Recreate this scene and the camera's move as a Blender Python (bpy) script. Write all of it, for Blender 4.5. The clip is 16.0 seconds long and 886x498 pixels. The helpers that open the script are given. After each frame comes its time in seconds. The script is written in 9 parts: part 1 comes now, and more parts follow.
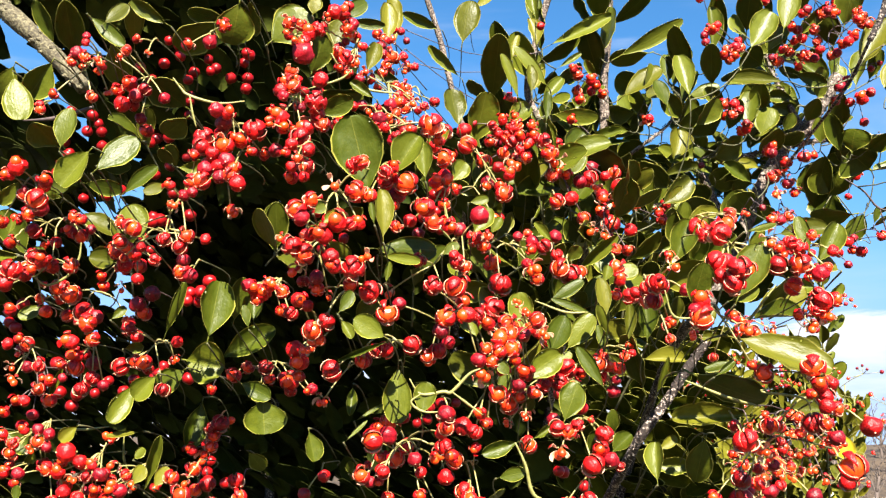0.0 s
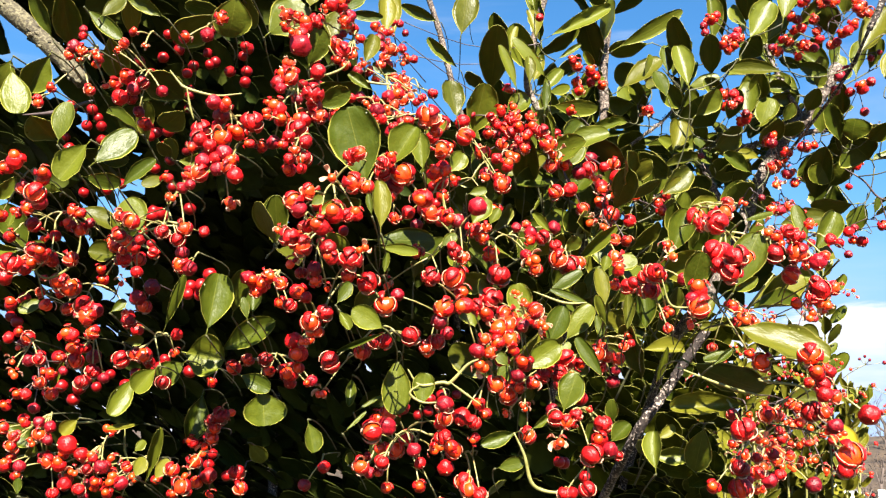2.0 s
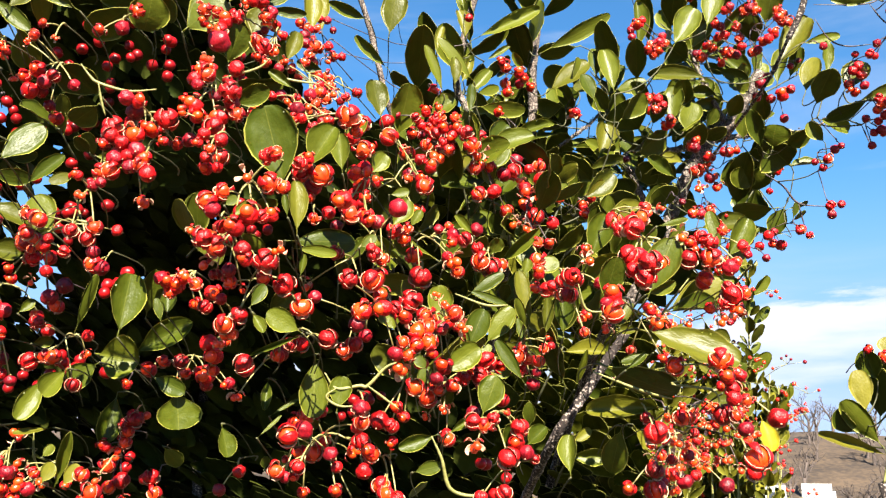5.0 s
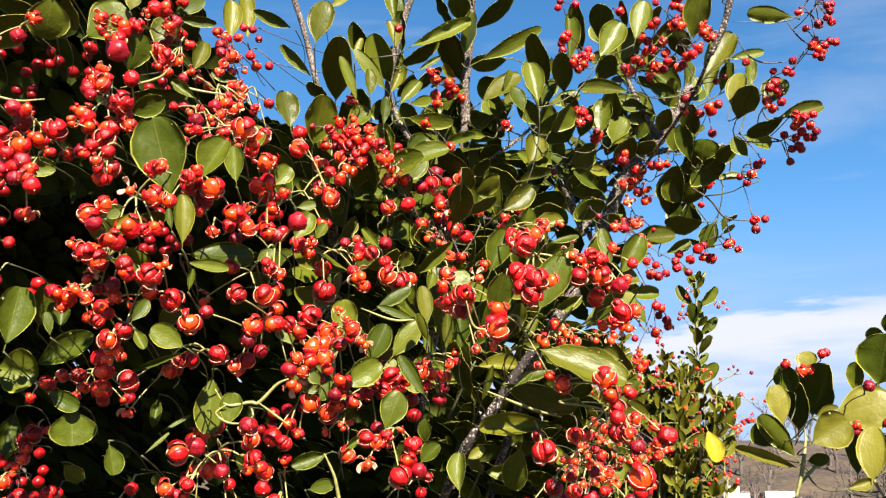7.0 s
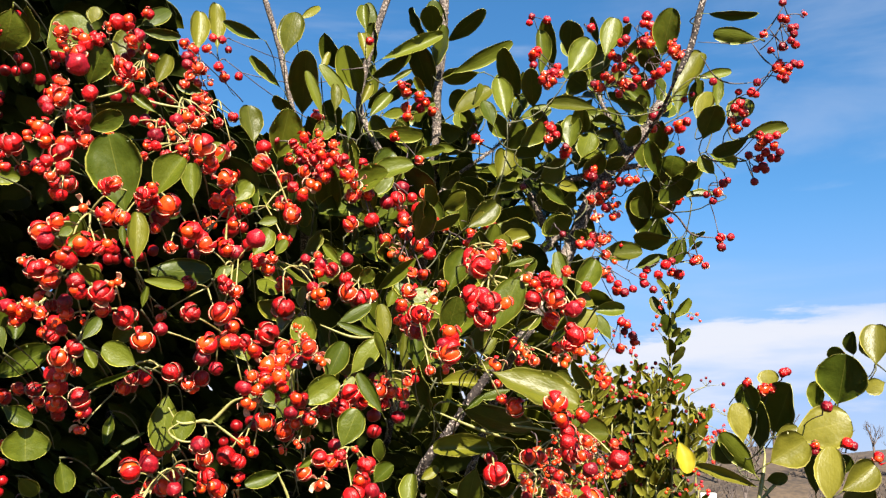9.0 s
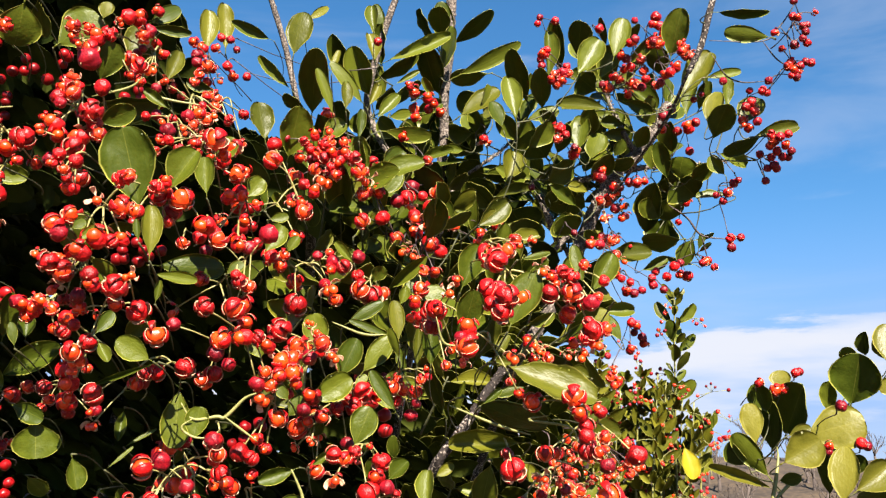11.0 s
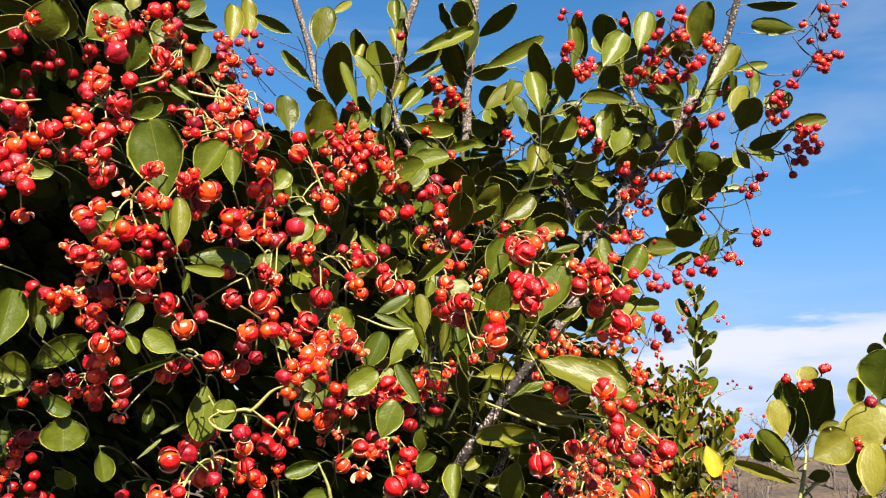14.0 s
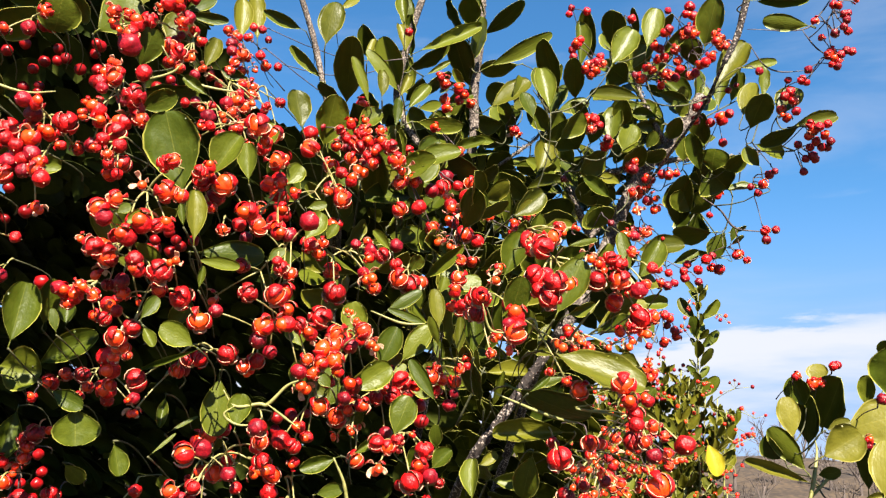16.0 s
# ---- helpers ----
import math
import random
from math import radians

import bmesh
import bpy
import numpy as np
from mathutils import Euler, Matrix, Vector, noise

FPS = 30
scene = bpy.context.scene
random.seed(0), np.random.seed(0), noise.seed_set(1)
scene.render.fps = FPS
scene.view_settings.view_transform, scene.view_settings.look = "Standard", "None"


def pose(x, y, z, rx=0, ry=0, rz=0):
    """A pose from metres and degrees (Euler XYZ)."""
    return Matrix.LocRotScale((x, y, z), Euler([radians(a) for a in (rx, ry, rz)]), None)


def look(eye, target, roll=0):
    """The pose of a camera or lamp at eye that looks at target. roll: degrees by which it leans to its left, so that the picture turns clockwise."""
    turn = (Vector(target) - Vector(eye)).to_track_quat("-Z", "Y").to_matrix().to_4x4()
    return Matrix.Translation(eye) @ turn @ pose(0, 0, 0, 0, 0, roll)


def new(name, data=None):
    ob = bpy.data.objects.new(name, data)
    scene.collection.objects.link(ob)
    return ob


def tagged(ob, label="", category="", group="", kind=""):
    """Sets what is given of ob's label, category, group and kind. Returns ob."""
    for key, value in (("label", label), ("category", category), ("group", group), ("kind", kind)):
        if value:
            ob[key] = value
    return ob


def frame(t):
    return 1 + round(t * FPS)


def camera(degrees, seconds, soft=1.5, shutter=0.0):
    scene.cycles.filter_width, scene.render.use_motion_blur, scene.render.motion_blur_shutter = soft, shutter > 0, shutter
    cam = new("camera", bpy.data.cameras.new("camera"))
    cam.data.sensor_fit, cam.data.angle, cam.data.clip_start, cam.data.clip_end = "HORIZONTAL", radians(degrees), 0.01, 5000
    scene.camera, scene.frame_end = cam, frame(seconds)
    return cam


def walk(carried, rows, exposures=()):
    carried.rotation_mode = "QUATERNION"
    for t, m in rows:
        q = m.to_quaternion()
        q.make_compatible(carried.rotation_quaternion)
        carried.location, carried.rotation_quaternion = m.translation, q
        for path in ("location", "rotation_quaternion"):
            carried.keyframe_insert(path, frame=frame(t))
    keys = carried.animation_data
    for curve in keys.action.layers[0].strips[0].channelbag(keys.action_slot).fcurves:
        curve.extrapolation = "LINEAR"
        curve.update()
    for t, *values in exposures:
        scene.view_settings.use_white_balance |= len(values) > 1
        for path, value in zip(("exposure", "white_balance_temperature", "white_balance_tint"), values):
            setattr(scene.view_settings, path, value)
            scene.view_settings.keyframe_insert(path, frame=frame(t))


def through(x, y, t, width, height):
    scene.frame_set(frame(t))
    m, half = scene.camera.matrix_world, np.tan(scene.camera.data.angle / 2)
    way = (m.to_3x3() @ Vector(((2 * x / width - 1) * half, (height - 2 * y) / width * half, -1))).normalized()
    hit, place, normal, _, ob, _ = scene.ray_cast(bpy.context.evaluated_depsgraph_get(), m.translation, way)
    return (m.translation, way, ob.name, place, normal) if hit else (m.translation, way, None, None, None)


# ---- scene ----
cam = camera(50.63, 16.0, soft=1.3)
PATH = [
    (0, (0.09406, 0.11072, 1.55713), (-0.02267, 2.03468, 2.09075), 1.59),
    (0.5, (0.08893, 0.11154, 1.55645), (-0.01586, 2.03694, 2.08738), 1.46),
    (1, (0.08898, 0.11015, 1.55704), (-0.01520, 2.03734, 2.08150), 1.33),
    (1.5, (0.09441, 0.10966, 1.55616), (-0.02241, 2.03683, 2.07805), 1.39),
    (2, (0.09750, 0.11079, 1.55516), (-0.02588, 2.03777, 2.07622), 1.32),
    (2.5, (0.09522, 0.11077, 1.55749), (-0.02013, 2.04060, 2.06979), 1.30),
    (3, (0.09864, 0.11098, 1.55709), (-0.01004, 2.04175, 2.06731), 1.18),
    (3.5, (0.09933, 0.11325, 1.55628), (0.01430, 2.04493, 2.06752), 1.02),
    (4, (0.10111, 0.11423, 1.55584), (0.04913, 2.04626, 2.07023), 0.86),
    (6.5, (0.14074, 0.11668, 1.56708), (0.20728, 2.04532, 2.09236), 0.87),
    (7, (0.15618, 0.11754, 1.56698), (0.23061, 2.04382, 2.09981), 0.76),
    (7.5, (0.16210, 0.11739, 1.56825), (0.25458, 2.04148, 2.10613), 0.80),
    (8, (0.16729, 0.11502, 1.57175), (0.27121, 2.03834, 2.11032), 0.98),
    (8.5, (0.16831, 0.11350, 1.57489), (0.28240, 2.03600, 2.11433), 1.21),
    (9, (0.17181, 0.11300, 1.57713), (0.28386, 2.03507, 2.11849), 1.28),
    (11.5, (0.16070, 0.12224, 1.56842), (0.27114, 2.03849, 2.13036), 1.22),
    (12, (0.15957, 0.12257, 1.56891), (0.26349, 2.03996, 2.12821), 1.30),
    (12.5, (0.15851, 0.12083, 1.57030), (0.25532, 2.04054, 2.12288), 1.39),
    (13, (0.15364, 0.12317, 1.56938), (0.25115, 2.04277, 2.12222), 1.44),
    (13.5, (0.15494, 0.12371, 1.56834), (0.24136, 2.04384, 2.12120), 1.54),
    (14, (0.15729, 0.12489, 1.56722), (0.23106, 2.04504, 2.12182), 1.58),
    (14.5, (0.14910, 0.12677, 1.56795), (0.23268, 2.04745, 2.11933), 1.66),
    (15, (0.15697, 0.12529, 1.56790), (0.21951, 2.04738, 2.11715), 1.76),
    (15.5, (0.15161, 0.12778, 1.56576), (0.22172, 2.04855, 2.11868), 1.73),
    (16, (0.14561, 0.12946, 1.56428), (0.22561, 2.04937, 2.11884), 1.68),
]
walk(cam, [(t, look(eye, target, roll)) for t, eye, target, roll in PATH],
     exposures=[(0.0, 2.57), (4.0, 2.55), (6.5, 2.31), (8.0, 2.18), (13.0, 2.18), (16.0, 2.24)])

# ---- light ----
SUN = Vector((0.14, -0.76, 0.635)).normalized()      # towards the sun, behind the viewer and to the right
world = bpy.data.worlds.new("sky")
scene.world = world
world.use_nodes = True
wn, wl = world.node_tree.nodes, world.node_tree.links
wn.clear()


def node(nodes, kind, **values):
    n = nodes.new(kind)
    for key, value in values.items():
        if key in n.inputs:
            n.inputs[key].default_value = value
    return n


def ramp(nodes, stops, smooth=True):
    n = nodes.new("ShaderNodeValToRGB")
    n.color_ramp.interpolation = "EASE" if smooth else "LINEAR"
    for i, (at, colour) in enumerate(stops):
        e = n.color_ramp.elements[i] if i < 2 else n.color_ramp.elements.new(at)
        e.position = at
        e.color = (*colour, 1) if len(colour) == 3 else colour
    return n


def grey(v):
    return (v, v, v)


sky = wn.new("ShaderNodeTexSky")
sky.sky_type, sky.sun_disc = "NISHITA", False
sky.sun_elevation, sky.sun_rotation = math.asin(SUN.z), math.atan2(SUN.x, SUN.y)
sky.air_density, sky.dust_density, sky.ozone_density = 1.0, 0.0, 4.0
coord = wn.new("ShaderNodeTexCoord")
apart = wn.new("ShaderNodeSeparateXYZ")
wl.new(coord.outputs["Generated"], apart.inputs[0])
stretch = wn.new("ShaderNodeMapping")
stretch.inputs["Scale"].default_value = (1.6, 1.6, 9.0)
wl.new(coord.outputs["Generated"], stretch.inputs[0])
puffs = node(wn, "ShaderNodeTexNoise", Scale=2.6, Detail=7.0, Roughness=0.52)
wl.new(stretch.outputs[0], puffs.inputs["Vector"])
bank = ramp(wn, [(0.0, grey(0.46)), (0.075, grey(0.56)), (0.125, grey(0.84)), (0.178, grey(0.86)), (0.198, grey(0.56)), (0.26, grey(0.50)), (0.5, grey(0.44)), (1.0, grey(0.3))])
slant = node(wn, "ShaderNodeMath")          # the bank climbs gently to the right
slant.operation = "MULTIPLY_ADD"
slant.inputs[1].default_value = -0.11
wl.new(apart.outputs["X"], slant.inputs[0])
wl.new(apart.outputs["Z"], slant.inputs[2])
ragged = node(wn, "ShaderNodeTexNoise", Scale=7.0, Detail=6.0, Roughness=0.6)
wl.new(stretch.outputs[0], ragged.inputs["Vector"])
torn = node(wn, "ShaderNodeMath")
torn.operation = "MULTIPLY_ADD"
torn.inputs[1].default_value = 0.07
wl.new(ragged.outputs["Fac"], torn.inputs[0])
wl.new(slant.outputs[0], torn.inputs[2])
wl.new(torn.outputs[0], bank.inputs[0])
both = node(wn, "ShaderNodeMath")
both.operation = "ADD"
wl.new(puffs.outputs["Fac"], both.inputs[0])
north = node(wn, "ShaderNodeMapRange")     # the cloud bank lies ahead; behind, the unseen sky is left clear to dim the fill light
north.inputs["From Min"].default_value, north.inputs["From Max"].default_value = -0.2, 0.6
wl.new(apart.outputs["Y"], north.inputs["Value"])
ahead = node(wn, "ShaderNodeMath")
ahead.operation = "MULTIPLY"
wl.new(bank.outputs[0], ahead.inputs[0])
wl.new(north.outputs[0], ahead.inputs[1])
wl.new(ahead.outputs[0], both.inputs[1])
cover = node(wn, "ShaderNodeMapRange")
cover.interpolation_type = "SMOOTHSTEP"
cover.inputs["From Min"].default_value, cover.inputs["From Max"].default_value = 1.06, 1.46
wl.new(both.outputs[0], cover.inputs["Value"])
mix = wn.new("ShaderNodeMix")
mix.data_type = "RGBA"
wl.new(cover.outputs[0], mix.inputs["Factor"])
clear = node(wn, "ShaderNodeHueSaturation", Hue=0.496, Saturation=1.22, Value=0.80)
wl.new(sky.outputs[0], clear.inputs["Color"])
haze = wn.new("ShaderNodeMix")               # a lilac-blue haze low over the hills
haze.data_type = "RGBA"
low_down = ramp(wn, [(0.0, grey(0.85)), (0.10, grey(0.75)), (0.34, grey(0.0))])
wl.new(apart.outputs["Z"], low_down.inputs[0])
wl.new(low_down.outputs[0], haze.inputs["Factor"])
wl.new(clear.outputs[0], haze.inputs[6])
haze.inputs[7].default_value = (1.5, 1.95, 3.6, 1)
wl.new(haze.outputs[2], mix.inputs[6])
mix.inputs[7].default_value = (3.6, 3.75, 4.2, 1)
drawn = wn.new("ShaderNodeMapping")              # thin high streaks
drawn.inputs["Scale"].default_value, drawn.inputs["Rotation"].default_value = (1.2, 2.0, 6.0), (0.0, 0.35, 0.0)
wl.new(coord.outputs["Generated"], drawn.inputs[0])
streaks = node(wn, "ShaderNodeTexNoise", Scale=1.7, Detail=6.0, Roughness=0.55, Distortion=0.6)
wl.new(drawn.outputs[0], streaks.inputs["Vector"])
veil = ramp(wn, [(0.50, grey(0.0)), (0.74, grey(0.26))])
wl.new(streaks.outputs["Fac"], veil.inputs[0])
wisps = wn.new("ShaderNodeMix")
wisps.data_type = "RGBA"
wl.new(veil.outputs[0], wisps.inputs["Factor"])
wl.new(mix.outputs[2], wisps.inputs[6])
wisps.inputs[7].default_value = (2.9, 3.2, 3.9, 1)
back = node(wn, "ShaderNodeBackground", Strength=0.052)
wl.new(wisps.outputs[2], back.inputs["Color"])
wl.new(back.outputs[0], wn.new("ShaderNodeOutputWorld").inputs["Surface"])
sun = new("sun", bpy.data.lights.new("sun", "SUN"))
sun.data.energy, sun.data.angle, sun.data.color = 5.0, radians(0.53), (1.0, 0.92, 0.79)
sun.matrix_world = look(SUN * 20, (0, 0, 0))


# ---- materials ----
def material(name):
    m = bpy.data.materials.new(name)
    m.use_nodes = True
    m.node_tree.nodes.clear()
    return m, m.node_tree.nodes, m.node_tree.links


def surface(name, low, high, scale=20.0, rough=0.6, bump=0.3, fine=120.0, metal=0.0, randomness=0.0, specular=0.5, coat=0.0):
    """A mottled surface: two colours by noise at two scales, with a fine relief."""
    m, n, l = material(name)
    bsdf = node(n, "ShaderNodeBsdfPrincipled", Roughness=rough, Metallic=metal)
    bsdf.inputs["Specular IOR Level"].default_value = specular
    bsdf.inputs["Coat Weight"].default_value, bsdf.inputs["Coat Roughness"].default_value = coat, 0.16
    c = n.new("ShaderNodeTexCoord")
    a = node(n, "ShaderNodeTexNoise", Scale=scale, Detail=5.0)
    b = node(n, "ShaderNodeTexNoise", Scale=fine, Detail=4.0)
    l.new(c.outputs["Object"], a.inputs["Vector"])
    l.new(c.outputs["Object"], b.inputs["Vector"])
    add = node(n, "ShaderNodeMath")
    add.operation = "ADD"
    l.new(a.outputs["Fac"], add.inputs[0])
    l.new(b.outputs["Fac"], add.inputs[1])
    info = n.new("ShaderNodeObjectInfo")
    more = node(n, "ShaderNodeMath")
    more.operation = "MULTIPLY_ADD"
    more.inputs[1].default_value = randomness
    l.new(info.outputs["Random"], more.inputs[0])
    l.new(add.outputs[0], more.inputs[2])
    r = ramp(n, [(0.0, low), (1.0, high)])
    fit = node(n, "ShaderNodeMapRange")
    fit.inputs["From Min"].default_value, fit.inputs["From Max"].default_value = 0.7, 1.35 + randomness
    l.new(more.outputs[0], fit.inputs["Value"])
    l.new(fit.outputs[0], r.inputs[0])
    l.new(r.outputs[0], bsdf.inputs["Base Color"])
    bm = node(n, "ShaderNodeBump", Strength=bump, Distance=0.002)
    l.new(b.outputs["Fac"], bm.inputs["Height"])
    l.new(bm.outputs[0], bsdf.inputs["Normal"])
    l.new(bsdf.outputs[0], n.new("ShaderNodeOutputMaterial").inputs["Surface"])
    return m


def leaf_surface(name, deep, bright, rim, island=False, through=0.35):
    """A leathery evergreen leaf: waxy top, pale midrib and thin pale margin, some light passing through."""
    m, n, l = material(name)
    uv = n.new("ShaderNodeUVMap")
    uv.uv_map = "blade"
    sep = n.new("ShaderNodeSeparateXYZ")
    l.new(uv.outputs[0], sep.inputs[0])
    if island:
        rand = n.new("ShaderNodeNewGeometry").outputs["Random Per Island"]
    else:
        rand = n.new("ShaderNodeObjectInfo").outputs["Random"]
    spots = node(n, "ShaderNodeTexNoise", Scale=5.0, Detail=6.0, Roughness=0.6)
    c = n.new("ShaderNodeTexCoord")
    shift = n.new("ShaderNodeVectorMath")
    shift.operation = "ADD"
    l.new(c.outputs["Object"], shift.inputs[0])
    l.new(rand, shift.inputs[1])
    l.new(shift.outputs[0], spots.inputs["Vector"])
    if island:
        spots.inputs["Scale"].default_value = 90.0
    tone = node(n, "ShaderNodeMath")
    tone.operation = "MULTIPLY_ADD"
    tone.inputs[1].default_value = 0.55
    l.new(spots.outputs["Fac"], tone.inputs[0])
    half = node(n, "ShaderNodeMath")
    half.operation = "MULTIPLY"
    half.inputs[1].default_value = 0.6
    l.new(rand, half.inputs[0])
    l.new(half.outputs[0], tone.inputs[2])
    body = ramp(n, [(0.2, deep), (0.95, bright)])
    l.new(tone.outputs[0], body.inputs[0])
    # midrib and margin by the blade's own coordinates: x runs 0..1 across, z is the nearness to the edge
    rib = node(n, "ShaderNodeMath")
    rib.operation = "SUBTRACT"
    rib.inputs[1].default_value = 0.5
    l.new(sep.outputs["X"], rib.inputs[0])
    ab = node(n, "ShaderNodeMath")
    ab.operation = "ABSOLUTE"
    l.new(rib.outputs[0], ab.inputs[0])
    edge = ramp(n, [(0.0, grey(0.16)), (0.016, grey(0)), (0.458, grey(0)), (0.488, grey(0.9))])
    l.new(ab.outputs[0], edge.inputs[0])
    mixed = n.new("ShaderNodeMix")
    mixed.data_type = "RGBA"
    l.new(edge.outputs[0], mixed.inputs["Factor"])
    l.new(body.outputs[0], mixed.inputs[6])
    mixed.inputs[7].default_value = (*rim, 1)
    bsdf = node(n, "ShaderNodeBsdfPrincipled", Roughness=0.40)
    bsdf.inputs["Specular IOR Level"].default_value = 0.22
    l.new(mixed.outputs[2], bsdf.inputs["Base Color"])
    if island:
        bsdf.inputs["Roughness"].default_value = 0.6
        bsdf.inputs["Specular IOR Level"].default_value = 0.06
    veins = node(n, "ShaderNodeTexNoise", Scale=14.0 if not island else 260.0, Detail=3.0)
    l.new(c.outputs["Object"], veins.inputs["Vector"])
    bump = node(n, "ShaderNodeBump", Strength=0.25, Distance=0.0015)
    l.new(veins.outputs["Fac"], bump.inputs["Height"])
    l.new(bump.outputs[0], bsdf.inputs["Normal"])
    glow = n.new("ShaderNodeBsdfTranslucent")
    l.new(mixed.outputs[2], glow.inputs["Color"])
    blend = node(n, "ShaderNodeMixShader", Fac=through)
    l.new(bsdf.outputs[0], blend.inputs[1])
    l.new(glow.outputs[0], blend.inputs[2])
    l.new(blend.outputs[0], n.new("ShaderNodeOutputMaterial").inputs["Surface"])
    return m


green = leaf_surface("leaf_green", (0.036, 0.050, 0.0032), (0.092, 0.104, 0.0080), (0.34, 0.32, 0.060), through=0.24)
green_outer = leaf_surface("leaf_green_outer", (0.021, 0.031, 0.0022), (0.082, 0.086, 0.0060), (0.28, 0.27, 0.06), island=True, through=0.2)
# leaf colour darkened to paint in the shade inside the crown
shade_green = leaf_surface("leaf_shade_green", (0.012, 0.020, 0.003), (0.040, 0.048, 0.007), (0.026, 0.032, 0.006), island=True, through=0.05)
olive = leaf_surface("leaf_olive", (0.050, 0.056, 0.0045), (0.128, 0.122, 0.0095), (0.30, 0.27, 0.0576), through=0.28)
olive_outer = leaf_surface("leaf_olive_outer", (0.042, 0.046, 0.0040), (0.135, 0.125, 0.0110), (0.26, 0.24, 0.058), island=True, through=0.25)
pale_olive = leaf_surface("leaf_pale_olive", (0.078, 0.074, 0.0070), (0.150, 0.134, 0.0150), (0.30, 0.26, 0.060), through=0.22)
yellow = leaf_surface("leaf_yellow", (0.259, 0.202, 0.0072), (0.346, 0.288, 0.018), (0.36, 0.302, 0.072))


def bark_surface(name, stops):
    """Young bark crowded with pale corky warts."""
    m, n, l = material(name)
    c = n.new("ShaderNodeTexCoord")
    warts = node(n, "ShaderNodeTexNoise", Scale=460.0, Detail=2.0)
    broad = node(n, "ShaderNodeTexNoise", Scale=45.0, Detail=4.0)
    l.new(c.outputs["Object"], warts.inputs["Vector"])
    l.new(c.outputs["Object"], broad.inputs["Vector"])
    add = node(n, "ShaderNodeMath")
    add.operation = "MULTIPLY_ADD"
    add.inputs[1].default_value = 0.45
    l.new(broad.outputs["Fac"], add.inputs[0])
    l.new(warts.outputs["Fac"], add.inputs[2])
    r = ramp(n, stops)
    l.new(add.outputs[0], r.inputs[0])
    bsdf = node(n, "ShaderNodeBsdfPrincipled", Roughness=0.85)
    l.new(r.outputs[0], bsdf.inputs["Base Color"])
    bump = node(n, "ShaderNodeBump", Strength=1.0, Distance=0.001)
    l.new(warts.outputs["Fac"], bump.inputs["Height"])
    l.new(bump.outputs[0], bsdf.inputs["Normal"])
    l.new(bsdf.outputs[0], n.new("ShaderNodeOutputMaterial").inputs["Surface"])
    return m


bark = bark_surface("bark", [(0.71, (0.014, 0.008, 0.006)), (0.78, (0.045, 0.030, 0.023)), (0.85, (0.28, 0.23, 0.195))])
pale_bark = bark_surface("pale_bark", [(0.64, (0.032, 0.023, 0.019)), (0.76, (0.110, 0.082, 0.066)), (0.87, (0.23, 0.19, 0.158))])
olive_bark = bark_surface("olive_bark", [(0.60, (0.032, 0.025, 0.012)), (0.72, (0.066, 0.055, 0.028)), (0.88, (0.12, 0.105, 0.058))])
# twig colour darkened, standing in for the shade among the leaves
shade_twig = surface("shade_twig", (0.0252, 0.0274, 0.0072), (0.072, 0.0684, 0.0252), scale=60, rough=0.7, bump=0.3, fine=300)
twig = surface("twig", (0.115, 0.112, 0.0216), (0.216, 0.202, 0.0648), scale=60, rough=0.55, bump=0.3, fine=300)
dark_twig = surface("dark_twig", (0.026, 0.016, 0.016), (0.070, 0.045, 0.040), scale=60, rough=0.6, bump=0.3, fine=300)
stalk = surface("stalk", (0.144, 0.13, 0.0324), (0.288, 0.245, 0.0936), scale=60, rough=0.5, bump=0.2, fine=300)
husk = surface("husk", (0.075, 0.0006, 0.0014), (0.54, 0.0050, 0.0060), scale=1.9, rough=0.38, bump=0.35, fine=5, randomness=0.5, specular=0.3)
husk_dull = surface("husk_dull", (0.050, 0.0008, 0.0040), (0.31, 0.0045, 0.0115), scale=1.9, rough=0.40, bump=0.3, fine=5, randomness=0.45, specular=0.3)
husk_inside = surface("husk_inside", (0.36, 0.15, 0.09), (0.60, 0.43, 0.27), scale=3, rough=0.6, bump=0.2, fine=12)
aril = surface("aril", (0.54, 0.012, 0.0010), (0.88, 0.062, 0.002), scale=1.5, rough=0.34, bump=0.15, fine=8, randomness=0.35, coat=0.15)
grass = surface("dry_grass", (0.0252, 0.0216, 0.0108), (0.0576, 0.0504, 0.0252), scale=0.6, rough=1.0, bump=0.6, fine=14)
far_bark = surface("far_bark", (0.042, 0.031, 0.026), (0.090, 0.068, 0.058), scale=2, rough=0.95, bump=0.2, fine=20)
wall_white = surface("wall_white", (0.36, 0.36, 0.353), (0.446, 0.439, 0.425), scale=0.8, rough=0.7, bump=0.1, fine=12)
roof_grey = surface("roof_grey", (0.0648, 0.0612, 0.0612), (0.115, 0.108, 0.104), scale=1.2, rough=0.8, bump=0.3, fine=12)
dark_glass = surface("dark_glass", (0.02, 0.025, 0.03), (0.05, 0.055, 0.06), scale=1, rough=0.1, bump=0.0)
hill_brown = surface("hill_brown", (0.017, 0.010, 0.005), (0.068, 0.043, 0.022), scale=0.35, rough=1.0, bump=0.5, fine=2.4)


# ---- shared makers ----
def mesh_of(name, verts, faces, mats, slots=None, smooth=True):
    me = bpy.data.meshes.new(name)
    me.from_pydata([tuple(v) for v in verts], [], faces)
    for m in mats:
        me.materials.append(m)
    if slots is not None:
        me.polygons.foreach_set("material_index", slots)
    if smooth:
        me.polygons.foreach_set("use_smooth", [True] * len(faces))
    me.update()
    return me


def thing(name, label, category, at=(0, 0, 0), group="", kind=""):
    ob = new(name)
    ob.location = at
    return tagged(ob, label, category, group, kind)


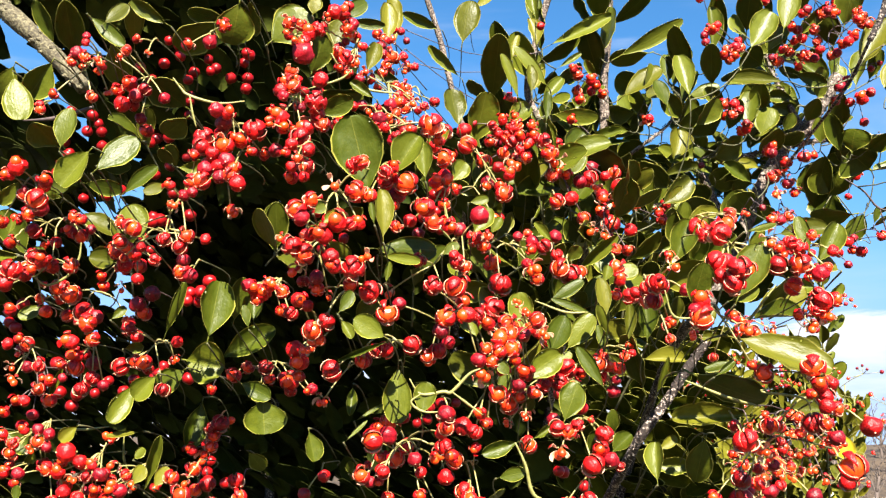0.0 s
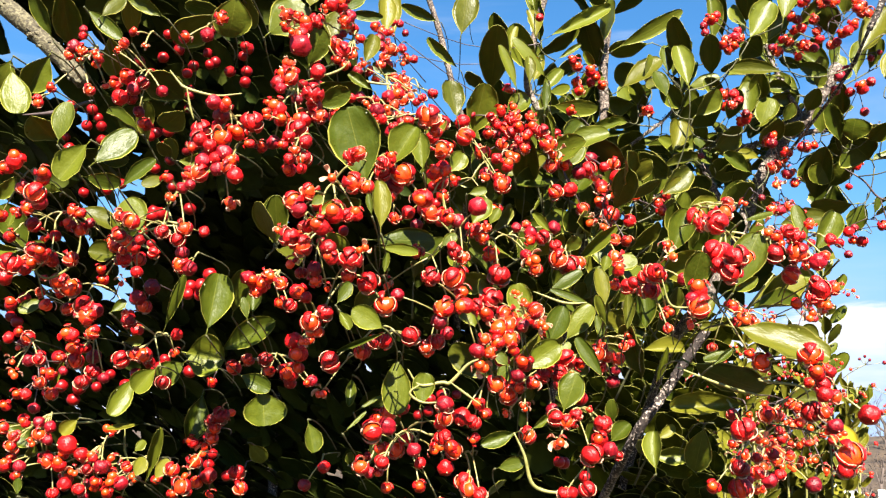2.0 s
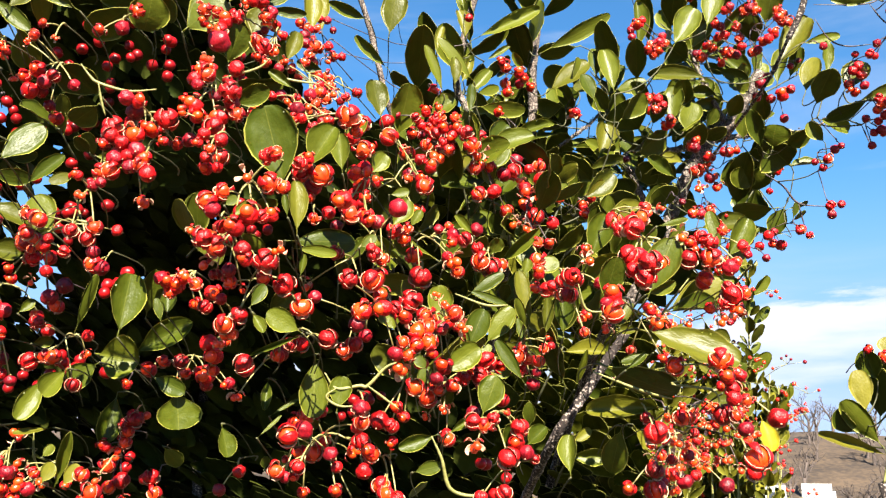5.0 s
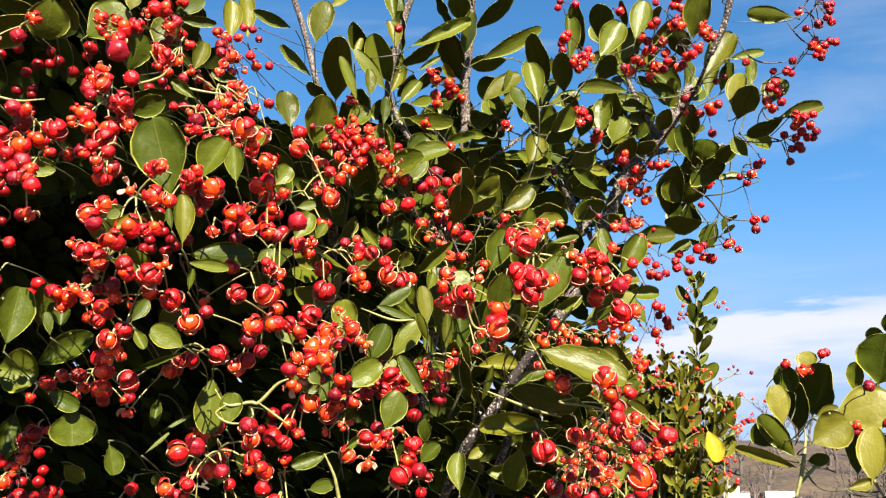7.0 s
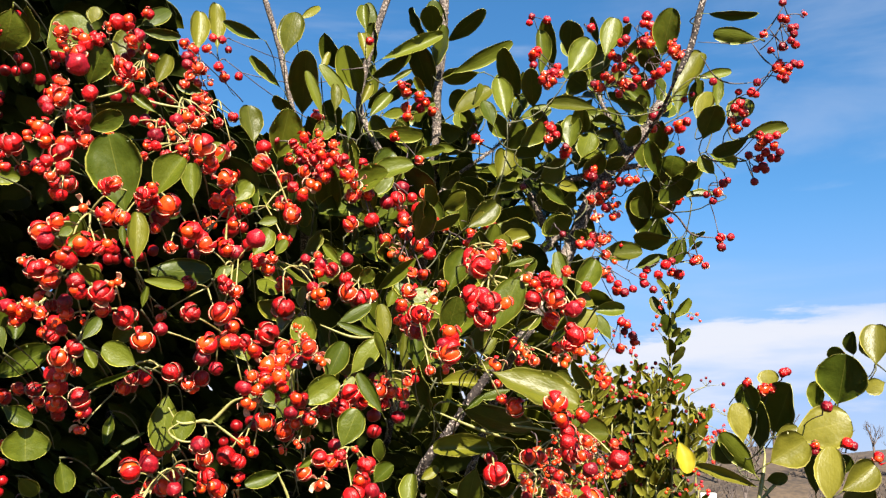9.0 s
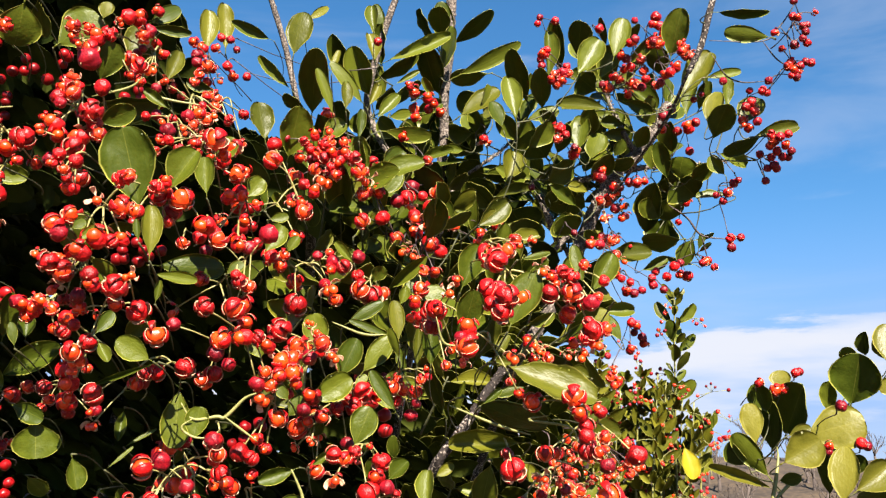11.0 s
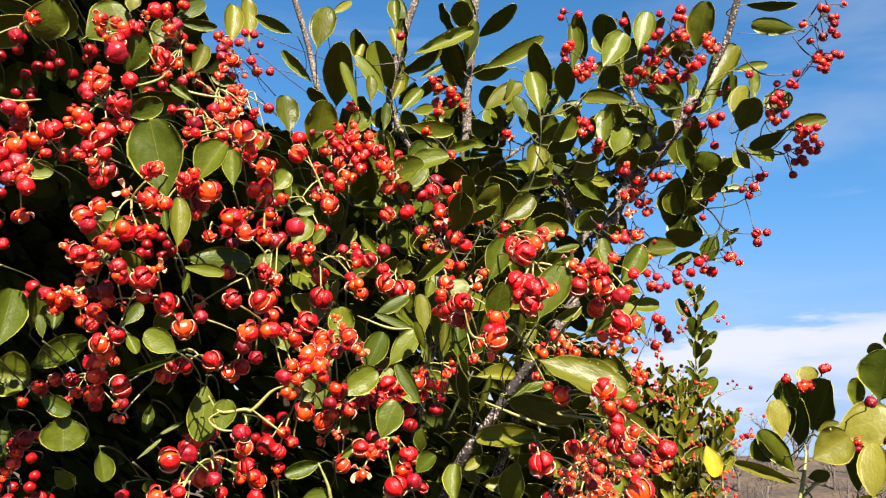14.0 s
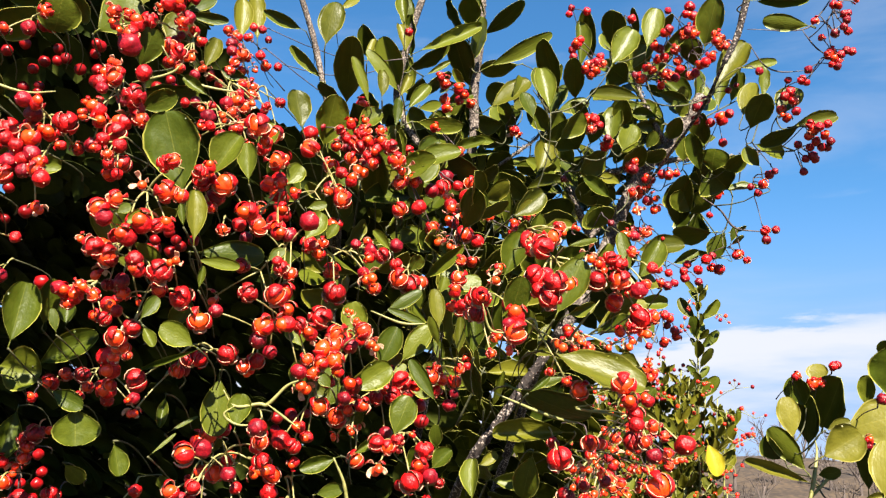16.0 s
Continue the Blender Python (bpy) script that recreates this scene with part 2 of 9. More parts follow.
def child(name, me, parent, label=""):
    """One mesh object under a thing or a part, in world coordinates."""
    ob = new(name, me)
    ob.parent = parent
    p, origin = parent, Vector((0, 0, 0))
    while p is not None:
        origin += p.location
        p = p.parent
    ob.location = -origin
    if label:
        ob["label"] = label
    return ob


def tube(verts, faces, points, radii, sides=6):
    """Adds a tapered tube along points to the lists verts and faces."""
    pts = [Vector(p) for p in points]
    start = len(verts)
    for i, p in enumerate(pts):
        way = (pts[min(i + 1, len(pts) - 1)] - pts[max(i - 1, 0)]).normalized()
        a = way.orthogonal().normalized() if i == 0 else (a - way * a.dot(way)).normalized()
        b = way.cross(a)
        for k in range(sides):
            w = 2 * math.pi * k / sides
            verts.append(p + (a * math.cos(w) + b * math.sin(w)) * radii[i])
    for i in range(len(pts) - 1):
        for k in range(sides):
            q, r = start + i * sides + k, start + i * sides + (k + 1) % sides
            faces.append((q, r, r + sides, q + sides))
    faces.append(tuple(start + k for k in range(sides))[::-1])
    faces.append(tuple(start + (len(pts) - 1) * sides + k for k in range(sides)))


def bow(a, b, sag, steps=5):
    """Points on a slightly bowed line from a to b."""
    a, b = Vector(a), Vector(b)
    return [a.lerp(b, i / steps) + Vector(sag) * math.sin(math.pi * i / steps) for i in range(steps + 1)]


def smooth_line(points, steps=5):
    """A soft curve through the points."""
    p = [Vector(q) for q in points]
    p = [p[0] * 2 - p[1]] + p + [p[-1] * 2 - p[-2]]
    out = []
    for i in range(1, len(p) - 2):
        for s in range(steps):
            t = s / steps
            out.append(0.5 * (2 * p[i] + (p[i + 1] - p[i - 1]) * t + (2 * p[i - 1] - 5 * p[i] + 4 * p[i + 1] - p[i + 2]) * t * t
                              + (3 * p[i] - p[i - 1] - 3 * p[i + 1] + p[i + 2]) * t ** 3))
    return out + [p[-2]]


dice = random.Random(11)


def blade(fold, curl, point, wavy, seed):
    """A leaf blade one unit long and one wide: y runs from base to tip, z is its face. Returns verts, faces and blade coordinates."""
    d = random.Random(seed)
    rows, cols = 18, 6
    verts, uvs, faces = [], [], []
    for side in (1, -1):
        for i in range(rows + 1):
            t = 0.5 - 0.5 * math.cos(math.pi * i / rows)
            u = t ** (1.12 + 0.25 * (1 - point))
            w = 0.5 * math.sin(math.pi * u) ** (0.80 - 0.42 * t) * (1 - point * 0.35 * t ** 4) * (1 + 0.010 * math.cos(i * math.pi)) if 0 < i < rows else 0.012
            for j in range(cols + 1):
                s = 2 * j / cols - 1
                ripple = wavy * 0.03 * math.sin(t * 17 + s * 2 + seed) * abs(s) ** 2
                z = fold * 0.32 * abs(s) ** 1.3 * w * 2 - curl * 0.26 * ((t - 0.45) ** 2 - 0.06) + ripple
                edge = 1 - 0.02 * d.random() * (abs(s) > 0.9)
                verts.append(Vector((s * w * edge, t, z + side * 0.004)))
                uvs.append((j / cols, t))
        off = 0 if side == 1 else (rows + 1) * (cols + 1)
        for i in range(rows):
            for j in range(cols):
                q = off + i * (cols + 1) + j
                f = (q, q + 1, q + cols + 2, q + cols + 1)
                faces.append(f if side == 1 else f[::-1])
    n = (rows + 1) * (cols + 1)
    for i in range(rows):
        for j in (0, cols):
            q = i * (cols + 1) + j
            f = (q, q + n, q + n + cols + 1, q + cols + 1)
            faces.append(f[::-1] if j else f)
    base = len(verts)
    tube(verts, faces, [(0, -0.14, -0.03), (0, -0.05, -0.005), (0, 0.06, 0.0)], [0.022, 0.02, 0.012], 5)
    uvs += [(0.5, 0.0)] * (len(verts) - base)
    return verts, faces, uvs


def blade_mesh(name, shape, mat):
    verts, faces, uvs = shape
    me = mesh_of(name, verts, faces, [mat])
    layer = me.uv_layers.new(name="blade")
    idx = np.zeros(len(me.loops), dtype=np.int32)
    me.loops.foreach_get("vertex_index", idx)
    layer.data.foreach_set("uv", np.array(uvs, dtype=np.float32)[idx].ravel())
    return me


SHAPES = [blade(f, c, p, w, i) for i, (f, c, p, w) in enumerate(
    [(0.25, 0.3, 0.1, 0.4), (0.5, 0.5, 0.3, 0.6), (-0.15, 0.7, 0.0, 0.5), (0.7, -0.2, 0.2, 0.8), (0.1, 1.0, 0.4, 0.3), (0.4, -0.5, 0.0, 1.0), (0.9, 0.4, 0.2, 0.5)])]
LEAVES = [blade_mesh("leaf", s, green) for s in SHAPES]
OLIVE_LEAVES = [blade_mesh("leaf", s, olive) for s in SHAPES]
PALE_LEAVES = [blade_mesh("leaf", s, pale_olive) for s in SHAPES]
YELLOW_LEAF = blade_mesh("leaf", SHAPES[1], yellow)
KINDS = {"g": LEAVES, "o": OLIVE_LEAVES, "p": PALE_LEAVES}
FACING = Vector((0.05, -1.0, -0.05)).normalized()       # the side of the shrub that the walk sees


def leaf_matrix(base, run, width, turn):
    """Stands a blade at its base along run; turn: degrees by which it leans to the sun (minus: away)."""
    run = Vector(run)
    y = run.normalized()
    z = (FACING - y * FACING.dot(y)).normalized()
    x = y.cross(z)
    a = radians(turn) * (1 if x.dot(SUN) > 0 else -1)
    z2 = z * math.cos(a) + x * math.sin(a)
    x2 = y.cross(z2)
    length = run.length
    m = Matrix((x2 * width, y * length, z2 * (length + width) * 0.55)).transposed().to_4x4()
    m.translation = Vector(base)
    return m


def put(ob, parent, m):
    """Sets ob under parent at the world pose m (parents are neither turned nor scaled)."""
    ob.parent = parent
    p, origin = parent, Vector((0, 0, 0))
    while p is not None:
        origin += p.location
        p = p.parent
    ob.matrix_basis = Matrix.Translation(-origin) @ m
    return ob


# the outline of the large shrub's crown, across and up, as the camera sees it
OUTLINE = [(-1.0, 0.25), (-1.0, 2.6), (-0.14, 2.6), (-0.09, 2.0), (-0.03, 1.91), (0.05, 1.885), (0.14, 1.90), (0.185, 1.875), (0.265, 1.845), (0.295, 1.82), (0.33, 1.79), (0.325, 1.75), (0.295, 1.62), (0.30, 1.5), (0.36, 0.8), (0.3, 0.25)]


def inside(x, y, z):
    """Whether a place lies in the crown, whose outline widens backwards from the camera's place to fit its view."""
    k = 0.85 / max(y - 0.11, 0.3)
    x, z, hit = 0.12 + (x - 0.12) * k, 1.56 + (z - 1.56) * k, False
    for (x1, z1), (x2, z2) in zip(OUTLINE, OUTLINE[1:] + OUTLINE[:1]):
        if (z1 > z) != (z2 > z) and x < (x2 - x1) * (z - z1) / (z2 - z1) + x1:
            hit = not hit
    return hit


WOOD = []        # places on the woody stems, where leafy twigs spring from


def stem(shrub, radius, mat, points, tip=0):
    """A visible stem or twig; woody ones carry knobbly bark."""
    line = smooth_line(points, 6)
    verts, faces = [], []
    woody = mat in (bark, olive_bark)
    # trunks keep the darker bark to paint in the shade inside the crown
    if mat is bark and line[0].y > 1.0 and line[0].z > 1.5:
        mat = pale_bark
    if woody or line[0].y > 0.86:
        WOOD.extend(line)
    if mat is twig and line[0].y > 0.86 and shrub.location.x < 0.5:
        mat = dark_twig
    radii = [radius * (1.06 - 0.12 * abs(2 * i / (len(line) - 1) - 1)) * (1 + (0.16 if woody else 0.05) * (dice.random() - 0.5)) for i in range(len(line))]
    if tip:                        # dies away towards its first (1) or last (2) end
        radii = [r * (0.3 + 0.7 * (i if tip == 1 else len(line) - 1 - i) / (len(line) - 1)) for i, r in enumerate(radii)]
    if not woody:                  # green stalks thin out to both ends
        if radius > 0.0018:        # leading shoots taper upwards
            radii = [r * (1.3 - 0.8 * i / (len(line) - 1)) for i, r in enumerate(radii)]
        radii = [r * (0.2 + 0.7 * math.sin(math.pi * (0.08 + 0.84 * i / (len(line) - 1)))) for i, r in enumerate(radii)]
    tube(verts, faces, line, radii, 10 if woody else 6)
    if woody:
        for i in range(int(18 * len(points))):
            k = dice.randrange(len(line) - 1)
            p = line[k].lerp(line[k + 1], dice.random())
            way = (line[k + 1] - line[k]).normalized()
            out = way.orthogonal().normalized()
            out.rotate(Matrix.Rotation(dice.uniform(0, 6.28), 3, way))
            q = p + out * radius * 0.93
            tube(verts, faces, [q - way * radius * 0.35, q, q + way * radius * 0.35], [radius * 0.05, radius * dice.uniform(0.14, 0.3), radius * 0.05], 5)
    child("branch" if woody else "twig", mesh_of("stem", verts, faces, [mat]), shrub, "rough grey speckled bark" if woody else "")


def spray(shrub, joint, leaves):
    """Leafy twigs round a joint: each leaf springs from the nearest place already reached, so that the twigs fork as they grow."""
    joint = Vector(joint)
    front = joint.y < 1.0 and joint.x < 0.47          # the near leaves come out of the dark inside, each on its own twig
    twigs, own = [], {}        # each twig: verts, faces, leaves; own: which twig a place on the wood belongs to
    if not front and inside(*joint) and joint.z < 1.92:
        twigs.append(([], [], []))
        tube(twigs[0][0], twigs[0][1], bow(joint + Vector((-0.03, 0.24, -0.05)), joint, (0, 0.02, 0)), [0.0008] * 6, 5)
        own[len(WOOD)] = 0
        WOOD.append(joint)
    left = list(leaves)
    while left:
        near = []
        for k, q in enumerate(left):
            base, run = Vector(q[:3]), Vector(q[3:6])
            if front:
                near.append(((0, 0), k))
                continue
            near.append((min(((w - base).length + (0.04 if (w - base).dot(run) > 0 else 0), i) for i, w in enumerate(WOOD)), k))
        (_, i), k = min(near)
        leaf = left.pop(k)
        base, run = Vector(leaf[:3]), Vector(leaf[3:6])
        alone = front or (WOOD[i] - base).length > 0.14
        if alone:
            i = -1 - len(twigs)
        if i not in own:
            own[i] = len(twigs)
            twigs.append(([], [], []))
        verts, faces, borne = twigs[own[i]]
        end = base - run * 0.12
        start = end + Vector((0.010 * (joint.x - end.x) / 0.05, 0.07, -0.015)) if alone else WOOD[i]
        swing = end + Vector((0, 0.05, 0)) - run * 0.3 if alone else end - run.normalized() * (end - start).length * 0.45 + Vector((0, min(0.05, 0.35 * (end - start).length), -0.002))
        line = [start.lerp(swing, t).lerp(swing.lerp(end, t), t) for t in (0, 0.17, 0.33, 0.5, 0.67, 0.83, 1)]
        tube(verts, faces, line, [0.0004, 0.0004, 0.0004, 0.0005, 0.0005, 0.0006, 0.0007] if alone else [0.0009, 0.0008, 0.0007, 0.0007, 0.0006, 0.0006, 0.0006], 5)
        for place in () if alone else line[3:]:
            own[len(WOOD)] = own[i]
            WOOD.append(place)
        borne.append(leaf)
    for verts, faces, borne in twigs:
        name = "leafy_twig" if borne else "twig"
        ob = child(name, mesh_of(name, verts, faces, [shade_twig]), shrub)
        for x, y, z, dx, dy, dz, width, turn, hue in borne:
            put(new("leaf", dice.choice(KINDS[hue])), ob, leaf_matrix((x, y, z), (dx, dy, dz), width, turn))


# ---- fruit capsules, one unit in radius ----
def globe(verts, faces, slots, slot, radius, lobes=0.0, centre=(0, 0, 0), us=16, vs=9, squash=1.0):
    start, c = len(verts), Vector(centre)
    for i in range(vs + 1):
        th = math.pi * i / vs
        for k in range(us):
            ph = 2 * math.pi * k / us
            r = radius * (1 - lobes * abs(math.cos(2 * ph)) ** 12 * math.sin(th))
            verts.append(c + Vector((r * math.sin(th) * math.cos(ph), r * math.sin(th) * math.sin(ph), r * squash * math.cos(th))))
    for i in range(vs):
        for k in range(us):
            q, r = start + i * us + k, start + i * us + (k + 1) % us
            faces.append((q, q + us, r + us, r))
            slots.append(slot)


def valve(verts, faces, slots, mid, spread, lift, radius=1.0, out=0, inside=1, reach=1.0, us=4, vs=6):
    """One valve of the husk: a curved shell round the angle mid, hinged at the stalk and lifted open by some degrees."""
    turn = Matrix.Rotation(mid, 3, "Z")
    open_up = Matrix.Rotation(radians(lift), 3, "Y")
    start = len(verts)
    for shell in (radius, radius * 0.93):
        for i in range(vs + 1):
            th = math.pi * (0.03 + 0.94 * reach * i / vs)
            for k in range(us + 1):
                ph = spread * (2 * k / us - 1) * (0.55 + 0.45 * math.sin(th))
                p = Vector((shell * math.sin(th) * math.cos(ph), shell * math.sin(th) * math.sin(ph), shell * math.cos(th)))
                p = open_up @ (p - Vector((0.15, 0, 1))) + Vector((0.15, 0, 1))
                verts.append(turn @ p)
    n = (us + 1) * (vs + 1)
    for i in range(vs):
        for k in range(us):
            q = start + i * (us + 1) + k
            f = (q, q + us + 1, q + us + 2, q + 1)
            faces.append(f)
            slots.append(out)
            faces.append(tuple(v + n for v in f[::-1]))
            slots.append(inside)
    for i in range(vs):
        for k in (0, us):
            q = start + i * (us + 1) + k
            f = (q, q + n, q + n + us + 1, q + us + 1)
            faces.append(f if k == 0 else f[::-1])
            slots.append(inside)
    for k in range(us):
        q = start + vs * (us + 1) + k
        faces.append((q, q + n, q + n + 1, q + 1))
        slots.append(inside)


def capsule(kind, seed):
    d = random.Random(seed)
    v, f, s = [], [], []
    if kind == "c":
        globe(v, f, s, 0, 1.0, 0.10, us=24, vs=10, squash=d.uniform(0.88, 0.98))
        v[:] = [p * (1 + 0.12 * noise.noise(p * 1.9 + Vector((seed, 0, 0)))) for p in v]
        globe(v, f, s, 1, 0.10, centre=(0, 0, -0.93), us=6, vs=4)
    elif kind == "s" and seed % 2:
        # a pink husk, torn on one side, from which the orange seed coat bulges
        globe(v, f, s, 0, 0.86, 0.10, centre=(0, 0.16, 0.05), us=24, vs=10, squash=0.95)
        v[:] = [p * (1 + 0.08 * noise.noise(p * 2.3 + Vector((seed, 0, 0)))) for p in v]
        globe(v, f, s, 2, d.uniform(0.56, 0.68), centre=(d.uniform(-0.15, 0.15), -0.42, -d.uniform(0.1, 0.35)), us=16, vs=9, squash=0.9)
        for k in (-0.5, 0.55):
            valve(v, f, s, math.pi * 1.5 + k * 1.6, 0.42, -d.uniform(8, 25), 0.93, inside=1 if k > 0 else 0, reach=0.7)
    elif kind == "s":
        globe(v, f, s, 2, 0.90, 0.16, us=20, vs=10, squash=0.95)
        for k in range(3):
            valve(v, f, s, math.pi / 2 * k + d.uniform(-0.1, 0.1), d.uniform(0.64, 0.80), -d.uniform(2, 14), 1.0, inside=1)
        valve(v, f, s, math.pi * 1.5 + d.uniform(-0.3, 0.3), d.uniform(0.3, 0.5), -d.uniform(6, 40), 0.98, inside=0 if d.random() < 0.3 else 1)
    elif kind == "p":
        globe(v, f, s, 2 if d.random() < 0.35 else 0, 0.86, 0.1, us=18, vs=9)
        for k in range(4):
            valve(v, f, s, math.pi / 2 * k, d.uniform(0.60, 0.70), -d.uniform(4, 13), 1.0)
    else:
        for k in range(4):
            valve(v, f, s, math.pi / 2 * k, 0.46, -d.uniform(10, 50), d.uniform(0.68, 0.8), reach=d.uniform(0.55, 0.8))
        for k in range(d.choice((1, 2, 2, 3))):
            a = d.uniform(0, 6.28)
            globe(v, f, s, 2, d.uniform(0.46, 0.6), centre=(0.42 * math.cos(a), 0.42 * math.sin(a), d.uniform(-0.5, 0.2)), us=12, vs=7, squash=1.15)
    globe(v, f, s, 3, 0.12, centre=(0, 0, 1.0), us=6, vs=4)
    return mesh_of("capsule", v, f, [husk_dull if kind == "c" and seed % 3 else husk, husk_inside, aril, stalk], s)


CAPSULES = {k: [capsule(k, 11 * i + ord(k)) for i in range(7)] for k in "cspo"}


STATES = {"c": "closed crimson capsule", "s": "split crimson capsule baring an orange seed coat", "p": "crimson capsule just splitting along its seams",
          "o": "open papery husk with hanging orange seeds"}


def cluster(shrub, root, joint, fruits):
    """A cyme of fruit: a stalk from the twig's joint that forks to each capsule."""
    verts, faces = [], []
    root = Vector(root)
    hidden = []
    if root.x > 0.5 and root.z < 1.8:         # upright fruit on short stalks
        root = sum((Vector(q[:3]) for q in fruits), Vector()) / len(fruits) + Vector((0.001, 0.012, -0.006))
    for x, y, z, r, kind in fruits:
        if len(fruits) > 3 and y < 0.9 and dice.random() < 0.38:
            hidden.append((x + dice.gauss(0, 0.011), y + dice.uniform(0.010, 0.030), z + dice.gauss(0, 0.011), r * dice.uniform(0.8, 1.0), dice.choice("csso")))
    fruits = fruits + hidden
    if not inside(*joint) or joint[2] > 1.92:
        joint = min(WOOD, key=lambda q: (q - root).length)
    joint = Vector(joint)
    if root.x > 0.5 and root.z < 1.8:
        joint = root + Vector((0.003, 0.050, -0.008))
    elif root.y < 0.95:
        joint = root.lerp(joint, 0.2) + Vector((0, 0.05, 0.0))
    tube(verts, faces, bow(joint, root, (0.004, min(0.05, 0.25 * (joint - root).length), 0.003)), [0.0006, 0.0006, 0.0005, 0.0005, 0.0005, 0.0005], 5)
    dull = len(faces)
    order = sorted(fruits, key=lambda q: q[0] + 0.6 * q[2])
    for i in range(0, len(order), 3):
        some = order[i:i + 3]
        mid = sum((Vector(q[:3]) for q in some), Vector()) / len(some)
        fork = root.lerp(mid, 0.55) + Vector((dice.uniform(-0.002, 0.002), 0.003, 0.003))
        tube(verts, faces, bow(root, fork, (0, 0, 0.002), 3), [0.00075, 0.0007, 0.00065, 0.0006], 5)
        for q in some:
            p = Vector(q[:3])
            top = p + (fork - p).normalized() * q[3] * 0.9
            tube(verts, faces, bow(fork, top, (0, 0, 0.001), 3), [0.0006, 0.0005, 0.0005, 0.0006], 5)
    stalks = child("fruit_stalk", mesh_of("fruit_stalk", verts, faces, [stalk, dark_twig if root.y > 0.86 else shade_twig], [1 if i < dull or root.y > 0.86 else 0 for i in range(len(faces))]), shrub)
    for x, y, z, r, kind in fruits:
        p = Vector((x, y, z))
        up = (root - p).normalized() * 0.8 + Vector((dice.uniform(-0.7, 0.7), dice.uniform(-0.2, 0.5), dice.uniform(0.0, 0.7)))
        q = up.to_track_quat("Z", "Y").to_matrix().to_4x4()
        if kind in "so":
            # the split side turns roughly to the camera's side
            local = q.to_3x3().transposed() @ (FACING + Vector((dice.uniform(-0.5, 0.5), 0, dice.uniform(-0.5, 0.5))))
            q = q @ Matrix.Rotation(math.atan2(local.y, local.x) - math.pi * 1.5, 4, "Z")
        else:
            q = q @ Matrix.Rotation(dice.uniform(0, 6.28), 4, "Z")
        one = put(new("capsule", dice.choice(CAPSULES[kind])), stalks, Matrix.Translation(p) @ q @ Matrix.Diagonal((r, r, r * dice.uniform(0.92, 1.04), 1)))
        one["label"] = STATES[kind]


# ---- ground and distance ----
def ground_sheet():
    verts, faces = [], []
    rings = [0, 1, 2, 4, 8, 16, 32, 64, 130, 300, 800, 2500]
    for r in rings:
        for k in range(48):
            a = 2 * math.pi * k / 48
            h = 0.0 if r < 3 else 0.15 * noise.noise((r * math.cos(a) * 0.11, r * math.sin(a) * 0.11, 3)) - 0.004 * min(r, 60)
            verts.append((r * math.cos(a), r * math.sin(a), h))
    for i in range(len(rings) - 1):
        for k in range(48):
            q, p = i * 48 + k, i * 48 + (k + 1) % 48
            faces.append((q, q + 48, p + 48, p))
    return mesh_of("ground", verts, faces, [grass])


tagged(new("ground", ground_sheet()), "dry winter grass stretching away to the hill", "ground", kind="structure")


# ---- the shrubs ----
shrub = thing("shrub", "large evergreen shrub with leathery leaves and clusters of red fruit", "shrub", (0.15, 1.05, 0))
side_shrub = thing("shrub", "second evergreen shrub with broad olive leaves beside the large one", "shrub", (0.75, 1.15, 0))


def trunks(shrub):
    """The woody frame, from the ground up to where the leafy shoots begin."""
    foot = Vector((0.15, 1.30, -0.02))
    for x, y, z, r in ((0.180, 1.12, 1.52, 0.004), (0.225, 1.22, 1.93, 0.006), (0.365, 1.24, 1.83, 0.007), (0.048, 1.31, 2.04, 0.008),
                       (-0.15, 1.85, 1.62, 0.007), (-0.45, 1.85, 1.75, 0.008), (0.05, 1.85, 1.60, 0.007), (-0.30, 1.85, 1.95, 0.008)):
        tip = Vector((x, y, z))
        start = foot + Vector((x * 0.25, (y - 1.1) * 0.3, 0))
        stem(shrub, r, bark, [start, start.lerp(tip, 0.35) + Vector((-0.03 * x, 0.2, 0)), start.lerp(tip, 0.75) + Vector((-0.06, min(0.62, 1.80 - y), 0.0)), tip + Vector((-0.02, min(0.36, max(0.05, 1.75 - y)), -0.08)), tip])


# main stems and twigs of the large shrub
stem(shrub, 0.0029, bark, [(0.3504, 1.2255, 1.9663), (0.3621, 1.2325, 1.9390), (0.3759, 1.2380, 1.9165), (0.3867, 1.2435, 1.8948)])
stem(shrub, 0.0042, bark, [(0.3919, 1.2011, 1.9303), (0.3755, 1.2087, 1.9065), (0.3556, 1.2166, 1.8826), (0.3394, 1.2262, 1.8520)], 2)
stem(shrub, 0.0078, olive_bark, [(-0.45, 0.80, 2.05), (-0.3646, 0.8201, 1.9876), (-0.3347, 0.8283, 1.9643), (-0.2996, 0.8386, 1.9339), (-0.2696, 0.8484, 1.9044)])
stem(shrub, 0.0025, twig, [(-0.2709, 0.8716, 1.8975), (-0.3039, 0.8725, 1.8869), (-0.3344, 0.8715, 1.8837)])
stem(shrub, 0.0060, bark, [(0.2280, 1.115, 2.33), (0.2265, 1.136, 2.23), (0.2258, 1.1577, 2.1382), (0.2215, 1.1757, 2.0709), (0.2233, 1.1885, 2.0239), (0.2183, 1.2064, 1.9566), (0.2208, 1.2136, 1.9297)])
stem(shrub, 0.0041, bark, [(0.1862, 1.1084, 2.2325), (0.1547, 1.1245, 2.1658), (0.1283, 1.1517, 2.0596), (0.1389, 1.1630, 2.0202), (0.1665, 1.1752, 1.9813), (0.2198, 1.1921, 1.9296)])
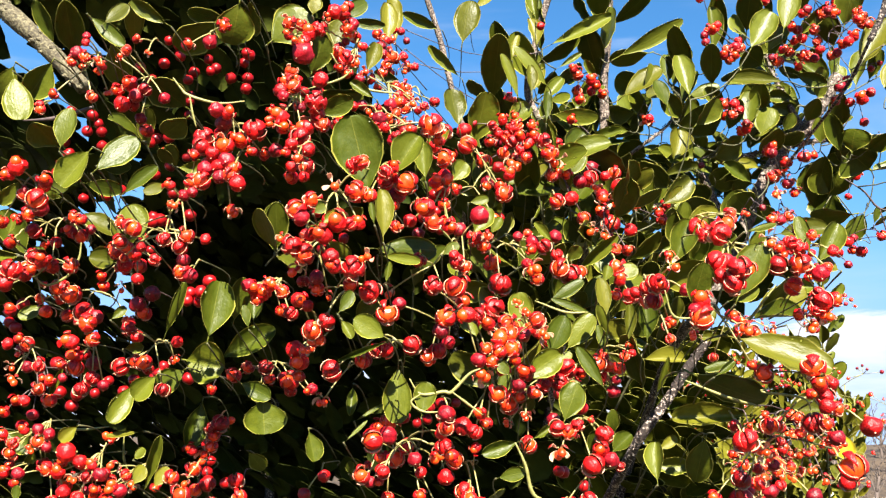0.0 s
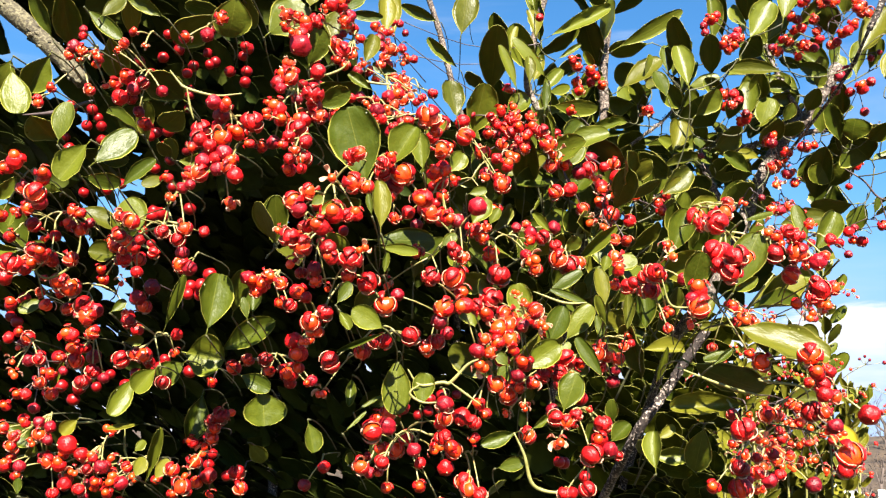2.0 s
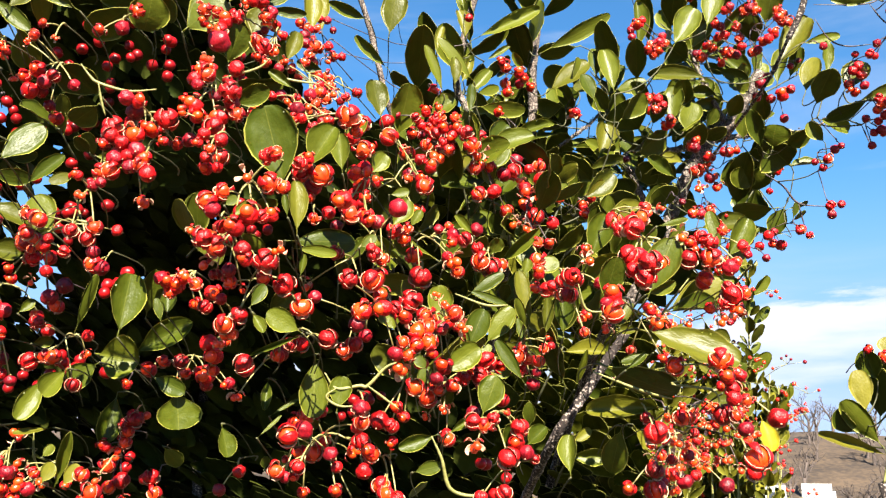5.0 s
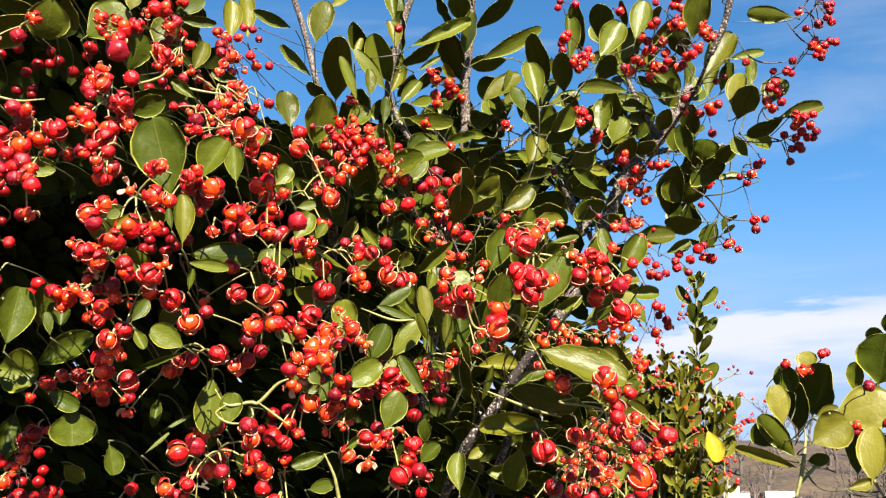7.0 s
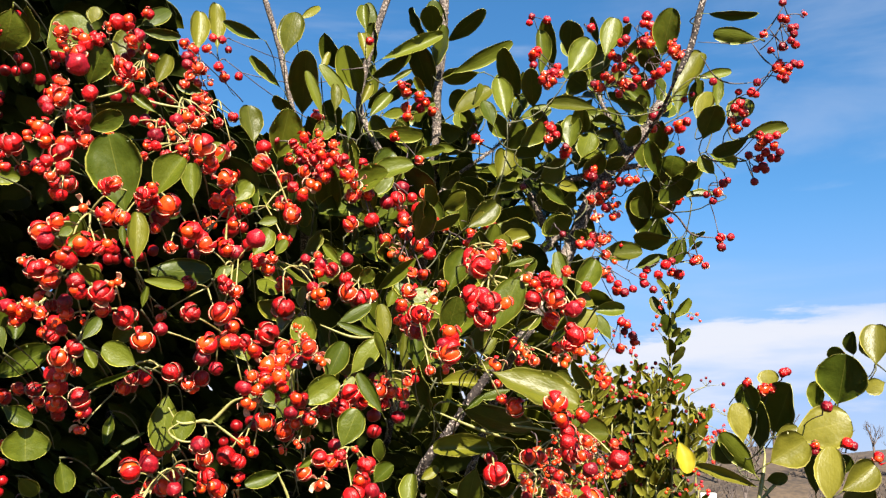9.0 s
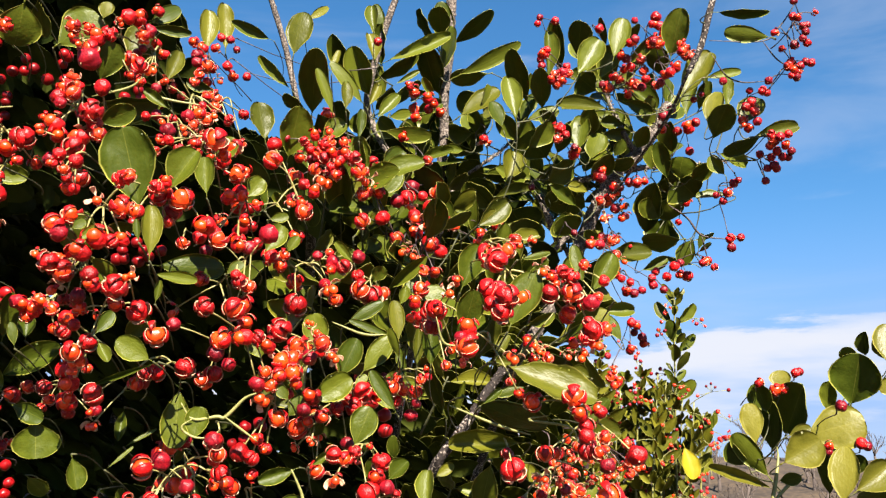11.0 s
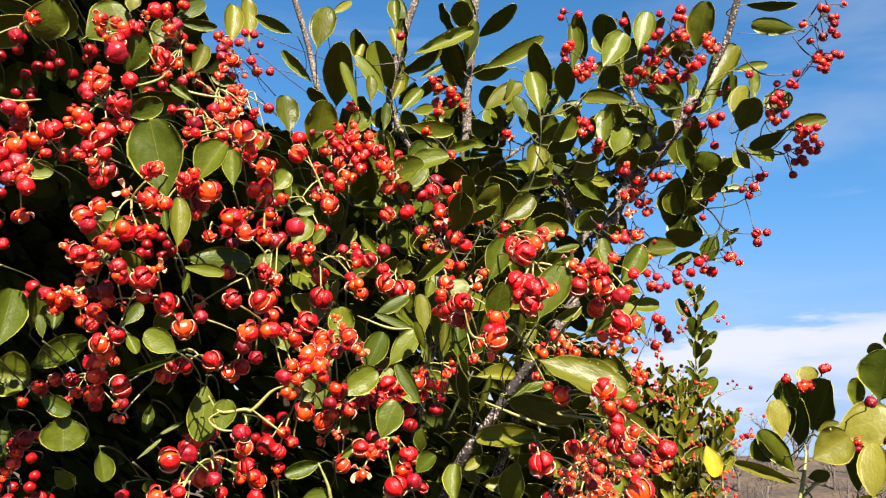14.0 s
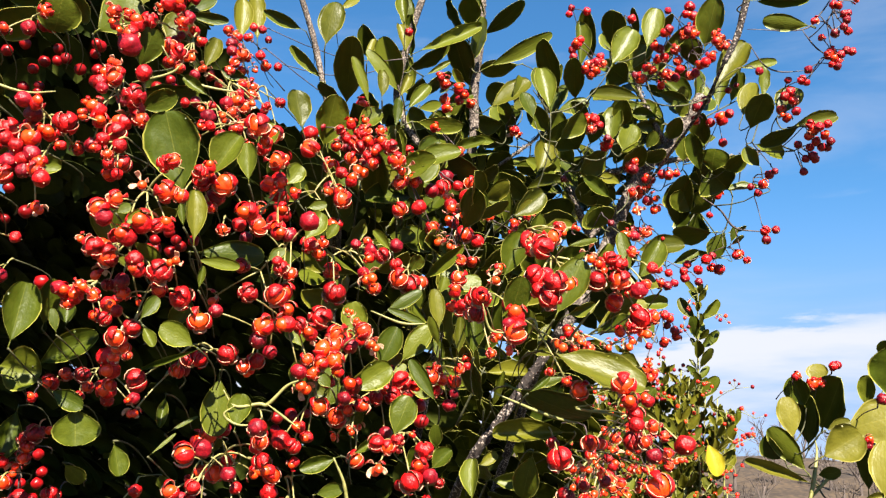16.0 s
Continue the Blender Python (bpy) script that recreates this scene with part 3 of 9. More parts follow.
stem(shrub, 0.0039, bark, [(-0.0359, 1.2338, 2.3117), (-0.0120, 1.2534, 2.2448), (0.0094, 1.2708, 2.1853), (0.0214, 1.2836, 2.1406), (0.0375, 1.3007, 2.0810), (0.0612, 1.3162, 2.0290)])
stem(shrub, 0.0031, bark, [(0.2264, 1.2082, 1.9499), (0.2525, 1.2015, 1.9807), (0.3008, 1.1941, 2.0188), (0.318, 1.190, 2.052)], 2)
stem(shrub, 0.0041, bark, [(0.411, 1.158, 2.118), (0.4228, 1.1646, 2.0762), (0.4402, 1.1744, 2.0436), (0.4609, 1.1845, 2.0111)], 1)
stem(shrub, 0.0082, bark, [(0.5027, 1.1698, 2.0748), (0.4812, 1.1784, 2.0380), (0.4610, 1.1850, 2.0091), (0.4406, 1.1879, 1.9941)])
stem(shrub, 0.0049, bark, [(0.598, 1.212, 2.030), (0.5705, 1.2114, 2.0151), (0.5094, 1.2094, 2.0089), (0.4608, 1.2086, 2.0011), (0.4054, 1.2092, 1.9863), (0.3360, 1.2087, 1.9726)], 1)
stem(shrub, 0.0082, bark, [(0.4406, 1.1879, 1.9941), (0.4137, 1.1989, 1.9473), (0.3937, 1.2112, 1.8973), (0.3669, 1.2268, 1.8340), (0.3333, 1.2392, 1.7804)])
stem(shrub, 0.0031, bark, [(0.3430, 1.2118, 1.9627), (0.3572, 1.2208, 1.9328), (0.3749, 1.2318, 1.8962)])
stem(shrub, 0.0037, bark, [(0.2561, 0.8322, 1.6874), (0.2402, 0.8372, 1.6651), (0.2252, 0.8427, 1.6417), (0.2046, 0.8492, 1.6131), (0.194, 0.885, 1.588), (0.186, 0.98, 1.555), (0.180, 1.12, 1.52)])
stem(shrub, 0.0011, twig, [(-0.1162, 0.6527, 1.8200), (-0.1107, 0.6549, 1.8131), (-0.1052, 0.6564, 1.8090), (-0.0870, 0.6586, 1.8048), (-0.0700, 0.6600, 1.8070)])
stem(shrub, 0.0009, twig, [(-0.1040, 0.6529, 1.8074), (-0.1021, 0.6559, 1.7969), (-0.0995, 0.6585, 1.7879)])
stem(shrub, 0.0013, twig, [(0.0390, 0.7037, 1.6359), (0.0463, 0.7066, 1.6267), (0.0607, 0.7070, 1.6285), (0.0660, 0.7073, 1.6286), (0.0767, 0.7050, 1.6396), (0.0839, 0.7044, 1.6432)])
stem(shrub, 0.0009, twig, [(0.0465, 0.7038, 1.6264), (0.0405, 0.7049, 1.6211), (0.0484, 0.7068, 1.6157), (0.0609, 0.7075, 1.6160)])
stem(shrub, 0.0009, twig, [(0.0662, 0.7033, 1.6281), (0.0752, 0.7056, 1.6218), (0.0860, 0.7082, 1.6144)])
stem(shrub, 0.0014, twig, [(0.1066, 0.7216, 1.5989), (0.1133, 0.7257, 1.5850), (0.1188, 0.7309, 1.5670), (0.1333, 0.7330, 1.5625), (0.1405, 0.7324, 1.5665)])
stem(shrub, 0.0012, twig, [(-0.2038, 0.7413, 1.7338), (-0.2057, 0.7444, 1.7220), (-0.2137, 0.7472, 1.7101), (-0.2278, 0.7480, 1.7038), (-0.2372, 0.7461, 1.7087)])
stem(shrub, 0.0009, twig, [(-0.1200, 0.6773, 1.7448), (-0.1187, 0.6822, 1.7271), (-0.1326, 0.6830, 1.7208), (-0.1407, 0.6834, 1.7178)])
stem(shrub, 0.0009, twig, [(-0.1118, 0.6636, 1.7216), (-0.1012, 0.6649, 1.7195)])
stem(shrub, 0.0011, twig, [(-0.2511, 0.8390, 1.6096), (-0.2289, 0.8404, 1.6093), (-0.2089, 0.8409, 1.6119)])
stem(shrub, 0.0011, twig, [(-0.1949, 0.8383, 1.6054), (-0.1947, 0.8429, 1.5883), (-0.1902, 0.8466, 1.5757)])
stem(shrub, 0.0011, twig, [(0.1218, 0.7986, 1.7087), (0.1451, 0.8021, 1.7010), (0.1620, 0.8030, 1.7014)])
stem(shrub, 0.0010, twig, [(0.2005, 0.6646, 1.6342), (0.2303, 0.6693, 1.6237), (0.2486, 0.6716, 1.6194)])
stem(shrub, 0.0008, twig, [(0.2567, 0.6578, 1.6293), (0.2454, 0.6578, 1.6265), (0.2697, 0.6602, 1.6233), (0.2746, 0.6630, 1.6141)])
stem(shrub, 0.0009, twig, [(0.2395, 0.6851, 1.6602), (0.2497, 0.6816, 1.6754), (0.2641, 0.6774, 1.6941)])
stem(shrub, 0.0010, twig, [(-0.0439, 0.7175, 1.8423), (-0.0198, 0.7169, 1.8499), (-0.0110, 0.7155, 1.8571)])
stem(shrub, 0.0011, twig, [(-0.0201, 0.7669, 1.8693), (-0.0027, 0.7690, 1.8655), (0.0169, 0.7706, 1.8639)])
stem(shrub, 0.0008, twig, [(0.2065, 0.6466, 1.6661), (0.1951, 0.6455, 1.6674), (0.1901, 0.6414, 1.6814)])
stem(shrub, 0.0033, bark, [(0.489, 0.925, 2.125), (0.4807, 0.9357, 2.0930), (0.4733, 0.9447, 2.0626), (0.4670, 0.9529, 2.0349), (0.4554, 0.9606, 2.0099)])
stem(shrub, 0.0017, bark, [(0.4554, 0.9606, 2.0099), (0.449, 1.01, 1.985), (0.437, 1.09, 1.965), (0.43, 1.17, 1.955)])
stem(shrub, 0.0008, twig, [(0.4512, 0.8871, 2.0053), (0.5013, 0.8840, 2.0059), (0.5166, 0.8793, 2.0194), (0.5256, 0.8752, 2.0323), (0.5324, 0.8711, 2.0452)])
stem(shrub, 0.0008, twig, [(0.5013, 0.8840, 2.0059), (0.5135, 0.8874, 1.9914), (0.5259, 0.8890, 1.9830)])
stem(shrub, 0.0008, twig, [(0.5166, 0.8793, 2.0194), (0.5287, 0.8821, 2.0070), (0.5370, 0.8806, 2.0107)])
stem(shrub, 0.0008, twig, [(0.4643, 0.9176, 2.0084), (0.4787, 0.9222, 1.9892), (0.4953, 0.9231, 1.9827), (0.5187, 0.9213, 1.9843)])
stem(shrub, 0.0013, twig, [(0.4804, 1.1224, 1.9249), (0.5018, 1.1251, 1.9109), (0.5189, 1.1293, 1.8924), (0.5496, 1.1286, 1.8886)])
stem(shrub, 0.0010, twig, [(0.5189, 1.1293, 1.8924), (0.5264, 1.1359, 1.8674)])
stem(shrub, 0.0008, twig, [(0.5195, 0.9612, 1.9185), (0.5286, 0.9659, 1.8998)])
WOODY = len(WOOD)
trunks(shrub)
# leafy sprays: the node that they spring from, then each leaf's base, run, width and turn, and whether it is green,
# olive or pale; olive partly stands in for strong light
spray(shrub, (-0.1999, 0.7253, 1.7963), [
    (-0.2233, 0.6545, 1.8218, 0.0098, -0.0013, -0.0306, 0.0193, 18, "g"),
    (-0.2279, 0.6610, 1.8323, -0.0126, 0.0111, -0.0189, 0.0151, -30, "g"),
    (-0.2035, 0.6627, 1.8358, -0.0159, 0.0075, -0.0209, 0.0199, -38, "g"),
    (-0.2081, 0.6709, 1.8542, -0.0068, -0.0198, 0.0210, 0.0104, 2, "g"),
    (-0.2102, 0.6983, 1.7905, -0.0065, -0.0235, 0.0076, 0.0213, -19, "g"),
    (-0.2077, 0.6986, 1.8613, 0.0085, -0.0392, 0.0197, 0.0195, -37, "g"),
    (-0.1850, 0.6544, 1.7726, 0.0030, -0.0010, 0.0266, 0.0150, 1, "g"),
    (-0.1725, 0.6457, 1.8598, 0.0239, 0.0018, -0.0196, 0.0107, -1, "g"),
    (-0.1610, 0.6416, 1.8532, 0.0095, 0.0101, 0.0195, 0.0100, -25, "o"),
])
spray(shrub, (-0.2100, 0.7829, 1.7237), [
    (-0.2334, 0.6987, 1.7642, -0.0125, 0.0030, -0.0154, 0.0108, -47, "g"),
    (-0.2090, 0.7472, 1.7805, 0.0202, 0.0189, 0.0012, 0.0135, -29, "g"),
    (-0.2606, 0.7455, 1.7410, 0.0023, -0.0010, 0.0115, 0.0067, -11, "g"),
    (-0.1736, 0.6894, 1.7728, 0.0208, 0.0010, 0.0005, 0.0106, -35, "g"),
    (-0.2329, 0.7599, 1.7738, -0.0098, -0.0066, 0.0014, 0.0080, -31, "g"),
    (-0.1698, 0.6762, 1.7654, 0.0199, 0.0105, 0.0275, 0.0201, -3, "g"),
    (-0.2513, 0.7578, 1.7313, 0.0118, 0.0035, 0.0002, 0.0081, 12, "g"),
    (-0.1709, 0.6654, 1.7740, -0.0163, 0.0017, -0.0237, 0.0203, 2, "g"),
    (-0.1881, 0.7662, 1.7257, -0.0150, -0.0113, 0.0004, 0.0177, 11, "o"),
])
spray(shrub, (-0.1294, 0.7374, 1.7217), [
    (-0.1421, 0.6605, 1.7443, 0.0194, 0.0003, 0.0178, 0.0103, -3, "g"),
    (-0.1170, 0.6640, 1.7509, -0.0104, -0.0091, -0.0080, 0.0082, -11, "o"),
    (-0.1425, 0.7006, 1.7262, -0.0143, -0.0015, 0.0215, 0.0218, 0, "g"),
    (-0.1159, 0.6844, 1.8056, -0.0169, 0.0068, -0.0093, 0.0210, -63, "g"),
])
spray(shrub, (-0.1420, 0.7747, 1.8418), [
    (-0.1876, 0.7126, 1.8773, -0.0039, 0.0317, -0.0150, 0.0209, 25, "g"),
    (-0.1622, 0.6935, 1.8645, 0.0093, -0.0298, 0.0162, 0.0136, -39, "g"),
    (-0.1413, 0.7492, 1.8425, -0.0152, -0.0316, 0.0069, 0.0275, -40, "g"),
    (-0.1302, 0.6671, 1.8665, -0.0221, -0.0100, 0.0122, 0.0105, -30, "g"),
    (-0.1164, 0.7234, 1.8993, -0.0321, 0.0147, -0.0142, 0.0277, -58, "g"),
    (-0.1143, 0.7427, 1.9107, -0.0220, -0.0238, -0.0044, 0.0146, -62, "g"),
])
spray(shrub, (-0.2417, 0.8495, 1.5535), [
    (-0.2718, 0.8041, 1.6040, 0.0229, 0.0021, -0.0133, 0.0172, 1, "g"),
    (-0.2434, 0.7942, 1.5900, -0.0057, 0.0035, -0.0093, 0.0080, -45, "g"),
    (-0.2441, 0.7794, 1.5535, -0.0004, -0.0010, 0.0114, 0.0063, 15, "g"),
    (-0.2075, 0.7805, 1.6066, -0.0099, -0.0020, -0.0105, 0.0110, -6, "o"),
])
spray(shrub, (-0.2214, 0.8466, 1.6566), [
    (-0.2571, 0.8064, 1.6997, -0.0154, -0.0078, -0.0103, 0.0117, 5, "g"),
    (-0.1857, 0.7669, 1.6836, 0.0074, 0.0052, 0.0100, 0.0073, -22, "g"),
])
spray(shrub, (-0.1536, 0.8536, 1.6085), [
    (-0.1785, 0.7800, 1.6637, 0.0141, -0.0005, 0.0028, 0.0090, -33, "g"),
    (-0.1682, 0.7786, 1.6373, -0.0111, -0.0096, -0.0283, 0.0154, -27, "g"),
    (-0.1522, 0.7876, 1.6763, 0.0176, -0.0181, 0.0352, 0.0086, -35, "g"),
    (-0.1466, 0.7611, 1.6417, -0.0136, 0.0002, -0.0161, 0.0163, -4, "g"),
    (-0.1401, 0.8010, 1.6519, -0.0194, 0.0010, -0.0145, 0.0195, 1, "g"),
    (-0.1490, 0.8302, 1.6638, 0.0305, 0.0012, -0.0045, 0.0341, 0, "g"),
    (-0.1649, 0.7913, 1.6050, -0.0165, -0.0192, -0.0044, 0.0046, 8, "o"),
    (-0.1195, 0.8289, 1.6664, 0.0403, -0.0016, 0.0227, 0.0212, 0, "g"),
    (-0.1637, 0.7834, 1.5852, 0.0050, 0.0051, 0.0079, 0.0073, -26, "g"),
])
spray(shrub, (-0.2938, 0.9653, 1.6000), [
    (-0.2938, 0.9053, 1.6350, 0.0180, -0.0163, 0.0298, 0.0055, -36, "g"),
])
spray(shrub, (0.0018, 0.7010, 1.6810), [
    (-0.0127, 0.6255, 1.7208, 0.0055, 0.0031, 0.0060, 0.0063, -19, "g"),
    (-0.0103, 0.6244, 1.7126, 0.0117, 0.0042, 0.0120, 0.0056, -16, "g"),
    (-0.0072, 0.6435, 1.7095, 0.0123, 0.0120, -0.0078, 0.0092, -20, "g"),
    (0.0212, 0.6351, 1.7180, -0.0023, -0.0012, 0.0123, 0.0043, 2, "g"),
    (0.0258, 0.6442, 1.7121, -0.0022, -0.0006, 0.0300, 0.0128, 26, "o"),
    (0.0147, 0.6526, 1.7438, -0.0125, -0.0102, 0.0453, 0.0325, 0, "g"),
    (-0.0216, 0.6706, 1.7270, 0.0314, -0.0102, 0.0092, 0.0148, -56, "g"),
    (0.0026, 0.6409, 1.6656, 0.0062, 0.0053, 0.0135, 0.0086, -27, "g"),
])
spray(shrub, (-0.0623, 0.7926, 1.8530), [
    (-0.0964, 0.7128, 1.9080, -0.0083, 0.0151, -0.0252, 0.0313, -39, "g"),
    (-0.0920, 0.7227, 1.9167, -0.0029, 0.0277, -0.0132, 0.0153, 3, "g"),
    (-0.0727, 0.7203, 1.8819, 0.0262, -0.0035, 0.0220, 0.0348, 0, "g"),
    (-0.0414, 0.7115, 1.8990, 0.0021, -0.0008, 0.0126, 0.0114, 3, "o"),
    (-0.0428, 0.7270, 1.8592, 0.0101, -0.0123, 0.0234, 0.0228, -34, "g"),
    (-0.0312, 0.7595, 1.8899, 0.0065, 0.0008, 0.0313, 0.0238, 12, "o"),
    (-0.0596, 0.7744, 1.8611, 0.0506, -0.0141, -0.0004, 0.0228, -58, "g"),
])
spray(shrub, (-0.0829, 0.8089, 1.6256), [
    (-0.0972, 0.7169, 1.6630, 0.0034, 0.0024, 0.0382, 0.0237, 29, "g"),
    (-0.0729, 0.7243, 1.6710, -0.0035, -0.0021, 0.0150, 0.0065, 21, "g"),
    (-0.0885, 0.7430, 1.6795, 0.0085, -0.0160, 0.0266, 0.0152, -34, "g"),
    (-0.0769, 0.7509, 1.6809, -0.0013, 0.0023, 0.0151, 0.0119, 14, "g"),
    (-0.0889, 0.7770, 1.6401, 0.0229, -0.0023, -0.0102, 0.0139, -4, "g"),
    (-0.0733, 0.7810, 1.6291, 0.0024, 0.0021, -0.0244, 0.0322, 21, "g"),
])
spray(shrub, (-0.1574, 0.8526, 1.5321), [
    (-0.1608, 0.7811, 1.5679, 0.0025, 0.0078, 0.0135, 0.0110, -30, "o"),
    (-0.1476, 0.7851, 1.5668, 0.0073, 0.0046, 0.0136, 0.0108, -19, "o"),
    (-0.1637, 0.8115, 1.5666, 0.0149, -0.0233, 0.0366, 0.0093, -30, "g"),
])
spray(shrub, (0.0139, 0.7398, 1.6239), [
    (0.0040, 0.6428, 1.6608, 0.0064, 0.0000, -0.0105, 0.0071, 18, "g"),
    (0.0264, 0.6672, 1.6559, -0.0181, -0.0074, 0.0094, 0.0147, 7, "g"),
    (0.0279, 0.6682, 1.6533, -0.0277, -0.0093, -0.0137, 0.0036, -6, "g"),
    (0.0255, 0.6703, 1.6907, 0.0017, -0.0007, 0.0130, 0.0045, 10, "g"),
    (0.0041, 0.6926, 1.6731, 0.0152, -0.0084, 0.0115, 0.0124, -23, "g"),
    (0.0215, 0.6765, 1.7092, 0.0232, 0.0131, 0.0002, 0.0079, 1, "g"),
    (0.0017, 0.6974, 1.5961, 0.0118, 0.0059, 0.0132, 0.0025, 8, "g"),
    (0.0002, 0.7232, 1.6321, -0.0001, -0.0058, -0.0189, 0.0071, 10, "g"),
])
spray(shrub, (0.0194, 0.7568, 1.7598), [
    (-0.0275, 0.6905, 1.8116, 0.0232, -0.0053, 0.0087, 0.0148, -33, "g"),
    (0.0015, 0.7434, 1.8476, -0.0177, -0.0013, 0.0125, 0.0082, -4, "g"),
    (0.0471, 0.7073, 1.7930, 0.0095, -0.0021, 0.0187, 0.0161, 9, "g"),
    (0.0292, 0.6599, 1.7582, 0.0148, -0.0036, 0.0241, 0.0202, 8, "g"),
    (0.0465, 0.6829, 1.7637, -0.0025, -0.0014, 0.0240, 0.0130, -3, "g"),
])
spray(shrub, (0.0115, 0.8002, 1.5748), [
    (-0.0255, 0.7161, 1.6021, 0.0043, 0.0025, -0.0183, 0.0129, 31, "g"),
    (0.0040, 0.7248, 1.6113, 0.0156, 0.0074, 0.0113, 0.0030, 10, "g"),
    (-0.0037, 0.7512, 1.5783, 0.0012, -0.0048, 0.0073, 0.0069, 35, "g"),
    (0.0473, 0.7078, 1.6141, 0.0027, -0.0005, 0.0203, 0.0148, 2, "g"),
    (0.0262, 0.7542, 1.6502, 0.0004, 0.0010, -0.0383, 0.0208, 2, "g"),
    (0.0204, 0.7873, 1.6031, 0.0057, -0.0052, 0.0111, 0.0059, -38, "g"),
])
spray(shrub, (-0.1225, 0.9110, 1.5934), [
    (-0.1392, 0.8497, 1.6329, -0.0060, -0.0061, -0.0357, 0.0194, -30, "g"),
    (-0.1298, 0.8532, 1.6572, -0.0061, -0.0009, 0.0143, 0.0081, -1, "g"),
    (-0.0983, 0.8500, 1.5949, 0.0096, 0.0149, -0.0124, 0.0139, -2, "g"),
])
spray(shrub, (0.0519, 0.7929, 1.7097), [
    (0.0120, 0.7183, 1.7255, 0.0404, 0.0175, 0.0043, 0.0193, -3, "g"),
    (0.0578, 0.7146, 1.7212, 0.0099, 0.0016, 0.0080, 0.0083, -7, "g"),
    (0.0769, 0.7462, 1.7455, 0.0098, 0.0034, 0.0204, 0.0159, -18, "g"),
    (0.0608, 0.7523, 1.7866, 0.0086, 0.0026, 0.0156, 0.0144, -19, "g"),
])
spray(shrub, (-0.0273, 0.8563, 1.8922), [
    (-0.0295, 0.7852, 1.9341, 0.0305, 0.0043, -0.0013, 0.0090, -33, "g"),
    (-0.0093, 0.7731, 1.8841, 0.0065, 0.0006, 0.0244, 0.0134, -22, "o"),
    (-0.0432, 0.8306, 1.9632, 0.0203, 0.0106, 0.0216, 0.0151, -18, "g"),
])
spray(shrub, (0.1066, 0.8102, 1.5943), [
    (0.1023, 0.7162, 1.6414, -0.0071, -0.0008, 0.0080, 0.0080, -4, "g"),
    (0.0801, 0.7398, 1.6706, -0.0040, -0.0002, 0.0150, 0.0172, -10, "g"),
    (0.1186, 0.7250, 1.6019, 0.0145, 0.0005, 0.0099, 0.0064, -3, "g"),
    (0.1077, 0.7343, 1.5998, -0.0223, -0.0040, -0.0080, 0.0105, -7, "g"),
    (0.1137, 0.7637, 1.6460, 0.0251, 0.0029, 0.0179, 0.0189, -6, "g"),
    (0.1311, 0.7657, 1.6636, 0.0113, -0.0019, 0.0267, 0.0176, 2, "g"),
    (0.0966, 0.7344, 1.5771, 0.0166, -0.0043, 0.0039, 0.0096, 6, "g"),
    (0.1133, 0.7828, 1.6246, 0.0066, -0.0068, 0.0093, 0.0089, -15, "g"),
    (0.0960, 0.7899, 1.6388, 0.0088, 0.0051, 0.0142, 0.0130, -19, "g"),
])
spray(shrub, (0.2235, 0.7297, 1.6255), [
    (0.2058, 0.6447, 1.6737, 0.0050, -0.0151, 0.0211, 0.0162, -9, "g"),
    (0.2338, 0.6513, 1.6795, 0.0142, -0.0038, 0.0313, 0.0209, 20, "g"),
    (0.2318, 0.6535, 1.6560, 0.0500, -0.0075, -0.0190, 0.0250, 30, "o"),
    (0.2172, 0.6433, 1.6329, 0.0108, 0.0007, 0.0090, 0.0043, -1, "g"),
    (0.2384, 0.6393, 1.7165, 0.0185, 0.0054, 0.0064, 0.0044, -6, "g"),
    (0.2175, 0.7064, 1.6425, 0.0507, 0.0253, -0.0144, 0.0257, -52, "g"),
    (0.1912, 0.7161, 1.6660, -0.0006, -0.0011, 0.0247, 0.0139, 1, "g"),
])
spray(shrub, (0.0944, 0.8535, 1.7393), [
    (0.0730, 0.7842, 1.7808, 0.0135, 0.0025, 0.0041, 0.0085, -6, "g"),
    (0.0892, 0.7737, 1.7539, 0.0071, -0.0008, 0.0117, 0.0084, 2, "g"),
    (0.1343, 0.7944, 1.7542, -0.0128, -0.0044, 0.0131, 0.0077, 4, "g"),
    (0.1140, 0.8066, 1.7284, 0.0124, 0.0030, -0.0017, 0.0048, -3, "g"),
    (0.0615, 0.8084, 1.8540, -0.0074, -0.0022, 0.0302, 0.0208, 26, "o"),
])
spray(shrub, (0.0372, 0.9417, 1.8846), [
    (0.0049, 0.8687, 1.9223, -0.0224, -0.0029, 0.0066, 0.0112, -33, "g"),
    (-0.0129, 0.9042, 1.9789, -0.0009, 0.0030, 0.0432, 0.0194, 26, "o"),
    (0.0835, 0.8858, 1.9132, -0.0176, -0.0204, 0.0080, 0.0128, -50, "g"),
    (0.0732, 0.8679, 1.8639, 0.0098, -0.0257, 0.0354, 0.0287, -21, "g"),
])
spray(shrub, (0.1875, 0.7700, 1.5619), [
    (0.1898, 0.6864, 1.5763, 0.0004, 0.0046, 0.0228, 0.0123, -29, "g"),
    (0.1955, 0.7088, 1.5958, 0.0111, 0.0028, 0.0083, 0.0071, -2, "o"),
    (0.1671, 0.7116, 1.5940, 0.0114, -0.0029, 0.0109, 0.0116, 22, "g"),
    (0.1562, 0.7265, 1.5914, 0.0011, -0.0109, 0.0163, 0.0096, -12, "g"),
    (0.1700, 0.7297, 1.6072, -0.0012, -0.0094, 0.0135, 0.0089, -10, "g"),
    (0.2463, 0.6971, 1.6167, -0.0434, 0.0077, -0.0018, 0.0150, 15, "o"),
])
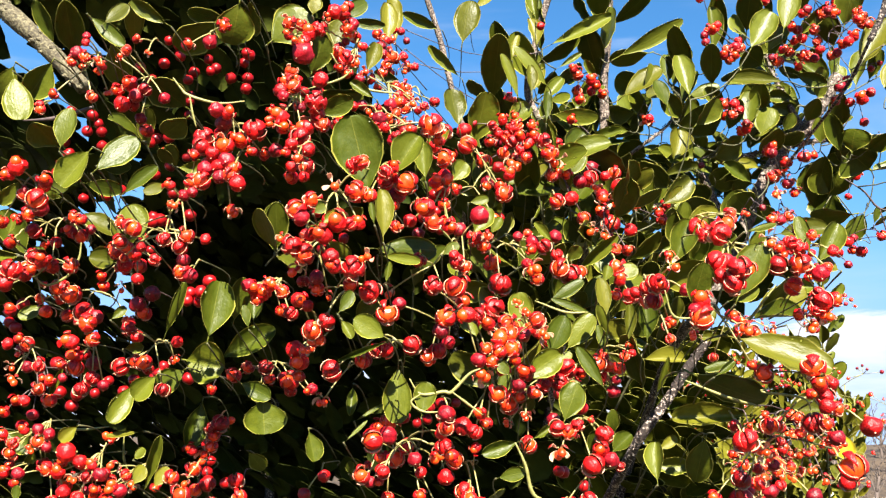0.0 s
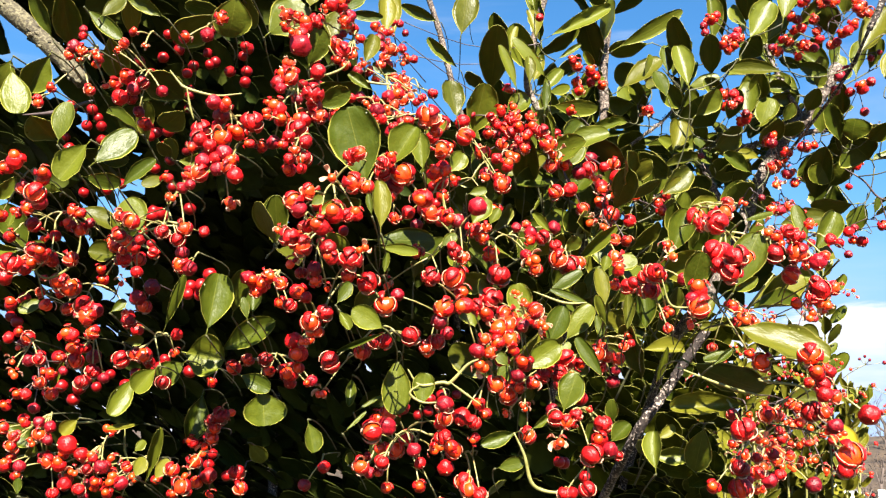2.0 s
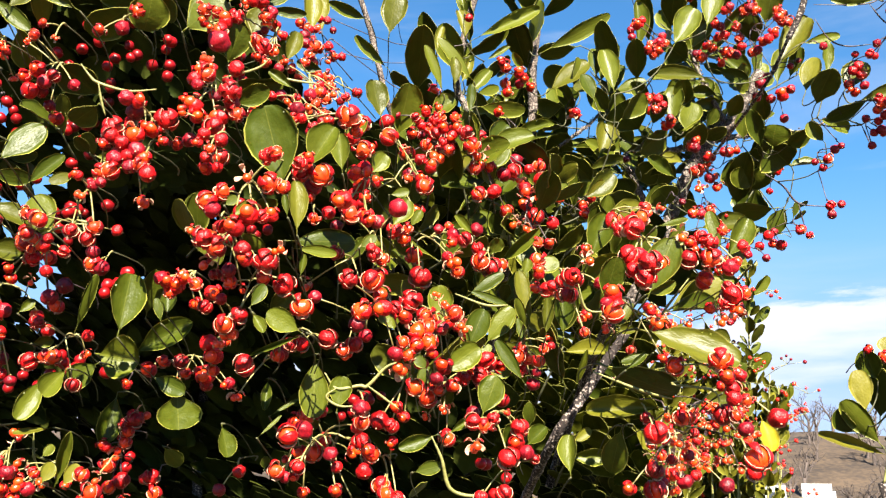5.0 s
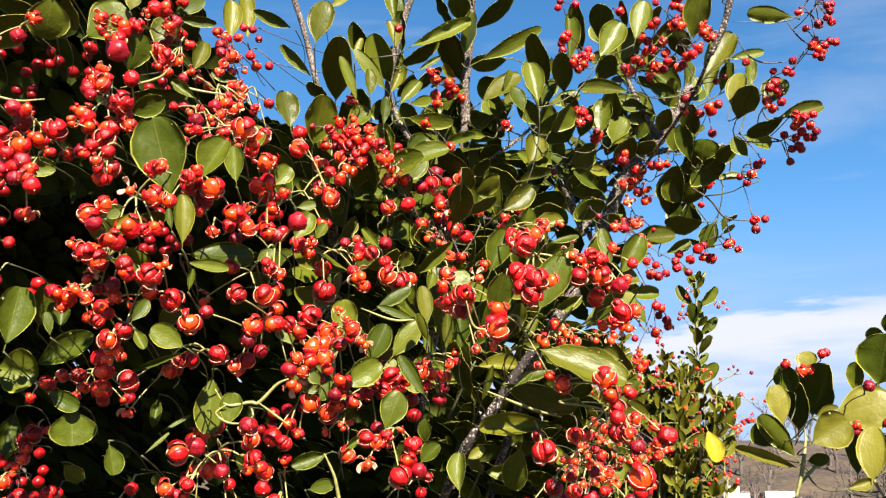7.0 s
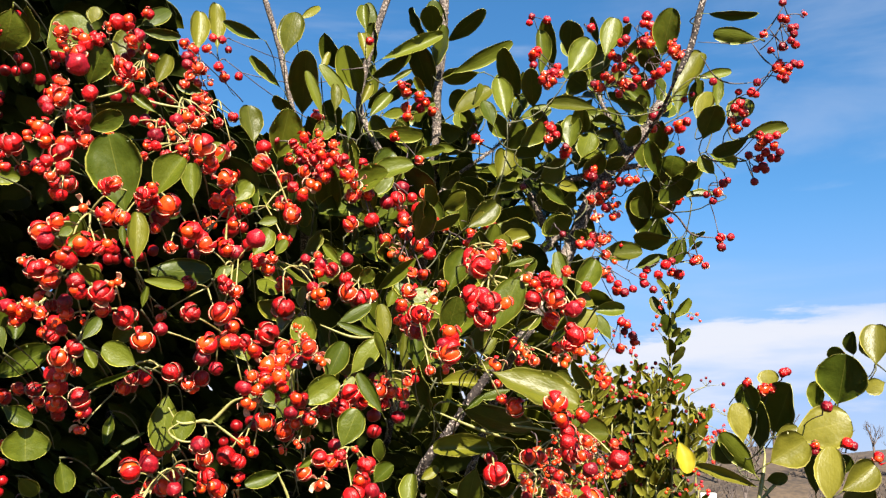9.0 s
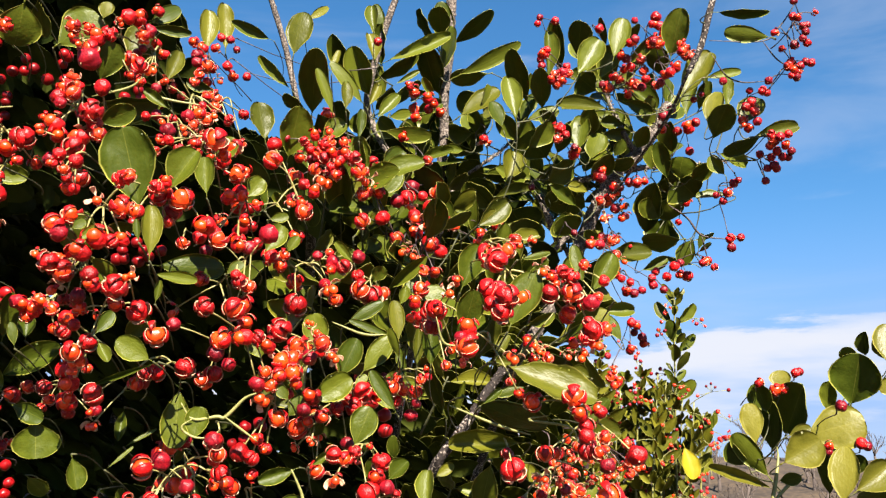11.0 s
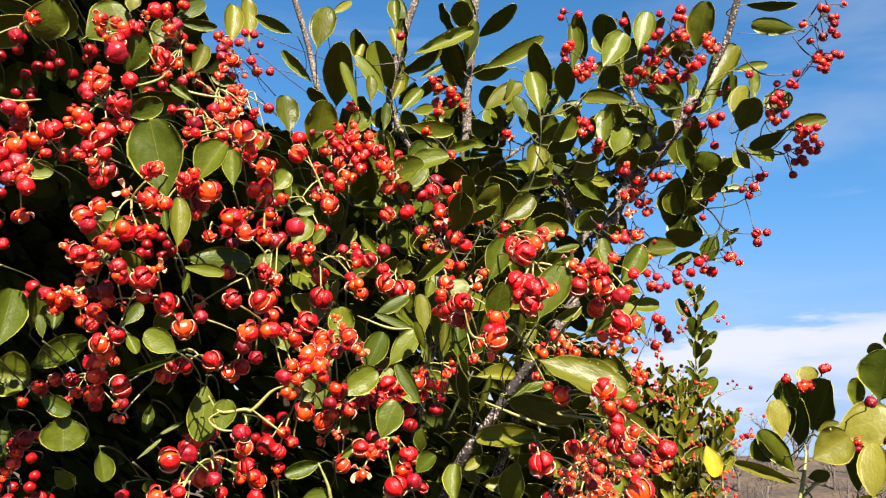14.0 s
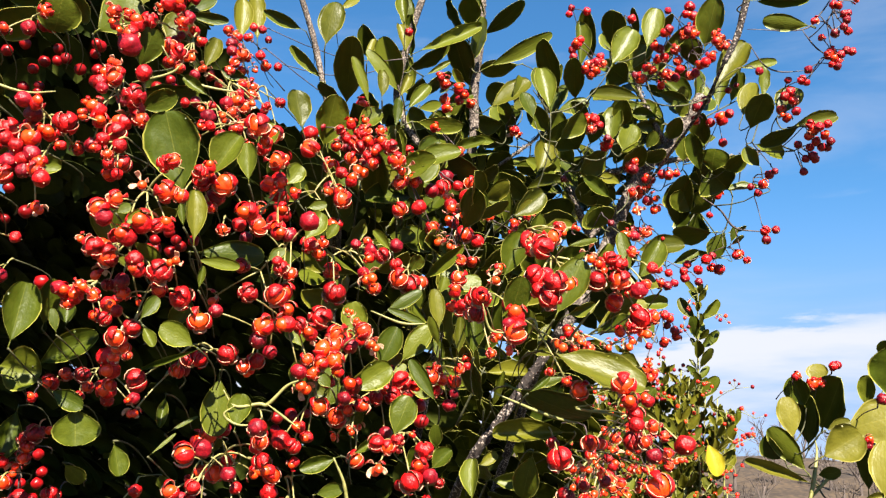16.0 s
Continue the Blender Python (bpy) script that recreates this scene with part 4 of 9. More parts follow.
spray(shrub, (0.1537, 0.8475, 1.6494), [
    (0.1142, 0.7896, 1.6839, -0.0049, -0.0016, 0.0283, 0.0192, -1, "g"),
    (0.1331, 0.8023, 1.7087, 0.0259, 0.0009, 0.0173, 0.0103, -3, "g"),
    (0.1464, 0.8006, 1.6732, 0.0192, -0.0004, 0.0260, 0.0166, -3, "g"),
    (0.1407, 0.7999, 1.6620, 0.0082, 0.0028, 0.0093, 0.0076, 12, "g"),
    (0.1649, 0.8060, 1.7011, -0.0302, -0.0064, 0.0096, 0.0066, 0, "g"),
    (0.1712, 0.7641, 1.6780, -0.0072, -0.0128, 0.0175, 0.0071, -19, "g"),
    (0.1708, 0.7628, 1.6901, -0.0042, -0.0009, 0.0279, 0.0124, 18, "o"),
    (0.1715, 0.7790, 1.7192, 0.0031, -0.0006, 0.0123, 0.0084, -12, "g"),
    (0.1705, 0.7836, 1.6433, -0.0186, -0.0016, 0.0280, 0.0107, -3, "g"),
])
spray(shrub, (0.2116, 0.8378, 1.6269), [
    (0.1832, 0.7443, 1.6703, 0.0010, -0.0012, 0.0243, 0.0087, 7, "o"),
    (0.2108, 0.7187, 1.7180, 0.0115, -0.0029, 0.0290, 0.0184, 9, "g"),
    (0.2373, 0.7810, 1.6798, 0.0140, -0.0044, -0.0012, 0.0076, 12, "o"),
    (0.2412, 0.7781, 1.6830, 0.0088, 0.0015, 0.0169, 0.0080, 30, "o"),
    (0.1780, 0.8229, 1.6723, -0.0070, -0.0003, 0.0234, 0.0077, -10, "g"),
    (0.1430, 0.7906, 1.6198, 0.0100, -0.0000, 0.0270, 0.0206, -10, "g"),
    (0.2353, 0.7627, 1.6065, -0.0041, 0.0193, -0.0278, 0.0193, -23, "g"),
    (0.2615, 0.7799, 1.6627, -0.0204, 0.0004, -0.0064, 0.0072, 0, "g"),
    (0.2142, 0.8222, 1.6445, 0.0064, -0.0177, 0.0245, 0.0057, -1, "g"),
])
spray(shrub, (0.2846, 0.7175, 1.6558), [
    (0.2777, 0.6546, 1.7081, -0.0051, 0.0011, 0.0231, 0.0091, -16, "g"),
    (0.2833, 0.6586, 1.7037, 0.0135, -0.0010, 0.0240, 0.0148, -4, "g"),
    (0.2970, 0.6625, 1.7000, -0.0123, -0.0039, 0.0054, 0.0102, 9, "o"),
    (0.2805, 0.6545, 1.6514, -0.0099, -0.0009, 0.0052, 0.0083, 2, "o"),
])
spray(shrub, (0.1221, 0.9298, 1.8580), [
    (0.1101, 0.8484, 1.8968, -0.0148, -0.0095, 0.0364, 0.0105, 19, "g"),
    (0.1210, 0.8443, 1.8999, -0.0010, -0.0014, 0.0244, 0.0114, 22, "o"),
    (0.1017, 0.8595, 1.8795, 0.0197, -0.0032, 0.0125, 0.0193, 11, "g"),
    (0.1343, 0.8507, 1.9094, -0.0273, -0.0136, 0.0301, 0.0129, 10, "g"),
    (0.1334, 0.8413, 1.8728, 0.0010, -0.0014, 0.0251, 0.0088, 18, "g"),
    (0.1055, 0.8748, 1.9477, 0.0050, 0.0029, 0.0239, 0.0074, 17, "o"),
    (0.0869, 0.9071, 1.9220, 0.0069, -0.0630, 0.0324, 0.0275, -4, "g"),
    (0.1528, 0.9101, 1.8669, 0.0175, 0.0069, 0.0275, 0.0231, -17, "g"),
    (0.1533, 0.8920, 1.8419, 0.0159, 0.0031, 0.0262, 0.0200, -13, "g"),
])
spray(shrub, (0.0989, 0.9554, 1.7798), [
    (0.0796, 0.8957, 1.8056, 0.0050, -0.0520, 0.0313, 0.0099, -11, "g"),
    (0.1182, 0.8952, 1.8241, 0.0010, -0.0476, 0.0278, 0.0233, -7, "g"),
])
spray(shrub, (0.1646, 0.9079, 1.7122), [
    (0.1502, 0.8285, 1.7476, 0.0071, -0.0066, 0.0110, 0.0126, -25, "g"),
    (0.1818, 0.8412, 1.7409, 0.0246, 0.0017, 0.0050, 0.0165, 15, "g"),
    (0.1618, 0.8740, 1.7532, 0.0303, -0.0220, 0.0226, 0.0115, -14, "g"),
])
spray(shrub, (0.2877, 0.7557, 1.5929), [
    (0.2877, 0.6957, 1.6279, 0.0125, -0.0030, 0.0168, 0.0098, 27, "g"),
])
spray(shrub, (0.0280, 1.0808, 2.0000), [
    (-0.0193, 1.0245, 2.0444, -0.0062, -0.0025, 0.0519, 0.0200, 26, "o"),
    (0.0275, 1.0150, 2.0533, -0.0362, -0.0246, 0.0053, 0.0131, -30, "g"),
    (0.0539, 1.0108, 2.0357, 0.0068, -0.0030, 0.0485, 0.0300, -15, "o"),
    (0.0497, 1.0328, 2.0067, -0.0319, -0.0189, 0.0262, 0.0122, -27, "g"),
])
spray(shrub, (0.2089, 0.9105, 1.6156), [
    (0.2089, 0.8505, 1.6506, -0.0164, -0.0402, 0.0378, 0.0210, -53, "g"),
])
spray(shrub, (0.2888, 0.8641, 1.6666), [
    (0.2665, 0.7968, 1.7107, 0.0184, -0.0080, 0.0079, 0.0099, -23, "g"),
    (0.3112, 0.8113, 1.6925, 0.0194, 0.0202, -0.0211, 0.0120, -55, "g"),
])
spray(shrub, (0.0664, 1.0747, 2.0438), [
    (0.0664, 1.0147, 2.0788, 0.0201, 0.0107, 0.0229, 0.0096, -13, "o"),
])
spray(shrub, (0.1837, 0.9912, 1.7926), [
    (0.1816, 0.9109, 1.7850, -0.0121, 0.0005, 0.0204, 0.0111, -9, "g"),
    (0.1615, 0.9523, 1.8344, 0.0214, -0.0062, 0.0245, 0.0219, 16, "g"),
    (0.2183, 0.9391, 1.8345, -0.0116, -0.0044, 0.0213, 0.0124, 8, "g"),
    (0.1733, 0.9226, 1.8567, 0.0102, 0.0039, -0.0143, 0.0120, 5, "g"),
])
spray(shrub, (0.1812, 1.0764, 1.8460), [
    (0.1569, 1.0083, 1.8938, 0.0277, -0.0072, 0.0213, 0.0228, -2, "g"),
    (0.2301, 1.0103, 1.8498, -0.0083, -0.0071, 0.0173, 0.0131, 4, "g"),
    (0.1529, 1.0491, 1.9691, 0.0506, 0.0208, 0.0053, 0.0197, -36, "g"),
    (0.1847, 0.9980, 1.8115, -0.0216, -0.0077, 0.0211, 0.0352, -54, "g"),
])
spray(shrub, (0.3166, 0.9813, 1.5740), [
    (0.3008, 0.9077, 1.5902, 0.0011, 0.0054, 0.0136, 0.0120, -30, "o"),
    (0.3273, 0.9167, 1.6046, -0.0045, -0.0144, 0.0148, 0.0128, -52, "g"),
    (0.3331, 0.9211, 1.5827, 0.0084, -0.0009, 0.0195, 0.0110, 29, "g"),
    (0.2823, 0.9373, 1.6226, 0.0159, 0.0040, -0.0226, 0.0128, 12, "o"),
    (0.3394, 0.9237, 1.6450, 0.0236, -0.0113, -0.0005, 0.0244, 20, "o"),
])
spray(shrub, (0.1452, 1.1657, 1.9994), [
    (0.1325, 1.0905, 2.0175, 0.0096, 0.0029, 0.0297, 0.0117, -20, "o"),
    (0.1427, 1.0885, 2.0033, 0.0231, 0.0068, 0.0319, 0.0162, 2, "g"),
    (0.1314, 1.1148, 2.0411, -0.0215, -0.0325, 0.0450, 0.0320, -20, "g"),
    (0.1614, 1.0944, 2.0474, 0.0263, 0.0076, 0.0220, 0.0072, -14, "g"),
    (0.1441, 1.1334, 2.0291, 0.0480, -0.0017, 0.0404, 0.0168, -54, "g"),
    (0.1388, 1.1381, 2.0341, 0.0190, -0.0283, 0.0164, 0.0186, -44, "g"),
    (0.1687, 1.1215, 1.9956, -0.0260, 0.0007, 0.0198, 0.0294, -53, "g"),
    (0.1512, 1.0783, 2.0675, 0.0710, 0.0272, 0.0513, 0.0176, -13, "g"),
    (0.1360, 1.0921, 2.0741, -0.0081, 0.0008, 0.0349, 0.0203, 24, "o"),
])
spray(shrub, (0.1344, 1.1930, 2.0627), [
    (0.1345, 1.0916, 2.1110, -0.0040, 0.0007, 0.0341, 0.0164, -17, "g"),
    (0.1123, 1.1208, 2.0734, -0.0253, -0.0405, 0.0255, 0.0256, -46, "g"),
    (0.1449, 1.1441, 2.0923, -0.0039, -0.0129, 0.0517, 0.0302, -58, "g"),
    (0.1393, 1.1436, 2.0774, 0.0468, -0.0394, 0.0177, 0.0189, -52, "g"),
    (0.1407, 1.1650, 2.1344, -0.0086, -0.0109, 0.0505, 0.0207, -6, "g"),
])
spray(shrub, (0.2503, 1.0792, 1.8247), [
    (0.2447, 1.0110, 1.8437, -0.0023, -0.0229, 0.0335, 0.0114, -19, "g"),
    (0.2393, 1.0167, 1.8550, -0.0090, -0.0032, 0.0212, 0.0147, -12, "g"),
    (0.2669, 1.0299, 1.8804, -0.0301, -0.0245, 0.0194, 0.0342, -53, "g"),
])
spray(shrub, (0.1897, 1.1325, 1.9134), [
    (0.1897, 1.0725, 1.9484, 0.0378, -0.0086, 0.0092, 0.0133, 5, "g"),
])
spray(shrub, (0.3188, 1.0696, 1.9603), [
    (0.2844, 0.9890, 1.9645, -0.0077, 0.0062, 0.0478, 0.0227, 0, "g"),
    (0.3209, 1.0440, 2.0017, -0.0094, -0.0451, 0.0250, 0.0228, -33, "g"),
    (0.3510, 0.9959, 2.0199, 0.0237, 0.0052, 0.0443, 0.0279, 7, "g"),
])
spray(shrub, (0.1180, 1.2680, 2.0011), [
    (0.0747, 1.2293, 2.0304, 0.0133, -0.0013, 0.0293, 0.0349, -56, "g"),
    (0.1022, 1.2247, 2.0411, -0.0125, -0.0191, 0.0342, 0.0407, -56, "g"),
    (0.1303, 1.2239, 2.0383, -0.0153, -0.0115, 0.0253, 0.0352, -50, "g"),
    (0.1393, 1.1771, 2.0079, 0.0058, -0.0066, 0.0227, 0.0198, 29, "g"),
    (0.1436, 1.1850, 2.0628, -0.0162, -0.0224, 0.0498, 0.0311, -6, "g"),
])
spray(shrub, (0.2215, 1.2013, 2.0002), [
    (0.1832, 1.1315, 2.0275, 0.0337, 0.0091, 0.0209, 0.0181, -9, "g"),
    (0.2062, 1.1211, 2.0465, -0.0149, -0.0178, 0.0150, 0.0103, -14, "g"),
    (0.2394, 1.1337, 2.0304, 0.0444, -0.0066, 0.0326, 0.0276, 23, "o"),
    (0.2145, 1.1586, 2.0669, -0.0231, -0.0567, 0.0342, 0.0327, -43, "g"),
    (0.2160, 1.1313, 2.0851, 0.0130, -0.0187, 0.0494, 0.0332, -56, "g"),
    (0.2359, 1.1202, 2.0757, 0.0710, -0.0187, 0.0354, 0.0197, -31, "g"),
    (0.1996, 1.1837, 1.9799, 0.0530, 0.0041, 0.0189, 0.0273, 58, "g"),
    (0.2432, 1.1346, 1.9863, -0.0228, -0.0085, -0.0014, 0.0122, -4, "g"),
    (0.2557, 1.1569, 2.0188, -0.0281, 0.0111, 0.0098, 0.0301, -61, "g"),
])
spray(shrub, (0.2341, 1.2069, 2.0870), [
    (0.2147, 1.1414, 2.1366, -0.0052, -0.0350, 0.0214, 0.0284, -31, "g"),
    (0.2317, 1.1519, 2.1340, 0.0419, -0.0459, 0.0196, 0.0221, -44, "g"),
    (0.2199, 1.1610, 2.1322, -0.0067, -0.0226, 0.0516, 0.0280, -3, "g"),
    (0.2699, 1.1333, 2.0853, -0.0427, 0.0242, 0.0006, 0.0251, -54, "g"),
])
spray(shrub, (0.2826, 1.1808, 1.8630), [
    (0.2592, 1.0989, 1.8814, 0.0165, -0.0173, 0.0238, 0.0129, -17, "g"),
    (0.2805, 1.1143, 1.8821, 0.0277, 0.0056, 0.0125, 0.0114, -5, "g"),
    (0.2886, 1.1168, 1.8711, -0.0212, -0.0073, 0.0073, 0.0404, -54, "g"),
    (0.2958, 1.1267, 1.8762, 0.0301, -0.0368, 0.0107, 0.0420, -38, "g"),
    (0.2782, 1.1194, 1.9250, 0.0418, -0.0126, 0.0071, 0.0152, 18, "o"),
    (0.2844, 1.1543, 1.9066, 0.0380, 0.0054, 0.0051, 0.0429, -50, "g"),
    (0.2914, 1.1155, 1.9438, 0.0088, 0.0035, 0.0381, 0.0306, -14, "o"),
])
spray(shrub, (0.3593, 1.0847, 1.9334), [
    (0.3787, 0.9899, 1.9802, -0.0493, 0.0196, 0.0122, 0.0184, 6, "o"),
    (0.3398, 1.0595, 1.9566, 0.0042, -0.0356, 0.0183, 0.0184, -3, "g"),
])
spray(shrub, (0.4863, 0.9502, 1.9910), [
    (0.4683, 0.9046, 2.0463, 0.0352, -0.0370, -0.0185, 0.0098, -59, "g"),
    (0.5044, 0.8758, 2.0056, -0.0395, 0.0072, 0.0070, 0.0164, -33, "g"),
])
spray(shrub, (0.3035, 1.1861, 1.9719), [
    (0.2852, 1.1085, 2.0067, -0.0130, -0.0045, 0.0292, 0.0215, 19, "g"),
    (0.2914, 1.1164, 2.0288, -0.0271, 0.0079, -0.0006, 0.0181, 15, "o"),
    (0.3045, 1.1293, 2.0029, 0.0119, -0.0083, 0.0216, 0.0362, -55, "g"),
    (0.3063, 1.1320, 2.0013, -0.0264, -0.0217, 0.0210, 0.0234, -23, "g"),
    (0.2665, 1.1330, 2.0357, 0.0063, -0.0100, 0.0309, 0.0245, -51, "g"),
    (0.3126, 1.0927, 1.9760, 0.0215, -0.0124, 0.0286, 0.0318, -48, "g"),
    (0.3398, 1.1273, 1.9781, -0.0238, -0.0115, 0.0272, 0.0660, -57, "g"),
    (0.3517, 1.1170, 2.0139, -0.0236, -0.0091, 0.0144, 0.0177, -32, "g"),
    (0.2738, 1.1782, 2.0188, -0.0209, -0.0185, 0.0350, 0.0186, -26, "g"),
])
spray(shrub, (0.2166, 1.2756, 1.9940), [
    (0.1865, 1.2221, 2.0328, -0.0148, -0.0034, 0.0239, 0.0342, -48, "g"),
    (0.2211, 1.2171, 2.0436, -0.0191, -0.0121, 0.0359, 0.0475, -50, "g"),
    (0.2421, 1.2076, 2.0107, 0.0193, -0.0136, 0.0292, 0.0453, -49, "g"),
])
spray(shrub, (0.3964, 1.1389, 2.0318), [
    (0.3626, 1.0493, 2.0682, -0.0043, -0.0375, 0.0228, 0.0302, -45, "g"),
    (0.4027, 1.0487, 2.0706, 0.0127, 0.0009, 0.0501, 0.0254, 12, "g"),
    (0.3922, 1.0779, 2.0590, 0.0185, -0.0149, 0.0343, 0.0281, 19, "g"),
    (0.4134, 1.0808, 2.0675, -0.0137, -0.0139, 0.0177, 0.0174, -21, "g"),
    (0.4216, 1.0658, 2.0712, 0.0293, -0.0218, 0.0269, 0.0144, -15, "g"),
    (0.3410, 1.1143, 2.0769, -0.0018, -0.0068, 0.0555, 0.0212, 11, "g"),
    (0.4171, 1.0847, 2.0981, 0.0161, -0.0350, 0.0164, 0.0127, -31, "g"),
    (0.4195, 1.0734, 2.0288, 0.0286, -0.0123, -0.0160, 0.0157, -39, "g"),
    (0.3973, 1.1149, 2.0609, -0.0200, -0.0022, 0.0155, 0.0380, -56, "g"),
])
spray(shrub, (0.3704, 1.1386, 1.8252), [
    (0.3761, 1.0377, 1.8546, -0.0135, -0.0057, 0.0068, 0.0146, -58, "g"),
    (0.3593, 1.0601, 1.8977, -0.0289, -0.0107, 0.0173, 0.0163, -3, "g"),
    (0.3649, 1.0919, 1.8775, -0.0187, -0.0137, 0.0105, 0.0374, -48, "g"),
    (0.3633, 1.1151, 1.8814, -0.0141, 0.0005, 0.0215, 0.0407, -54, "g"),
    (0.3886, 1.0880, 1.7898, 0.0384, 0.0032, 0.0031, 0.0163, -2, "g"),
])
spray(shrub, (0.4994, 1.0198, 1.9111), [
    (0.4961, 0.9372, 1.9448, 0.0193, -0.0016, 0.0286, 0.0267, 32, "o"),
    (0.5098, 0.9380, 1.9337, 0.0465, 0.0039, 0.0149, 0.0163, 0, "o"),
    (0.5109, 0.9294, 1.9288, -0.0227, 0.0352, -0.0039, 0.0164, -37, "g"),
    (0.4771, 0.9611, 1.9405, 0.0026, -0.0370, 0.0202, 0.0267, -13, "g"),
    (0.4968, 0.9997, 1.9400, 0.0296, 0.0041, -0.0104, 0.0168, -4, "g"),
    (0.5055, 0.9931, 1.9888, 0.0012, -0.0029, 0.0339, 0.0136, 7, "g"),
])
spray(shrub, (0.3838, 1.1801, 1.9395), [
    (0.3677, 1.0864, 1.9706, 0.0072, 0.0035, 0.0453, 0.0253, 29, "g"),
    (0.3813, 1.0861, 1.9633, 0.0116, -0.0005, 0.0319, 0.0289, 29, "g"),
    (0.3893, 1.0993, 1.9993, -0.0078, -0.0262, 0.0202, 0.0239, -46, "g"),
    (0.3727, 1.1263, 1.9805, -0.0284, 0.0100, -0.0237, 0.0354, -46, "g"),
    (0.3827, 1.1042, 1.9303, -0.0192, 0.0119, 0.0122, 0.0141, -1, "o"),
    (0.3945, 1.1311, 2.0101, -0.0348, -0.0087, 0.0059, 0.0323, -47, "g"),
    (0.4204, 1.1301, 1.9855, 0.0089, -0.0122, 0.0163, 0.0150, -6, "g"),
    (0.3460, 1.1571, 1.9622, 0.0263, 0.0027, 0.0100, 0.0336, -47, "g"),
    (0.3996, 1.1601, 1.9688, 0.0153, -0.0359, 0.0171, 0.0259, -24, "g"),
])
spray(shrub, (0.2999, 1.2641, 1.9835), [
    (0.2743, 1.1858, 2.0328, -0.0113, -0.0099, 0.0181, 0.0228, 25, "g"),
    (0.2723, 1.2052, 2.0751, -0.0322, -0.0054, 0.0118, 0.0359, -51, "g"),
    (0.2777, 1.2152, 1.9855, -0.0342, -0.0073, 0.0084, 0.0468, -56, "g"),
    (0.2728, 1.2376, 2.0016, -0.0181, 0.0009, 0.0216, 0.0479, -55, "g"),
    (0.3299, 1.2139, 2.0325, -0.0140, 0.0067, 0.0159, 0.0374, -47, "g"),
    (0.3227, 1.1609, 2.0637, -0.0294, -0.0640, 0.0386, 0.0260, -41, "g"),
    (0.3461, 1.1638, 2.0124, 0.0057, -0.0099, 0.0183, 0.0202, 2, "g"),
    (0.2852, 1.2534, 1.9952, -0.0355, 0.0059, 0.0017, 0.0478, -50, "g"),
    (0.3177, 1.2015, 1.9680, -0.0040, -0.0032, 0.0167, 0.0193, 24, "g"),
])
spray(shrub, (0.4784, 1.0989, 1.9992), [
    (0.4664, 1.0170, 2.0094, 0.0346, -0.0010, 0.0541, 0.0298, 30, "o"),
    (0.4892, 1.0047, 2.0279, 0.0405, 0.0030, 0.0117, 0.0111, -4, "g"),
    (0.5043, 1.0462, 1.9942, 0.0153, 0.0058, 0.0434, 0.0234, 34, "o"),
    (0.4660, 1.0457, 2.0724, 0.0053, -0.0315, 0.0435, 0.0314, -31, "g"),
    (0.4660, 1.0810, 2.0670, -0.0121, -0.0152, 0.0276, 0.0292, -54, "g"),
])
spray(shrub, (0.4086, 1.1385, 1.7211), [
    (0.4086, 1.0785, 1.7561, -0.0150, -0.0023, 0.0260, 0.0142, 3, "g"),
])
spray(shrub, (0.3271, 1.2533, 1.9023), [
    (0.3255, 1.1632, 1.8945, -0.0247, -0.0229, 0.0209, 0.0643, -52, "g"),
    (0.3081, 1.2114, 1.9192, -0.0202, -0.0111, 0.0247, 0.0418, -51, "g"),
    (0.3491, 1.1803, 1.9505, -0.0201, -0.0086, 0.0316, 0.0195, 19, "g"),
    (0.3336, 1.1651, 1.9656, 0.0262, -0.0083, 0.0149, 0.0323, -49, "g"),
    (0.2933, 1.2251, 1.9192, 0.0135, 0.0073, 0.0361, 0.0715, -57, "g"),
    (0.2788, 1.2179, 1.9178, 0.0160, -0.0109, 0.0189, 0.0148, 4, "g"),
    (0.3440, 1.1936, 1.9756, -0.0147, -0.0060, 0.0310, 0.0494, -54, "g"),
    (0.3842, 1.1900, 1.9560, -0.0329, 0.0130, -0.0082, 0.0437, -55, "g"),
])
spray(shrub, (0.3156, 1.3031, 1.9410), [
    (0.2786, 1.2196, 1.9508, -0.0226, -0.0226, 0.0214, 0.0564, -49, "g"),
    (0.3372, 1.2387, 1.9987, -0.0109, -0.0060, 0.0309, 0.0371, -55, "g"),
    (0.3310, 1.2709, 1.9784, -0.0264, -0.0076, 0.0232, 0.0563, -56, "g"),
])
spray(shrub, (0.4287, 1.1806, 2.0276), [
    (0.4104, 1.1066, 2.0708, -0.0128, -0.0077, 0.0240, 0.0412, -49, "g"),
    (0.4472, 1.1002, 2.0919, 0.0122, -0.0070, 0.0174, 0.0184, 9, "g"),
    (0.4193, 1.1427, 2.0484, -0.0607, -0.0166, -0.0064, 0.0291, 55, "g"),
    (0.4103, 1.1126, 2.1200, -0.0133, -0.0277, 0.0200, 0.0103, -45, "g"),
    (0.4456, 1.1020, 2.0326, 0.0190, -0.0004, 0.0106, 0.0271, -49, "g"),
    (0.4352, 1.1382, 2.0308, -0.0261, 0.0065, 0.0042, 0.0161, -13, "g"),
    (0.4671, 1.1090, 2.0372, -0.0155, 0.0019, -0.0126, 0.0260, -47, "g"),
    (0.4596, 1.1188, 2.0235, -0.0133, -0.0003, 0.0129, 0.0204, 27, "g"),
    (0.3637, 1.1550, 2.1078, -0.0162, -0.0545, 0.0399, 0.0234, -43, "g"),
])
spray(shrub, (0.4091, 1.1962, 1.8288), [
    (0.4091, 1.1362, 1.8638, 0.0472, -0.0192, 0.0018, 0.0261, 17, "o"),
])
